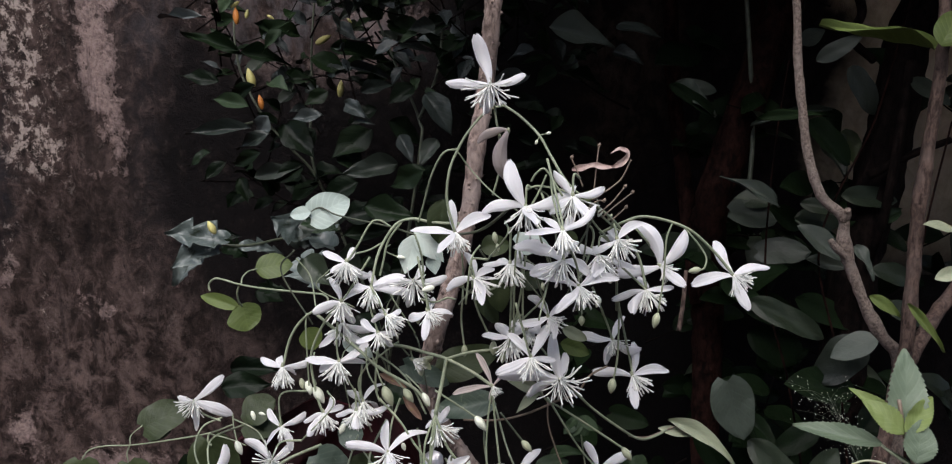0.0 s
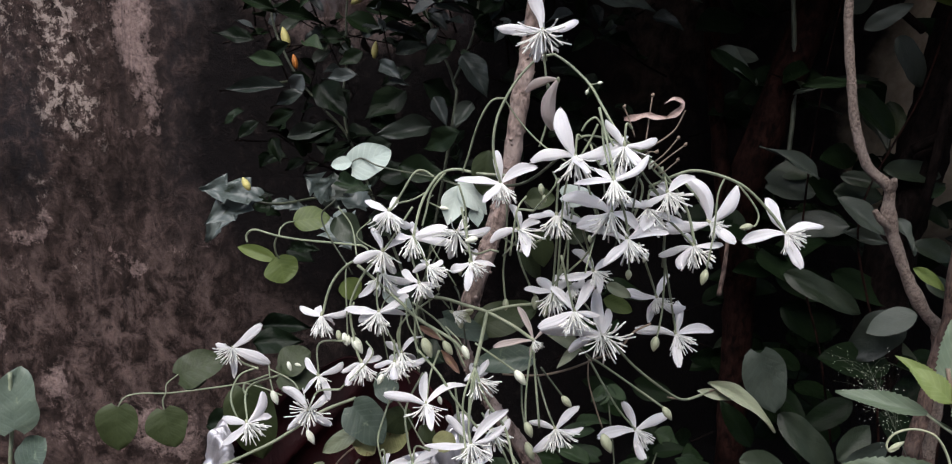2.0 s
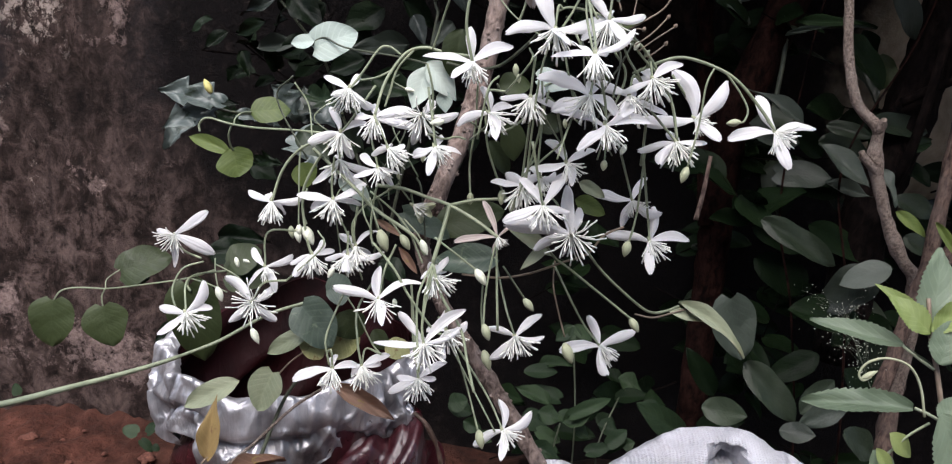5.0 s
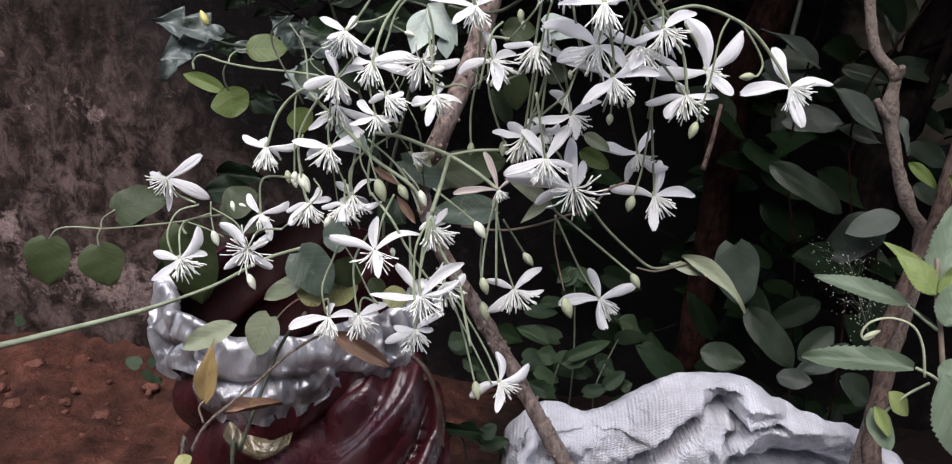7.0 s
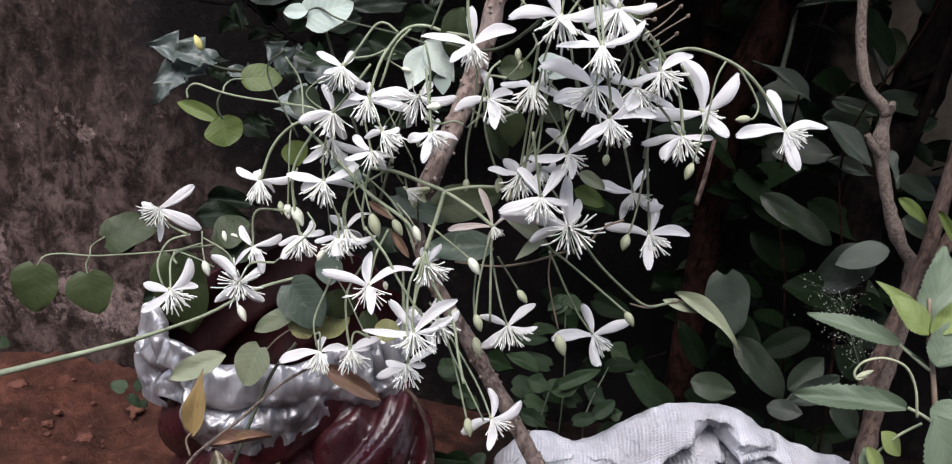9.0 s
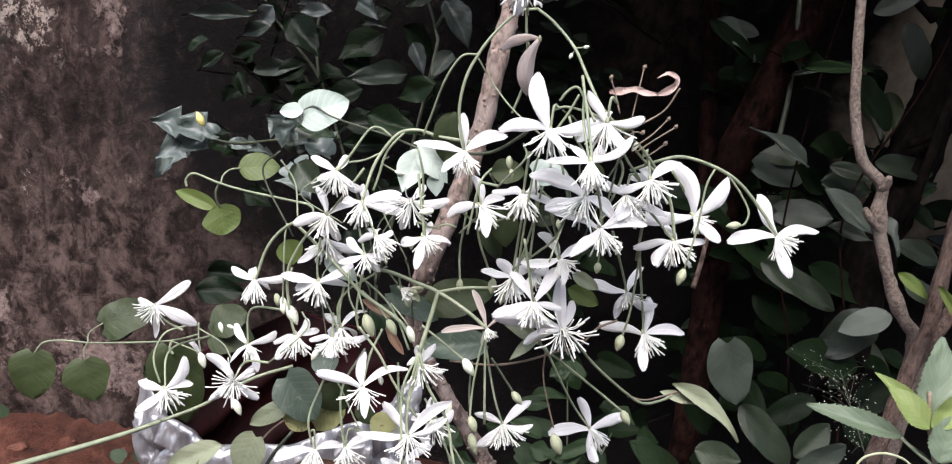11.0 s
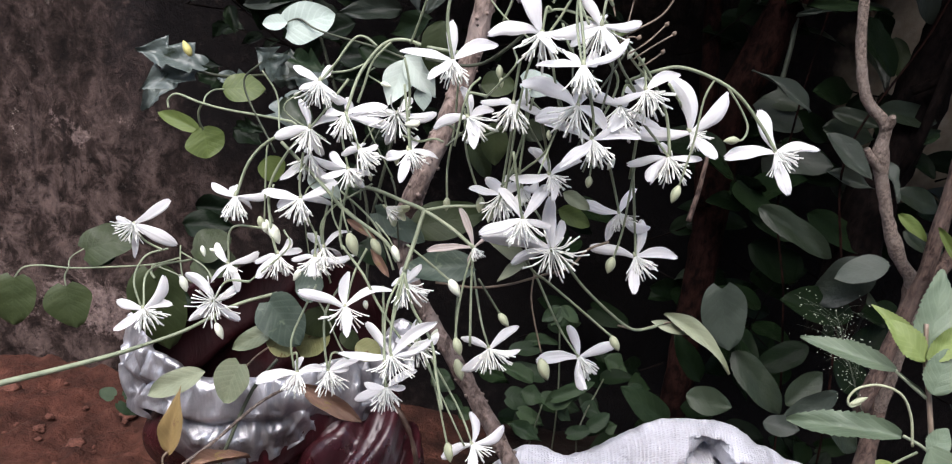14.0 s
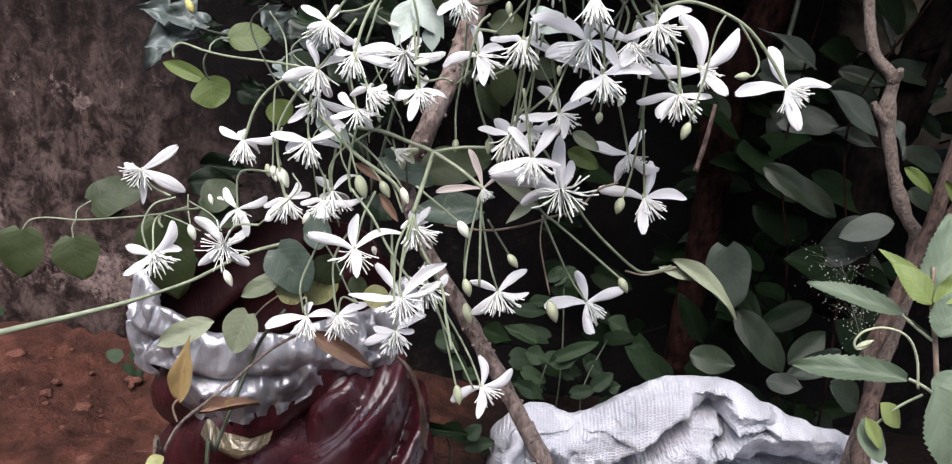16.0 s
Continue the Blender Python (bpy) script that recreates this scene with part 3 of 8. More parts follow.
def leaf_mesh(name, kind, mat, seed):
    rnd = random.Random(seed)
    fold, droop, wave, side = rnd.uniform(0.05, 0.22), rnd.uniform(-0.08, 0.28), rnd.uniform(0.015, 0.05), rnd.uniform(-0.1, 0.1)
    rows = 75 if kind == "serrate" else 44 if kind == "lobed" else 24 if kind == "point" else 14

    def shape(s, t):
        if kind == "heart":
            w = 0.5 * (math.sqrt(max(0.0, 1 - ((0.34 - s) / 0.36) ** 2)) if s < 0.34 else max(0.003, 1 - ((s - 0.34) / 0.66) ** 1.9) ** 0.66)
            w *= 1 + 0.05 * math.sin(s * 9 + seed * 1.3 + t)
        elif kind == "round":
            w = 0.5 * math.sin(math.pi * (s * 0.95 + 0.04)) ** 0.58 * (1 + 0.07 * math.sin(s * 8 + seed * 2.1 + 1.4 * t))
        elif kind in ("lance", "sickle"):
            w = 0.5 * math.sin(math.pi * (s * 0.985 + 0.01) ** 0.8) ** 1.05
        elif kind == "point":
            w = 2.07 * (s + 0.006) ** 0.8 * max(0.003, 1 - s) ** 1.35 * (1 + 0.05 * math.sin(s * 15 + seed * 2 + t))
        elif kind == "serrate":
            w = 0.5 * math.sin(math.pi * (s * 0.97 + 0.02) ** 0.85) ** 0.8
            w *= 1 + 0.15 * (0.5 - (s * 15 + 0.3 * math.sin(s * 9 + seed)) % 1.0) * (abs(t) > 0.8) * (0.15 < s < 0.95)
        elif kind == "lobed":
            lobe = (s * 2.7 + 0.17 * seed + 0.15 * (t > 0)) % 1.0
            w = 1.9 * (s + 0.02) ** 0.7 * max(0.003, 1 - s) ** 1.05 * (1 - 0.5 * lobe ** 0.8)
        elif kind == "crinkle":
            w = 0.5 * math.sin(math.pi * (s * 0.96 + 0.03)) ** 0.85 * (1 + 0.07 * math.sin(s * 13 + seed))
        else:
            w = 1.305 * (s + 0.008) ** 0.62 * max(0.003, 1 - s) ** 0.78 * (1 + 0.03 * math.sin(s * 11 + seed))
        y = t * w
        x = s
        if kind == "heart":
            x = s - 0.09 * (1 - s) ** 3 * abs(t) ** 1.2 + 0.03 * (1 - s) ** 5
        z = fold * abs(t) * w - droop * s * s + wave * 0.8 * math.sin(s * 7 + seed + 2.2 * t) * abs(t) + wave * 0.15 * math.sin(s * 21 + t * 3 + seed)
        if kind == "point":
            z += 0.16 * abs(t) * w + 0.03 * math.sin(s * 8 + seed + 1.7 * t) * abs(t) + 0.03 * noise.noise(Vector((s * 3 + seed, t * 1.5, 0)))
        if kind == "lobed":
            z += 0.25 * abs(t) * w + 0.12 * noise.noise(Vector((s * 2.6 + seed, t * 1.3, 0))) + 0.05 * noise.noise(Vector((s * 6, t * 3, seed)))
            x -= 0.12 * abs(t) * (1 - s)
        if kind == "crinkle":
            z += 0.30 * t * t * w + 0.022 * math.sin(s * 11 + t * 4 + seed) + 0.02 * math.sin(t * 7 + s * 4)
        return x, y + side * s * s + (0.24 * math.sin(math.pi * s) if kind == "sickle" else 0.0), z
    return finish(name, sheet(rows, 8, shape, 0.006), M[mat])


LEAVES = {}


def leaf(parent, at, way, normal, wide, kind="oval", mat="shade", seed=0, name="leaf", label=""):
    """A leaf from its foot at that place along way; normal: the way that its upper face looks; wide: its width in metres."""
    key = (kind, mat, seed % 4)
    if key not in LEAVES:
        LEAVES[key] = leaf_mesh("leaf", kind, mat, seed % 4 + 11 * len(LEAVES))
    ln = Vector(way).length
    return place(name, LEAVES[key], parent, frame_of(way, normal, ln, wide, ln, at), label)


# ---- ground and wall ----
WALL_Y = 1.25


def make_ground():
    bm = bmesh.new()
    uneven = lambda x, y: 0.016 * noise.fractal(Vector((x * 5, y * 5, 0.3)), 1.0, 2.0, 5) + 0.016 * abs(noise.noise(Vector((x * 24, y * 24, 1.7)))) + 0.009 * noise.noise(Vector((x * 60, y * 60, 4.7)))
    xs = [-40, -20, -8, -3, *[-1.5 + 0.01 * i for i in range(131)], *[-0.18 + 0.03 * i for i in range(50)], 3, 8, 20, 40]
    ys = [-40, -20, -8, -2, *[-0.2 + 0.05 * i for i in range(16)], *[0.6 + 0.01 * i for i in range(69)], 1.6, 4, 12, 40]
    grid = [[bm.verts.new((x, y, uneven(x, y) if abs(x) < 2 and -1 < y < 1.5 else 0.0)) for x in xs] for y in ys]
    for a, b in zip(grid, grid[1:]):
        for i in range(len(xs) - 1):
            bm.faces.new((a[i], a[i + 1], b[i + 1], b[i]))
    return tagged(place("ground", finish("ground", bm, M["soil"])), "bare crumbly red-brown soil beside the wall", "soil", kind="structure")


def make_wall():
    bm = bmesh.new()
    xs = [-4 + 0.05 * i for i in range(161)]
    zs = [-0.3 + 0.05 * i for i in range(55)]
    front = lambda x, z: WALL_Y + 0.012 * noise.fractal(Vector((x * 4, z * 4, 2.0)), 1.0, 2.0, 4)
    grid = [[bm.verts.new((x, front(x, z), z)) for x in xs] for z in zs]
    rear = [[bm.verts.new((x, WALL_Y + 0.24, z)) for x in (xs[0], xs[-1])] for z in (zs[0], zs[-1])]
    for a, b in zip(grid, grid[1:]):
        for i in range(len(xs) - 1):
            bm.faces.new((a[i], a[i + 1], b[i + 1], b[i]))
    bm.faces.new((rear[0][0], rear[1][0], rear[1][1], rear[0][1]))
    bm.faces.new([*grid[-1], rear[1][1], rear[1][0]])
    bm.faces.new([*[g[0] for g in grid], rear[1][0], rear[0][0]])
    bm.faces.new([*[g[-1] for g in reversed(grid)], rear[0][1], rear[1][1]])
    return tagged(place("wall_back", finish("wall_back", bm, M["wall"])), "old plastered garden wall, mouldy and peeling, with shade painted in behind the shrubs", "wall", kind="structure")


def make_unseen_wall():
    """An unseen plain wall, added at the near side to hold back low sky light and bounce some."""
    bm = bmesh.new()
    bmesh.ops.create_cube(bm, size=1, matrix=Matrix.Translation((0, -1.95, 1.35)) @ Matrix.Diagonal((9, 0.2, 3.3, 1)))
    return tagged(place("wall_house", finish("wall_house", bm, M["unseen_wall"], False)), "unseen plain wall added at the near side to shape the light", "wall", kind="structure")


make_ground()
make_wall()
make_unseen_wall()


# ---- builders for the plants ----
def warty_stem(parent, points, r0, r1, warts):
    """A branch with small corky warts along its bark."""
    rnd = random.Random(warts)
    bm = bmesh.new()
    line = add_tube(bm, points, r0, r1, 12, 12, lumps=0.22, knobs=((0.42, 0.10), (0.7, 0.08)))
    for _ in range(warts):
        i = rnd.randrange(1, len(line) - 1)
        way = (line[i + 1] - line[i - 1]).normalized()
        r = r0 + (r1 - r0) * i / len(line)
        q = Vector([rnd.uniform(-1, 1) for _ in range(3)])
        q = (q - way * q.dot(way)).normalized()
        m = Matrix.Translation(line[i].lerp(line[i + 1], rnd.random()) + q * r * 0.97) @ Matrix.Scale(rnd.uniform(0.0007, 0.0019), 4)
        bmesh.ops.create_icosphere(bm, subdivisions=1, radius=1, matrix=m)
    return part("trunk", bm, M["bark"], parent)


def fill_leaves(parent, seed, count, xs, ys, zs, mats, size, kinds=("oval", "oval", "heart", "lance")):
    """More leaves of the shrub, spread through its crown in small sprays on twigs."""
    rnd = random.Random(seed)
    made = 0
    while made < count:
        c = Vector((rnd.uniform(*xs), rnd.uniform(*ys), rnd.uniform(*zs)))
        way = Vector((rnd.uniform(-1, 1), rnd.uniform(-0.9, 0.1), rnd.uniform(-0.4, 0.8))).normalized()
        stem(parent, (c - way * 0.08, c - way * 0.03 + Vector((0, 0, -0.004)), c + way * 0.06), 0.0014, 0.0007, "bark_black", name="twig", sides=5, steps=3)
        for k in range(rnd.randint(3, 5)):
            turn = Vector((rnd.uniform(-1, 1), rnd.uniform(-1, 0.4), rnd.uniform(-0.7, 0.4)))
            ln = size * rnd.uniform(0.75, 1.3)
            leaf(parent, c + way * (0.025 * k - 0.03), (way * 0.5 + turn).normalized() * ln, (rnd.uniform(-0.5, 0.5), -0.7, rnd.uniform(0.2, 1.2)), ln * rnd.uniform(0.42, 0.6), rnd.choice(kinds), rnd.choice(mats), made + k)
            made += 1


def ribbon(parent, points, wide, mat, name, twist=0.6):
    """A narrow shrivelled petal along the points, curled across."""
    line = glide(points, 6)
    n = len(line) - 1

    def shape(s, t):
        i = min(n - 1, int(s * n))
        c = line[i].lerp(line[i + 1], s * n - i)
        way = (line[i + 1] - line[i]).normalized()
        out = Vector((0, -1, 0.4))
        side = way.cross(out).normalized() * math.cos(twist * s) + out * math.sin(twist * s)
        w = wide * (0.35 + 0.65 * math.sin(math.pi * min(1.0, s * 0.9 + 0.08))) * (1 + 0.25 * math.sin(s * 11))
        return c + side * t * w * 0.5 + out * (0.22 * wide * t * t + 0.12 * wide * math.sin(s * 17 + t))
    return part(name, sheet(n, 4, shape, 0.0004), M[mat], parent)


def seed_haze(foot, top):
    """A very fine grass panicle with pale seeds."""
    rnd = random.Random(4)
    root = thing("grass_panicle", foot, "airy grass panicle with tiny pale seeds", "grass")
    foot, top = Vector(foot), Vector(top)
    bm = bmesh.new()
    seeds = bmesh.new()
    for i in range(26):
        a = foot.lerp(top, 0.25 + 0.7 * i / 26)
        b = a + Vector((rnd.uniform(-0.032, 0.014), rnd.uniform(-0.03, 0.03), rnd.uniform(0.000, 0.022)))
        add_tube(bm, (a, a.lerp(b, 0.5) + Vector((0, 0, 0.004)), b), 0.00012, 0.0001, 3, 3)
        for _ in range(7):
            p = a.lerp(b, rnd.uniform(0.3, 1)) + Vector([rnd.uniform(-0.009, 0.009) for _ in range(3)])
            bmesh.ops.create_icosphere(seeds, subdivisions=1, radius=rnd.uniform(0.0002, 0.00042), matrix=Matrix.Translation(p))
    add_tube(bm, (foot, foot.lerp(top, 0.5), top), 0.0004, 0.0002, 4, 4)
    part("stalk", bm, M["stem_dark"], root)
    tagged(part("seeds", seeds, M["bud_white"], root, "tiny pale grass seeds"), kind="stuff")



def tree_crown(parent, seed, count, xs, ys, zs, size, name="crown"):
    """The unseen leafy crown over the wall, spread to shade it and the shrubs; one body of many small leaves."""
    rnd = random.Random(seed)
    verts, faces = [], []
    for _ in range(count):
        c = Vector((rnd.uniform(*xs), rnd.uniform(*ys), rnd.uniform(*zs)))
        off = max(abs(2 * (c[i] - a) / (b - a) - 1) ** 5 for i, (a, b) in enumerate((xs, ys, zs)) if i != 1)
        if noise.noise(c * 3.0) < -0.28 or off > 0.75 + 0.6 * noise.noise(c * 5.0):
            continue
        way = Vector((rnd.uniform(-1, 1), rnd.uniform(-1, 1), rnd.uniform(-0.7, 0.3))).normalized() * size * rnd.uniform(0.7, 1.3)
        m = frame_of(way, (rnd.uniform(-0.6, 0.6), rnd.uniform(-0.7, 0.3), 1), way.length, way.length * 0.5, way.length, c)
        k = len(verts)
        for x, y, z in ((0, 0, 0), (0.3, 0.42, 0.06), (0.7, 0.36, 0.02), (1, 0, -0.12), (0.7, -0.36, 0.02), (0.3, -0.42, 0.06), (0.35, 0, 0.0), (0.7, 0, -0.03)):
            verts.append(m @ Vector((x, y, z)))
        faces += [(k, k + 6, k + 1), (k + 6, k + 7, k + 2, k + 1), (k + 7, k + 3, k + 2), (k, k + 5, k + 6), (k + 6, k + 5, k + 4, k + 7), (k + 7, k + 4, k + 3)]
    me = bpy.data.meshes.new("crown")
    me.from_pydata([tuple(v) for v in verts], [], faces)
    me.uv_layers.new(name="UVMap")
    me.materials.append(M["shade"])
    return tagged(place("crown", me, parent), kind="stuff")




# ---- the clematis vine and its flowers ----
vine = thing("clematis_vine", (0.0679, 0.4837, 0.4417), "green clematis vine scrambling over a warty branch, in full white flower", "vine")
white_flower((0.0076, 0.4171, 0.8102), (0, -0.62, -0.78), (-0.008, 0.0054, 0.0256), (-0.0233, 0.003, 0.0026), (0.0172, 0.0056, 0.0102), (-0.0025, 0.0188, -0.0121), tuft=5, size=0.016)
white_flower((0.0258, 0.3988, 0.7486), (0.08, -0.65, -0.76), (-0.0058, 0.0061, 0.0248), (-0.0221, 0.0019, 0.0024), (0.026, 0.0034, 0.0101), (0.0038, -0.0203, -0.0038), wide=1.12, size=0.015)
white_flower((0.0496, 0.395, 0.755), (0.16, 0.05, -0.99), (-0.0094, 0.0065, 0.0119), (0.0169, 0.0054, 0.0074), (0.0065, -0.0123, -0.0065), (-0.0127, 0.0015, -0.0084), wide=1.05)
white_flower((0.0431, 0.3806, 0.7398), (0.12, -0.51, -0.85), (-0.0189, 0.0024, -0.0002), (0.017, 0.0057, 0.0113), (-0.0057, 0.0195, 0.0033), (0.0056, 0.0196, 0.003))
white_flower((0.0457, 0.3994, 0.7197), (-0.23, -0.65, -0.72), (-0.0218, 0.0025, 0.0124), (-0.0184, 0.0016, -0.0038), (0.0163, 0.0021, -0.0071), (0.0069, 0.0192, 0.0042), wide=1.2, size=0.015)
white_flower((0.0661, 0.4104, 0.7199), (0.14, -0.65, -0.75), (-0.016, 0.0043, 0.0047), (0.0206, 0.0009, -0.0068), (0.0055, 0.0193, 0.0063), (-0.0035, -0.0129, -0.0085), wide=1.12, size=0.0145)
white_flower((0.0757, 0.4078, 0.7292), (0.32, -0.63, -0.71), (-0.0149, 0.0019, -0.0057), (0.0146, 0.006, 0.0085), (-0.0081, 0.0189, 0.0005), (0.0007, 0.0195, 0.0076))
white_flower((0.0543, 0.3963, 0.7065), (0.35, -0.63, -0.69), (-0.0208, 0.0029, 0.0069), (0.0216, 0.0034, 0.0038), (-0.0114, -0.0146, -0.0026), (0.0087, 0.0071, 0.0121))
white_flower((0.1035, 0.4246, 0.7103), (0.64, -0.57, -0.52), (-0.012, 0.0056, 0.0235), (0.0145, 0.0054, 0.0196), (-0.0293, -0.0011, -0.0008), (0.0094, -0.015, -0.0051), wide=1.12, size=0.01)
white_flower((0.0938, 0.4162, 0.6987), (0.27, -0.64, -0.72), (-0.0184, 0.0018, -0.0033), (0.0169, 0.0043, 0.001), (0.0002, 0.0199, 0.006), (-0.0088, -0.0122, -0.0088))
white_flower((0.1393, 0.4089, 0.7092), (0.6, -0.58, -0.55), (-0.0062, 0.0069, 0.0188), (-0.0222, -0.0005, -0.0047), (0.0211, 0.0039, 0.0067), (0.0033, -0.0164, -0.0123), size=0.0115, label='white clematis flower alone at the end of an arching stalk')
white_flower((-0.0117, 0.4306, 0.728), (0.23, -0.64, -0.73), (-0.0245, 0.0003, 0.0044), (-0.0016, 0.0074, 0.0185), (0.0198, 0.0046, 0.0096), (-0.0082, -0.019, -0.0023))
white_flower((-0.0007, 0.4198, 0.7043), (0.68, -0.56, -0.48), (-0.0054, 0.0071, 0.0142), (-0.0173, 0.002, -0.0037), (0.0112, 0.0058, 0.0042), (0.0034, -0.0178, -0.0069))
white_flower((0.0185, 0.4127, 0.7146), (-0.02, -0.43, -0.9), (-0.0148, 0.0038, 0.001), (-0.0077, 0.019, 0.0003), (0.0054, 0.0066, 0.007), (0.0168, 0.0034, -0.0027))
white_flower((-0.0761, 0.4441, 0.7074), (-0.02, -0.43, -0.9), (-0.0145, 0.005, 0.0069), (0.0034, 0.0067, 0.0077), (0.0146, 0.0026, -0.0067), (-0.0065, -0.0105, -0.0025))
white_flower((-0.0607, 0.4362, 0.6947), (-0.01, -0.51, -0.86), (-0.0122, 0.0045, 0.0021), (-0.0025, 0.0194, 0.0078), (0.0178, 0.0053, 0.0083), (0.0222, 0.0018, -0.002))
white_flower((-0.0362, 0.4377, 0.6978), (0.01, -0.9, -0.43), (0.019, 0.004, 0.0016), (-0.0218, -0.0002, -0.0048), (0.0058, 0.0068, 0.0087), (-0.0038, -0.0008, -0.0168), tuft=5, size=0.0145)
white_flower((-0.0796, 0.4431, 0.6836), (0.01, 0.13, -0.99), (-0.0071, 0.0069, 0.0136), (-0.0171, 0.0009, -0.0072), (0.0076, 0.0006, -0.014), (0.0122, 0.0062, 0.0074))
white_flower((-0.0818, 0.4572, 0.6659), (0.03, -0.43, -0.9), (-0.015, -0.002, -0.0149), (0.0189, 0.0022, -0.0049), (-0.0051, 0.0197, 0.0024), (0.0148, -0.0003, -0.0138))
white_flower((-0.0513, 0.4277, 0.6803), (0.65, -0.57, -0.51), (-0.0027, 0.02, 0.0005), (0.0068, 0.006, 0.0042), (-0.0098, 0.0032, -0.0045), (0.0084, 0.0039, -0.0043))
white_flower((-0.0566, 0.4298, 0.669), (0.49, -0.6, -0.63), (-0.0103, 0.006, 0.0088), (-0.0137, 0.0021, -0.0062), (0.0086, 0.0025, -0.0089), (0.0108, 0.017, -0.0054), size=0.01)
white_flower((-0.0272, 0.4241, 0.6838), (0.48, -0.61, -0.63), (-0.0138, 0.003, -0.0029), (0.0142, 0.0044, -0.0004), (0.0018, 0.0129, 0.0051), (-0.0019, -0.0162, -0.0084), size=0.0105)
white_flower((-0.1187, 0.4514, 0.6396), (0.08, -0.38, -0.92), (-0.0142, 0.0049, 0.0063), (-0.008, 0.0189, 0.0029), (0.0151, 0.0053, 0.0043), (0.0061, 0.0174, -0.0087), tuft=0)
white_flower((-0.0826, 0.4438, 0.6456), (-0.03, -0.51, -0.86), (-0.0209, 0.0024, 0.0029), (0.0172, 0.0056, 0.0098), (-0.0128, 0.0021, -0.0064), (0.0158, 0.0079, -0.0005), tuft=2)
white_flower((-0.0935, 0.4453, 0.612), (0.2, -0.58, -0.79), (-0.0142, 0.0023, -0.0051), (0.0029, 0.0069, 0.0089), (-0.007, -0.0141, -0.0076), (0.0114, 0.0056, 0.0034))
white_flower((-0.069, 0.4458, 0.6192), (0.17, -0.42, -0.89), (-0.0105, 0.0053, 0.0048), (0.009, 0.007, 0.0116), (-0.0067, 0.0177, -0.0073), (0.0061, 0.0177, -0.008))
white_flower((-0.0728, 0.4415, 0.6151), (0.03, -0.51, -0.86), (-0.0138, 0.0032, -0.0023), (0.0201, 0.0037, 0.0019), (-0.0043, 0.0198, 0.0001), (0.0021, -0.0164, -0.004), size=0.0115)
white_flower((-0.1218, 0.4517, 0.6), (0.49, -0.6, -0.63), (-0.0097, 0.0061, 0.0094), (0.0131, 0.0062, 0.0084), (-0.0121, 0.0003, -0.0119), (0.0073, -0.0105, -0.0102), size=0.009)
white_flower((-0.1264, 0.4417, 0.5815), (0.09, -1, 0.01), (-0.0166, 0.0048, 0.012), (-0.0134, -0.0009, -0.0138), (0.0135, 0.0008, -0.012), (0.0118, 0.0065, 0.0093), tuft=5, size=0.0145)
white_flower((-0.1653, 0.4429, 0.5706), (0.62, -0.58, -0.54), (-0.0181, 0.0032, 0.0018), (0.0076, 0.0072, 0.018), (-0.0165, -0.0021, -0.0141), (0.0132, 0.0054, 0.0036))
white_flower((-0.1829, 0.4723, 0.6076), (-0.06, -0.95, -0.3), (-0.0138, 0.0039, 0.0007), (0.0175, 0.0047, 0.0149), (0.0236, -0.0016, -0.0094), (0.0008, -0.0022, -0.0199), size=0.0115, tuft=3, label='white clematis flower hanging beside heart-shaped leaves')
white_flower((-0.0518, 0.4223, 0.5976), (0.04, -0.65, -0.76), (-0.0243, 0.0011, 0.0074), (-0.0009, 0.0075, 0.0168), (0.0174, 0.0044, 0.0152), (0.0039, -0.0199, -0.0028), tuft=4)
white_flower((-0.0245, 0.4084, 0.5803), (0.23, -0.57, -0.79), (-0.0148, 0.0054, 0.0145), (-0.0266, -0.001, -0.0008), (0.02, 0.0056, 0.0196), (0.0191, 0.0076, 0.0081), tuft=4, size=0.015, wide=0.72)
white_flower((-0.0134, 0.42, 0.584), (0.34, -0.63, -0.7), (-0.002, 0.0129, 0.0068), (0.0106, 0.0059, 0.0046), (-0.0008, -0.013, -0.0079), (-0.0113, 0.0037, -0.002))
white_flower((-0.0229, 0.427, 0.6127), (0.52, -0.6, -0.61), (-0.0082, 0.0043, -0.0013), (0.0066, 0.0069, 0.0093), (-0.0038, 0.0198, -0.0004), (0.0046, 0.0195, -0.0023))
white_flower((-0.0788, 0.4412, 0.544), (0.05, -0.75, -0.66), (-0.0228, -0.0025, -0.0073), (0.0003, 0.0076, 0.0066), (0.0155, 0.0043, 0.0015), (-0.0107, -0.0001, -0.0111))
white_flower((-0.0616, 0.442, 0.5468), (0.34, -0.73, -0.6), (-0.0086, 0.0025, -0.0063), (0.0147, 0.0064, 0.0076), (-0.0054, 0.0188, -0.0053), (0.0106, 0.0054, 0.0022))
white_flower((-0.0273, 0.431, 0.548), (0.16, -0.74, -0.65), (-0.0136, 0.0046, -0.0001), (-0.0184, -0.0006, -0.0091), (0.014, 0.0071, 0.0103), (0.0101, 0.0044, -0.0008))
white_flower((0.0251, 0.4317, 0.5792), (0.35, -0.73, -0.59), (-0.0156, 0.0051, 0.0022), (0.0125, 0.008, 0.0137), (0.0167, 0.0033, -0.0005), (-0.0143, -0.0023, -0.0138))
white_flower((0.0791, 0.4625, 0.5644), (0.5, -0.7, -0.51), (-0.0078, 0.0093, 0.0148), (-0.024, -0.0014, -0.0046), (0.0213, 0.004, 0.0109), (0.0029, -0.0185, -0.0071), label='white clematis flower hanging low on a thin straight stalk')
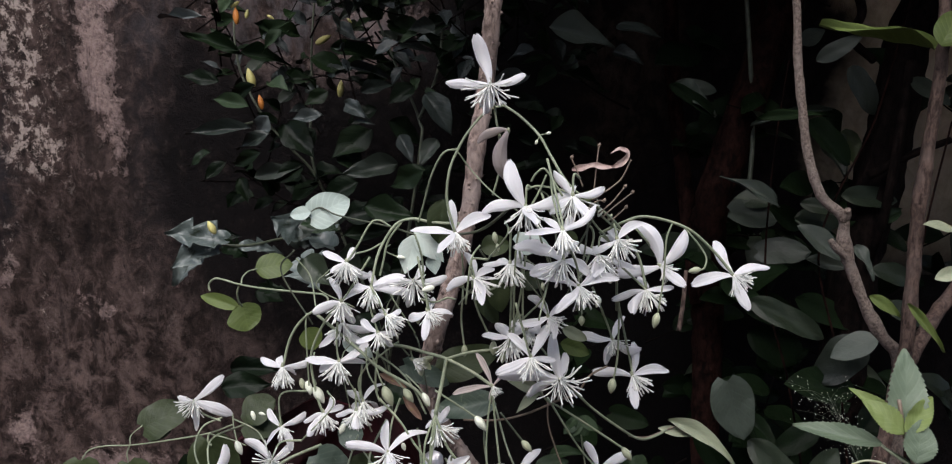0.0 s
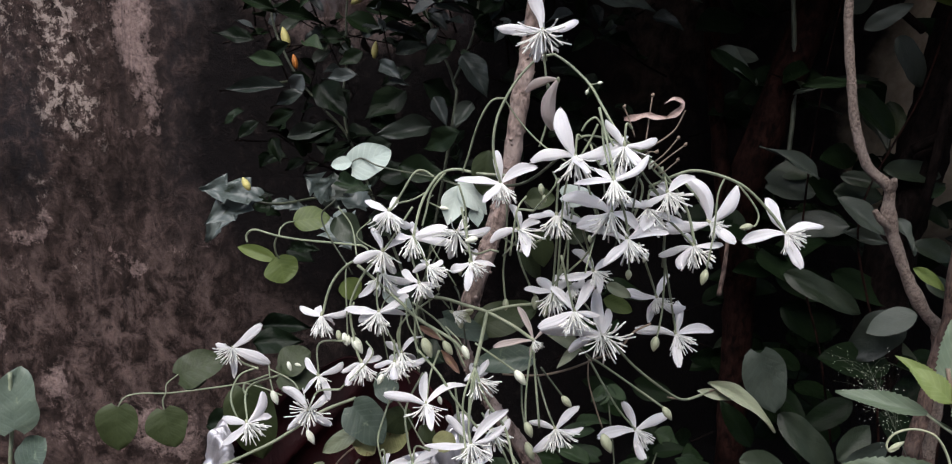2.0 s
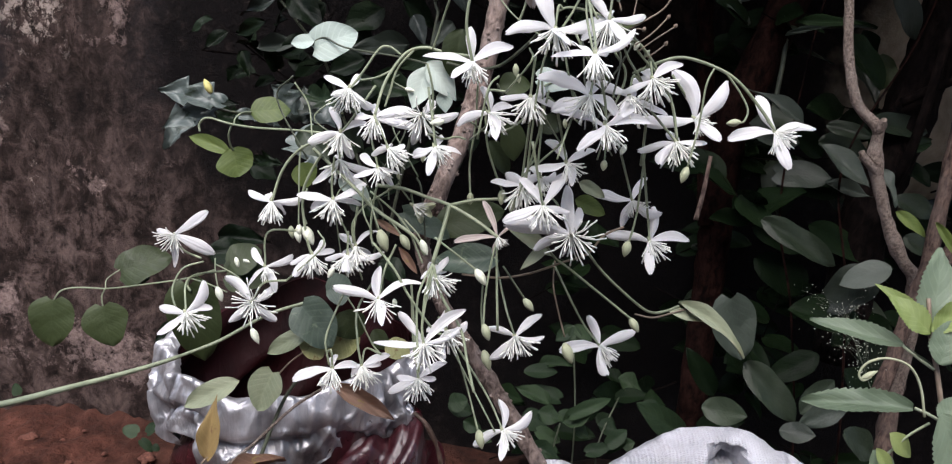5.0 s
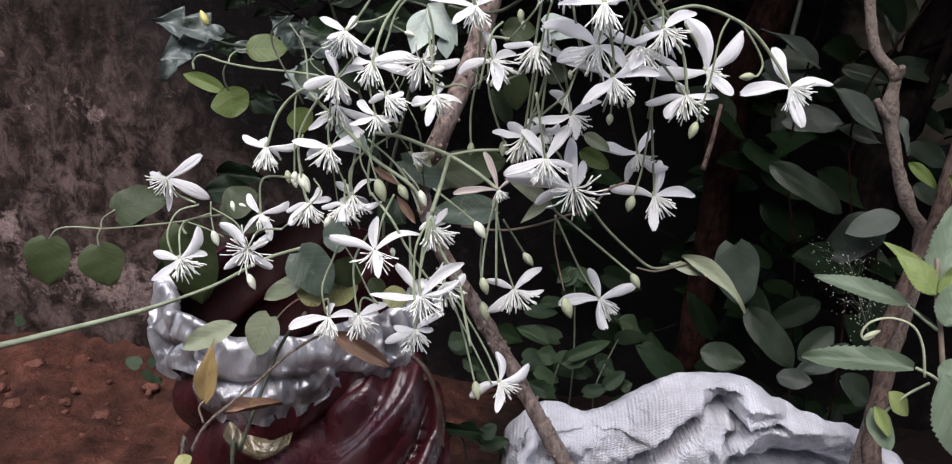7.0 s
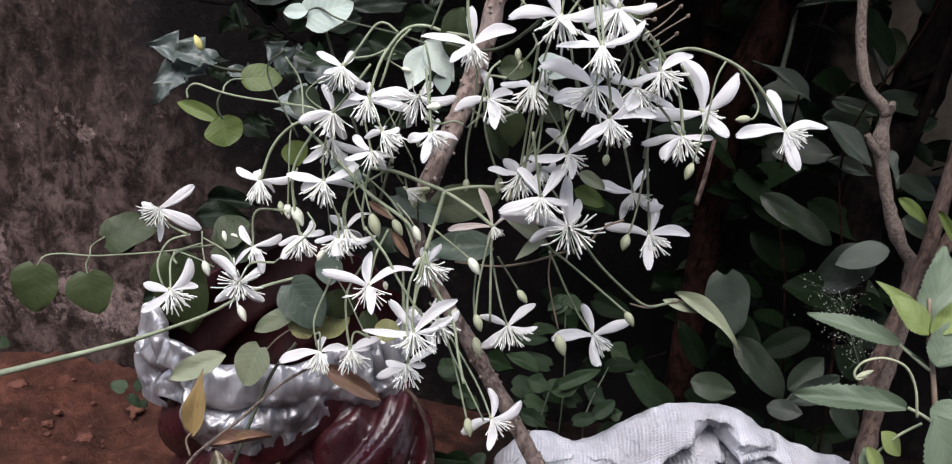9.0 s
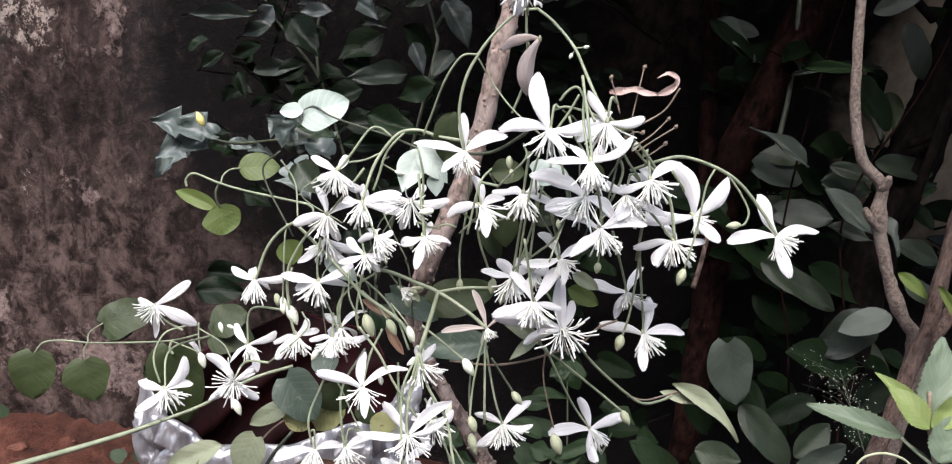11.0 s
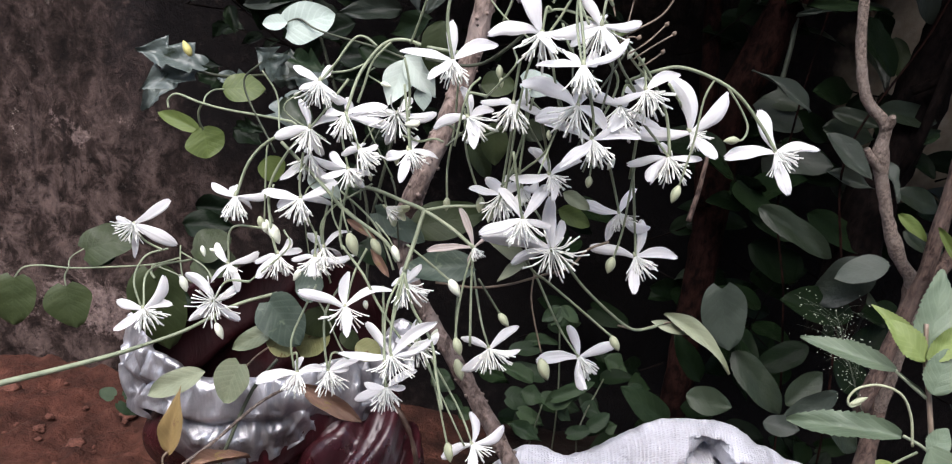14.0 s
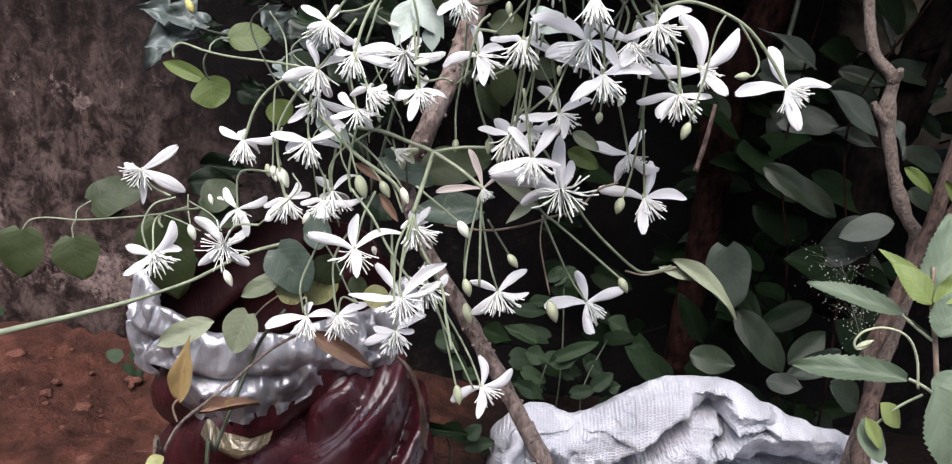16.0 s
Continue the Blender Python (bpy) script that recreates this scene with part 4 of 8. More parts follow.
white_flower((0.0233, 0.421, 0.5255), (0.55, -0.68, -0.48), (-0.004, 0.0094, 0.0138), (0.0154, 0.0068, 0.0102), (-0.0168, -0.001, -0.0106), (-0.0002, -0.0156, -0.0079), size=0.0115, label='lowest white clematis flower hanging before the brown branch')
white_flower((0.0923, 0.4327, 0.6416), (0.42, -0.62, -0.67), (-0.0226, 0.0014, 0.004), (0.022, 0.0029, 0.002), (0.0008, 0.0075, 0.0181), (-0.0009, -0.0174, -0.0103))
white_flower((0.0807, 0.4375, 0.6619), (0.39, -0.62, -0.68), (-0.0196, 0.0034, 0.0061), (-0.0039, -0.0001, -0.0154), (0.0061, 0.0074, 0.0137), (0.018, 0.0024, -0.0051), size=0.009)
white_flower((0.0473, 0.4168, 0.6455), (0.25, -0.88, -0.39), (-0.003, 0.0062, 0.0249), (-0.0348, -0.0004, 0.0026), (-0.0182, -0.0005, -0.0097), (0.0048, 0.0074, 0.0138), tuft=5, size=0.0165, wide=1.0)
white_flower((0.0305, 0.41, 0.6615), (0.12, -0.58, -0.8), (-0.0204, -0.0005, -0.0075), (-0.0125, 0.006, 0.0123), (0.0146, 0.0039, -0.0023), (0.0086, 0.0071, 0.0176), tuft=2)
white_flower((0.0406, 0.4158, 0.6832), (0.57, -0.59, -0.57), (-0.0106, 0.0063, 0.0116), (-0.0186, 0.0013, -0.0045), (0.0133, 0.0064, 0.0099), (0.0028, -0.0094, -0.0093), size=0.0105)
white_flower((0.0193, 0.4265, 0.6669), (0.11, -0.65, -0.75), (-0.0158, 0.004, 0.0028), (0.0026, 0.0069, 0.0088), (-0.0075, 0.0191, 0.0013), (0.0098, 0.0063, 0.0067))
white_flower((0.0288, 0.4231, 0.6728), (0.21, -0.64, -0.74), (-0.0052, 0.0036, 0.0048), (0.0075, 0.0035, 0.0035), (-0.002, -0.0067, -0.0053), (0.005, 0.0018, -0.0044), size=0.009)
white_flower((0.0095, 0.4242, 0.6386), (0.55, -0.59, -0.59), (-0.0228, -0.0008, -0.0039), (-0.0088, 0.0067, 0.0175), (-0.0029, 0.0012, -0.0124), (0.0088, 0.0071, 0.0119), wide=0.6, mat='wilted', size=0.007, tuft=0, label='faded clematis flower with limp pinkish brown-tipped petals')
white_flower((-0.038, 0.4453, 0.6464), (0.83, -0.5, -0.25), (0.0121, 0.0008, 0.0016), (0.0109, -0.001, -0.0054), (0.0059, -0.0013, -0.0095), (0.008, -0.0037, 0), mat='cream', size=0.009, tuft=0, label='half-open cream clematis flower', wide=0.7)
white_flower((0.0183, 0.4408, 0.7851), (-0.01, -0.22, 0.98), (-0.0186, 0.0016, -0.0036), (-0.0006, -0.0066, -0.026), mat='wilted', tuft=-1, label='two withered drooping petals on a spent flower stalk', wide=1.05)
stem(vine, [(0.0076, 0.4171, 0.8102), (0.009, 0.4208, 0.8037), (0.0106, 0.4292, 0.7953)], 0.00055, 0.0007)
stem(vine, [(0.0431, 0.3806, 0.7398), (0.0427, 0.3842, 0.7459), (0.0368, 0.4023, 0.7732)], 0.00055, 0.0007)
stem(vine, [(0.0543, 0.3963, 0.7065), (0.0529, 0.3958, 0.7169), (0.046, 0.3878, 0.7351)], 0.00055, 0.0007)
stem(vine, [(0.1035, 0.4246, 0.7103), (0.1014, 0.4314, 0.7172), (0.0899, 0.4293, 0.7306)], 0.00055, 0.0007)
stem(vine, [(0.0938, 0.4162, 0.6987), (0.0894, 0.4172, 0.7033), (0.0767, 0.4146, 0.7151)], 0.00055, 0.0007)
stem(vine, [(0.0185, 0.4127, 0.7146), (0.0186, 0.4141, 0.7202), (0.0188, 0.4127, 0.7349)], 0.00055, 0.0007)
stem(vine, [(-0.0796, 0.4431, 0.6836), (-0.0746, 0.445, 0.6905), (-0.0625, 0.4472, 0.7099)], 0.00055, 0.0007)
stem(vine, [(-0.0272, 0.4241, 0.6838), (-0.0284, 0.426, 0.6912), (-0.0336, 0.4364, 0.7128)], 0.00055, 0.0007)
stem(vine, [(-0.0826, 0.4438, 0.6456), (-0.0839, 0.4461, 0.655), (-0.0836, 0.4496, 0.6688)], 0.00055, 0.0007)
stem(vine, [(-0.069, 0.4458, 0.6192), (-0.0707, 0.4479, 0.628), (-0.0696, 0.4515, 0.6422)], 0.00055, 0.0007)
stem(vine, [(-0.1829, 0.4723, 0.6076), (-0.1781, 0.4751, 0.5975), (-0.1655, 0.4697, 0.5951)], 0.00055, 0.0007)
stem(vine, [(-0.0518, 0.4223, 0.5976), (-0.0503, 0.4327, 0.6117), (-0.0456, 0.4396, 0.6244)], 0.00055, 0.0007)
stem(vine, [(-0.0245, 0.4084, 0.5803), (-0.0262, 0.4115, 0.5926), (-0.0235, 0.4229, 0.6171)], 0.00055, 0.0007)
stem(vine, [(-0.0229, 0.427, 0.6127), (-0.0233, 0.4277, 0.6157), (-0.0222, 0.431, 0.6286)], 0.00055, 0.0007)
stem(vine, [(-0.0273, 0.431, 0.548), (-0.029, 0.4341, 0.5556), (-0.0374, 0.4606, 0.5946)], 0.00055, 0.0007)
stem(vine, [(0.0251, 0.4317, 0.5792), (0.0186, 0.4376, 0.5937), (0.0096, 0.4684, 0.6164)], 0.00055, 0.0007)
stem(vine, [(0.0791, 0.4625, 0.5644), (0.0656, 0.4657, 0.5799), (0.0456, 0.4663, 0.6129)], 0.00055, 0.0007)
stem(vine, [(0.0233, 0.421, 0.5255), (0.0113, 0.4334, 0.5424), (-0.0196, 0.4535, 0.5776)], 0.00055, 0.0007)
stem(vine, [(0.0923, 0.4327, 0.6416), (0.0903, 0.4354, 0.6527), (0.0808, 0.429, 0.6899)], 0.00055, 0.0007)
stem(vine, [(0.0807, 0.4375, 0.6619), (0.0767, 0.4391, 0.6728), (0.0666, 0.4302, 0.6961)], 0.00055, 0.0007)
stem(vine, [(0.0305, 0.41, 0.6615), (0.0288, 0.4092, 0.6669), (0.0216, 0.4076, 0.694)], 0.00055, 0.0007)
stem(vine, [(0.0406, 0.4158, 0.6832), (0.0379, 0.4159, 0.6922), (0.0317, 0.407, 0.7107)], 0.00055, 0.0007)
stem(vine, [(0.0193, 0.4265, 0.6669), (0.0196, 0.4265, 0.675), (0.0203, 0.422, 0.7104)], 0.00055, 0.0007)
stem(vine, [(0.0095, 0.4242, 0.6386), (0.0106, 0.4203, 0.6231), (0.0142, 0.4121, 0.59)], 0.00055, 0.0007)

stem(vine, [(0.0157, 0.4441, 0.7983), (0.0066, 0.4431, 0.7956), (-0.0035, 0.4401, 0.785), (-0.0104, 0.4371, 0.7738), (-0.015, 0.4339, 0.762), (-0.0162, 0.4319, 0.7459), (-0.0117, 0.4306, 0.728)], 0.00072, 0.0008)
stem(vine, [(-0.0104, 0.4372, 0.7744), (-0.0182, 0.4365, 0.7724), (-0.0251, 0.4382, 0.7598), (-0.0306, 0.4436, 0.7407), (-0.0336, 0.4462, 0.731)], 0.000576)
stem(vine, [(0.0157, 0.4441, 0.7983), (0.0242, 0.4378, 0.7928), (0.0345, 0.4304, 0.7829), (0.0404, 0.4176, 0.7723), (0.0474, 0.4098, 0.7608), (0.0553, 0.403, 0.7532), (0.0723, 0.4105, 0.7403), (0.089, 0.4211, 0.7189), (0.0944, 0.4164, 0.6993)], 0.00072, 0.0008)
stem(vine, [(-0.0104, 0.4369, 0.7731), (-0.0021, 0.4394, 0.7618), (0.0095, 0.4319, 0.7507), (0.0257, 0.4095, 0.7419)], 0.000432)
stem(vine, [(0.0351, 0.4305, 0.7829), (0.0392, 0.4308, 0.7836)], 0.00036)
bud(vine, (0.0386, 0.4307, 0.7836), (0.0028, 0.0003, 0.0007), 'bud_white', fat=1.2)
stem(vine, [(0.0351, 0.4303, 0.7823), (0.0333, 0.4295, 0.7795)], 0.00036)
bud(vine, (0.0336, 0.4298, 0.7804), (-0.0009, -0.0007, -0.0028), 'bud_white', fat=1.2)
stem(vine, [(0.0101, 0.4496, 0.8004), (0.0117, 0.4519, 0.7891), (0.0141, 0.4479, 0.773), (0.0131, 0.4446, 0.76), (0.0095, 0.4414, 0.7476)], 0.000648)
stem(vine, [(0.0183, 0.4408, 0.7851), (0.0146, 0.4446, 0.7803), (0.0129, 0.4505, 0.7833)], 0.000504)
stem(vine, [(0.0677, 0.4182, 0.7303), (0.0798, 0.4152, 0.7372), (0.0904, 0.4152, 0.7403), (0.1053, 0.415, 0.7375), (0.118, 0.4139, 0.7317), (0.1302, 0.4114, 0.7203), (0.1393, 0.409, 0.7095)], 0.000792, 0.0008)
stem(vine, [(0.1065, 0.415, 0.7372), (0.103, 0.4125, 0.728), (0.1019, 0.4097, 0.7087), (0.0989, 0.4065, 0.6882)], 0.000504)
bud(vine, (0.0989, 0.4066, 0.6885), (-0.0023, -0.0021, -0.008))
stem(vine, [(0.1126, 0.4145, 0.7346), (0.12, 0.4126, 0.7262), (0.1246, 0.4108, 0.7187), (0.1235, 0.4094, 0.7132), (0.1204, 0.409, 0.7119)], 0.000504)
bud(vine, (0.1216, 0.4092, 0.7125), (-0.0069, -0.0006, -0.0013))
stem(vine, [(-0.1091, 0.5039, 0.7235), (-0.1076, 0.5048, 0.7269), (-0.1019, 0.5054, 0.7289), (-0.0935, 0.5018, 0.7257), (-0.0829, 0.4946, 0.7243), (-0.0536, 0.4646, 0.7248), (-0.0355, 0.4444, 0.724)], 0.000576, mat='stem_dark')
stem(vine, [(-0.0507, 0.4548, 0.7265), (-0.0571, 0.4555, 0.7301), (-0.0626, 0.4539, 0.7285), (-0.0697, 0.4486, 0.7165), (-0.0754, 0.4442, 0.7077)], 0.000648, 0.0007)
stem(vine, [(-0.0042, 0.4467, 0.7296), (-0.0248, 0.4513, 0.7298), (-0.0371, 0.4534, 0.7316), (-0.0465, 0.4535, 0.7289), (-0.053, 0.4493, 0.721), (-0.0577, 0.4434, 0.7108), (-0.0607, 0.4364, 0.6954)], 0.000936, 0.0008)
stem(vine, [(-0.044, 0.4538, 0.7296), (-0.0517, 0.4499, 0.7195), (-0.0547, 0.4456, 0.7069), (-0.0566, 0.4437, 0.6995)], 0.000648)
stem(vine, [(-0.0551, 0.4495, 0.7181), (-0.0626, 0.4482, 0.714), (-0.0711, 0.4464, 0.712)], 0.000576)
stem(vine, [(-0.0508, 0.4523, 0.7163), (-0.0542, 0.4513, 0.7129), (-0.0461, 0.4505, 0.7089)], 0.000432)
bud(vine, (-0.0471, 0.4506, 0.7093), (0.0053, -0.0001, -0.0009), 'bud_white', fat=0.9)
stem(vine, [(-0.0355, 0.4444, 0.724), (-0.0317, 0.4414, 0.7118), (-0.0299, 0.4373, 0.6953), (-0.0266, 0.4242, 0.6841)], 0.000648)
stem(vine, [(-0.0253, 0.445, 0.7252), (-0.0108, 0.45, 0.723), (0.0027, 0.4461, 0.7264), (0.0147, 0.429, 0.7388), (0.0238, 0.4121, 0.7524)], 0.000864, mat='stem_dark')
stem(vine, [(-0.1004, 0.4916, 0.6739), (-0.121, 0.5058, 0.6714), (-0.1525, 0.5343, 0.6656), (-0.1752, 0.5537, 0.6633), (-0.1953, 0.5686, 0.6634), (-0.2026, 0.5722, 0.6582), (-0.202, 0.5708, 0.6529)], 0.00072, 0.0008)
stem(vine, [(-0.1004, 0.4916, 0.6739), (-0.0952, 0.4815, 0.6743), (-0.0904, 0.4609, 0.6737)], 0.000648)
stem(vine, [(-0.1725, 0.5536, 0.6625), (-0.1732, 0.5597, 0.6665), (-0.1702, 0.5658, 0.6697), (-0.1653, 0.5712, 0.67)], 0.000576)
stem(vine, [(-0.1734, 0.5537, 0.6634), (-0.1769, 0.5569, 0.6557), (-0.1772, 0.5601, 0.648), (-0.1763, 0.564, 0.6432)], 0.00072)
stem(vine, [(-0.081, 0.4525, 0.68), (-0.0889, 0.4564, 0.6761), (-0.1002, 0.4583, 0.6726), (-0.1091, 0.4581, 0.6649), (-0.1147, 0.4554, 0.6549), (-0.1183, 0.4515, 0.6399)], 0.000792, 0.0008)
stem(vine, [(-0.1042, 0.4599, 0.6713), (-0.1047, 0.4575, 0.6621), (-0.1037, 0.4541, 0.6402), (-0.103, 0.452, 0.6235)], 0.000504)
bud(vine, (-0.1031, 0.4529, 0.6271), (0.0009, -0.0015, -0.0061), 'bud_white', fat=1.1)
stem(vine, [(-0.0828, 0.4524, 0.6799), (-0.0923, 0.4541, 0.6673), (-0.0997, 0.4531, 0.6522), (-0.1012, 0.4523, 0.6409), (-0.0978, 0.448, 0.6233), (-0.0938, 0.4452, 0.612)], 0.00072, 0.0008)
stem(vine, [(-0.0988, 0.4523, 0.6487), (-0.1011, 0.4514, 0.6374), (-0.0983, 0.4512, 0.6279)], 0.000576)
bud(vine, (-0.0997, 0.4508, 0.6268), (0.0061, -0.0023, -0.0099), 'bud_white', fat=1)
stem(vine, [(-0.0972, 0.4579, 0.6706), (-0.0849, 0.453, 0.6622), (-0.0696, 0.4457, 0.6518), (-0.0584, 0.4418, 0.6429), (-0.0366, 0.4365, 0.6316), (-0.0285, 0.4314, 0.6227)], 0.000936, 0.001)
stem(vine, [(-0.0589, 0.447, 0.6554), (-0.0445, 0.4453, 0.6552), (-0.0301, 0.4419, 0.6523), (-0.0176, 0.4367, 0.6504), (-0.0018, 0.4305, 0.6443), (0.0095, 0.4242, 0.6386)], 0.00108, 0.001)
stem(vine, [(-0.0176, 0.4367, 0.6504), (-0.0038, 0.4352, 0.655), (0.0134, 0.4343, 0.6577), (0.0249, 0.4309, 0.6631)], 0.000864)
stem(vine, [(-0.0176, 0.4367, 0.6504), (-0.0203, 0.4309, 0.6362), (-0.0237, 0.4239, 0.6211)], 0.00108, 0.0012)
stem(vine, [(-0.0237, 0.4239, 0.6211), (-0.0262, 0.4167, 0.6049), (-0.026, 0.4098, 0.5859), (-0.0241, 0.4085, 0.5807)], 0.000648)
stem(vine, [(-0.0237, 0.4239, 0.6211), (-0.0297, 0.4165, 0.6049), (-0.0287, 0.4097, 0.5859), (-0.0253, 0.4, 0.5674)], 0.000648)
stem(vine, [(-0.0236, 0.4238, 0.6204), (-0.0173, 0.4197, 0.6038), (-0.0055, 0.4159, 0.5872), (-0.0007, 0.4074, 0.5731), (0.0043, 0.3989, 0.5594)], 0.000792, 0.0008)
stem(vine, [(-0.0589, 0.447, 0.6554), (-0.0601, 0.4443, 0.645), (-0.0604, 0.4408, 0.6311), (-0.0581, 0.4387, 0.6225)], 0.000648)
stem(vine, [(-0.0465, 0.4478, 0.6574), (-0.0587, 0.4452, 0.6485), (-0.0663, 0.4484, 0.6415), (-0.0718, 0.4488, 0.6315), (-0.0705, 0.4462, 0.621)], 0.000576)
stem(vine, [(-0.0581, 0.4391, 0.6242), (-0.0449, 0.4314, 0.6126), (-0.0356, 0.4255, 0.6004), (-0.0211, 0.4199, 0.5846), (-0.014, 0.4193, 0.5813)], 0.00072)
stem(vine, [(-0.0463, 0.4455, 0.6563), (-0.0402, 0.4459, 0.6488)], 0.000504)
stem(vine, [(-0.0624, 0.446, 0.6519), (-0.0478, 0.4439, 0.6417), (-0.0385, 0.4397, 0.6322), (-0.0298, 0.433, 0.617)], 0.000576)
bud(vine, (-0.055, 0.4363, 0.633), (0.0052, -0.0027, -0.0112))
bud(vine, (-0.0431, 0.4381, 0.6308), (0.0055, -0.0018, -0.0078))
bud(vine, (-0.0315, 0.4333, 0.6304), (0.0041, -0.0018, -0.0078), 'bud_white', fat=0.85)
stem(vine, [(-0.055, 0.4363, 0.633), (-0.058, 0.4379, 0.6398), (-0.0623, 0.4451, 0.6484)], 0.000504)
stem(vine, [(-0.0431, 0.4381, 0.6308), (-0.0493, 0.4397, 0.6376), (-0.0586, 0.4439, 0.6433)], 0.000504)
stem(vine, [(-0.0315, 0.4333, 0.6304), (-0.0347, 0.4342, 0.6345), (-0.0422, 0.4403, 0.6394)], 0.000432)
stem(vine, [(-0.0241, 0.4301, 0.6334), (-0.0117, 0.4276, 0.6259), (0.0003, 0.425, 0.6185)], 0.000576)
bud(vine, (-0.0004, 0.4252, 0.6191), (0.0064, -0.0018, -0.008), 'bud_white', fat=0.95)
stem(vine, [(0.0095, 0.424, 0.638), (0.0072, 0.4202, 0.623), (0.006, 0.4169, 0.606), (0.0064, 0.414, 0.5905)], 0.000576)
bud(vine, (0.0064, 0.4145, 0.5922), (0.0037, -0.0021, -0.0086))
stem(vine, [(0.014, 0.4206, 0.6238), (0.0211, 0.4186, 0.615), (0.0278, 0.4167, 0.6068)], 0.000576, mat='stem_dark')
bud(vine, (0.0267, 0.417, 0.6078), (0.0056, -0.0014, -0.0062))
stem(vine, [(-0.0077, 0.4374, 0.6112), (0.0137, 0.438, 0.6109), (0.031, 0.4348, 0.6167), (0.0478, 0.4324, 0.6255), (0.059, 0.4292, 0.632), (0.0665, 0.4273, 0.6439), (0.0766, 0.4289, 0.6491)], 0.000648, mat='tan_stem')
stem(vine, [(0.0425, 0.4323, 0.6257), (0.0428, 0.4291, 0.6128), (0.047, 0.4276, 0.5985), (0.0524, 0.4271, 0.5835)], 0.000432, mat='tan_stem')
bud(vine, (0.0526, 0.4272, 0.5796), (0.0053, -0.0026, -0.0109))
stem(vine, [(0.0336, 0.4202, 0.6402), (0.0412, 0.4231, 0.6302), (0.0489, 0.427, 0.6244), (0.0691, 0.4291, 0.6099), (0.0881, 0.4285, 0.5968)], 0.000648)
bud(vine, (0.0874, 0.4286, 0.5975), (0.0051, -0.0017, -0.0074))
stem(vine, [(0.0513, 0.4165, 0.644), (0.0679, 0.4274, 0.6237), (0.0878, 0.434, 0.6064), (0.0998, 0.4376, 0.5986), (0.1101, 0.4429, 0.598), (0.118, 0.4468, 0.6003)], 0.00072, 0.0008)
stem(vine, [(0.0818, 0.4291, 0.6899), (0.0824, 0.4298, 0.6722), (0.0821, 0.4285, 0.6548), (0.0796, 0.4265, 0.6392)], 0.000576)
bud(vine, (0.0798, 0.4272, 0.6419), (-0.0015, -0.0021, -0.0083), fat=1.15)
stem(vine, [(0.0563, 0.3995, 0.6987), (0.0563, 0.3973, 0.6896)], 0.000432)
bud(vine, (0.0563, 0.3973, 0.6899), (-0.0002, -0.0013, -0.0051), fat=1.2)
stem(vine, [(0.0768, 0.4139, 0.712), (0.0787, 0.4209, 0.6988), (0.0803, 0.4274, 0.6834)], 0.00072)
stem(vine, [(0.064, 0.401, 0.7446), (0.0714, 0.4028, 0.7506), (0.0778, 0.4049, 0.758)], 0.00036, mat='tan_stem')
bud(vine, (0.0776, 0.4047, 0.7575), (0.0012, 0.0006, 0.0021), 'tan_stem', fat=1.5)
stem(vine, [(0.0666, 0.4056, 0.7418), (0.0741, 0.4074, 0.7479), (0.0828, 0.4092, 0.7543)], 0.00036, mat='tan_stem')
bud(vine, (0.0825, 0.4091, 0.7537), (0.0012, 0.0006, 0.0021), 'tan_stem', fat=1.5)
stem(vine, [(0.0584, 0.3968, 0.749), (0.0628, 0.3977, 0.7519), (0.0661, 0.3978, 0.7517)], 0.00036, mat='tan_stem')
bud(vine, (0.0658, 0.3976, 0.7511), (0.0011, 0.0006, 0.0021), 'tan_stem', fat=1.5)
stem(vine, [(0.0615, 0.4038, 0.7557), (0.0633, 0.4075, 0.7704), (0.0643, 0.4097, 0.779)], 0.00036, mat='tan_stem')
bud(vine, (0.064, 0.4096, 0.7784), (0.0012, 0.0006, 0.0021), 'tan_stem', fat=1.5)
stem(vine, [(0.0551, 0.3993, 0.7591), (0.0519, 0.4013, 0.7677), (0.0493, 0.4027, 0.7735)], 0.00036, mat='tan_stem')
bud(vine, (0.049, 0.4026, 0.7729), (0.0011, 0.0006, 0.0021), 'tan_stem', fat=1.5)
stem(vine, [(0.0723, 0.4102, 0.7391), (0.0769, 0.4113, 0.7428), (0.0802, 0.4122, 0.7458)], 0.00036, mat='tan_stem')
bud(vine, (0.0799, 0.412, 0.7452), (0.0012, 0.0006, 0.0021), 'tan_stem', fat=1.5)
ribbon(vine, [(0.05, 0.405, 0.767), (0.0554, 0.405, 0.7681), (0.0614, 0.405, 0.7694), (0.0669, 0.405, 0.7683), (0.0729, 0.405, 0.7685)], 0.0036, 'brown_dry', 'dried_petal')
ribbon(vine, [(0.0715, 0.404, 0.7685), (0.0755, 0.404, 0.7707), (0.0782, 0.404, 0.7738), (0.078, 0.404, 0.7768), (0.074, 0.404, 0.7779), (0.0697, 0.404, 0.7757)], 0.0034, 'brown_dry', 'dried_petal', -0.9)
stem(vine, [(0.0807, 0.4055, 0.7724), (0.0752, 0.4037, 0.762), (0.0648, 0.4015, 0.7545), (0.0604, 0.4006, 0.7515)], 0.000432, mat='tan_stem')
stem(vine, [(0.025, 0.4098, 0.7434), (0.0219, 0.4105, 0.7258), (0.0208, 0.4091, 0.7002), (0.0213, 0.4212, 0.6661)], 0.000576)
stem(vine, [(0.0233, 0.4155, 0.7249), (0.0256, 0.4157, 0.7053), (0.026, 0.415, 0.682)], 0.000576)
stem(vine, [(0.0312, 0.4097, 0.742), (0.0354, 0.406, 0.727), (0.0411, 0.4073, 0.7109)], 0.000576)
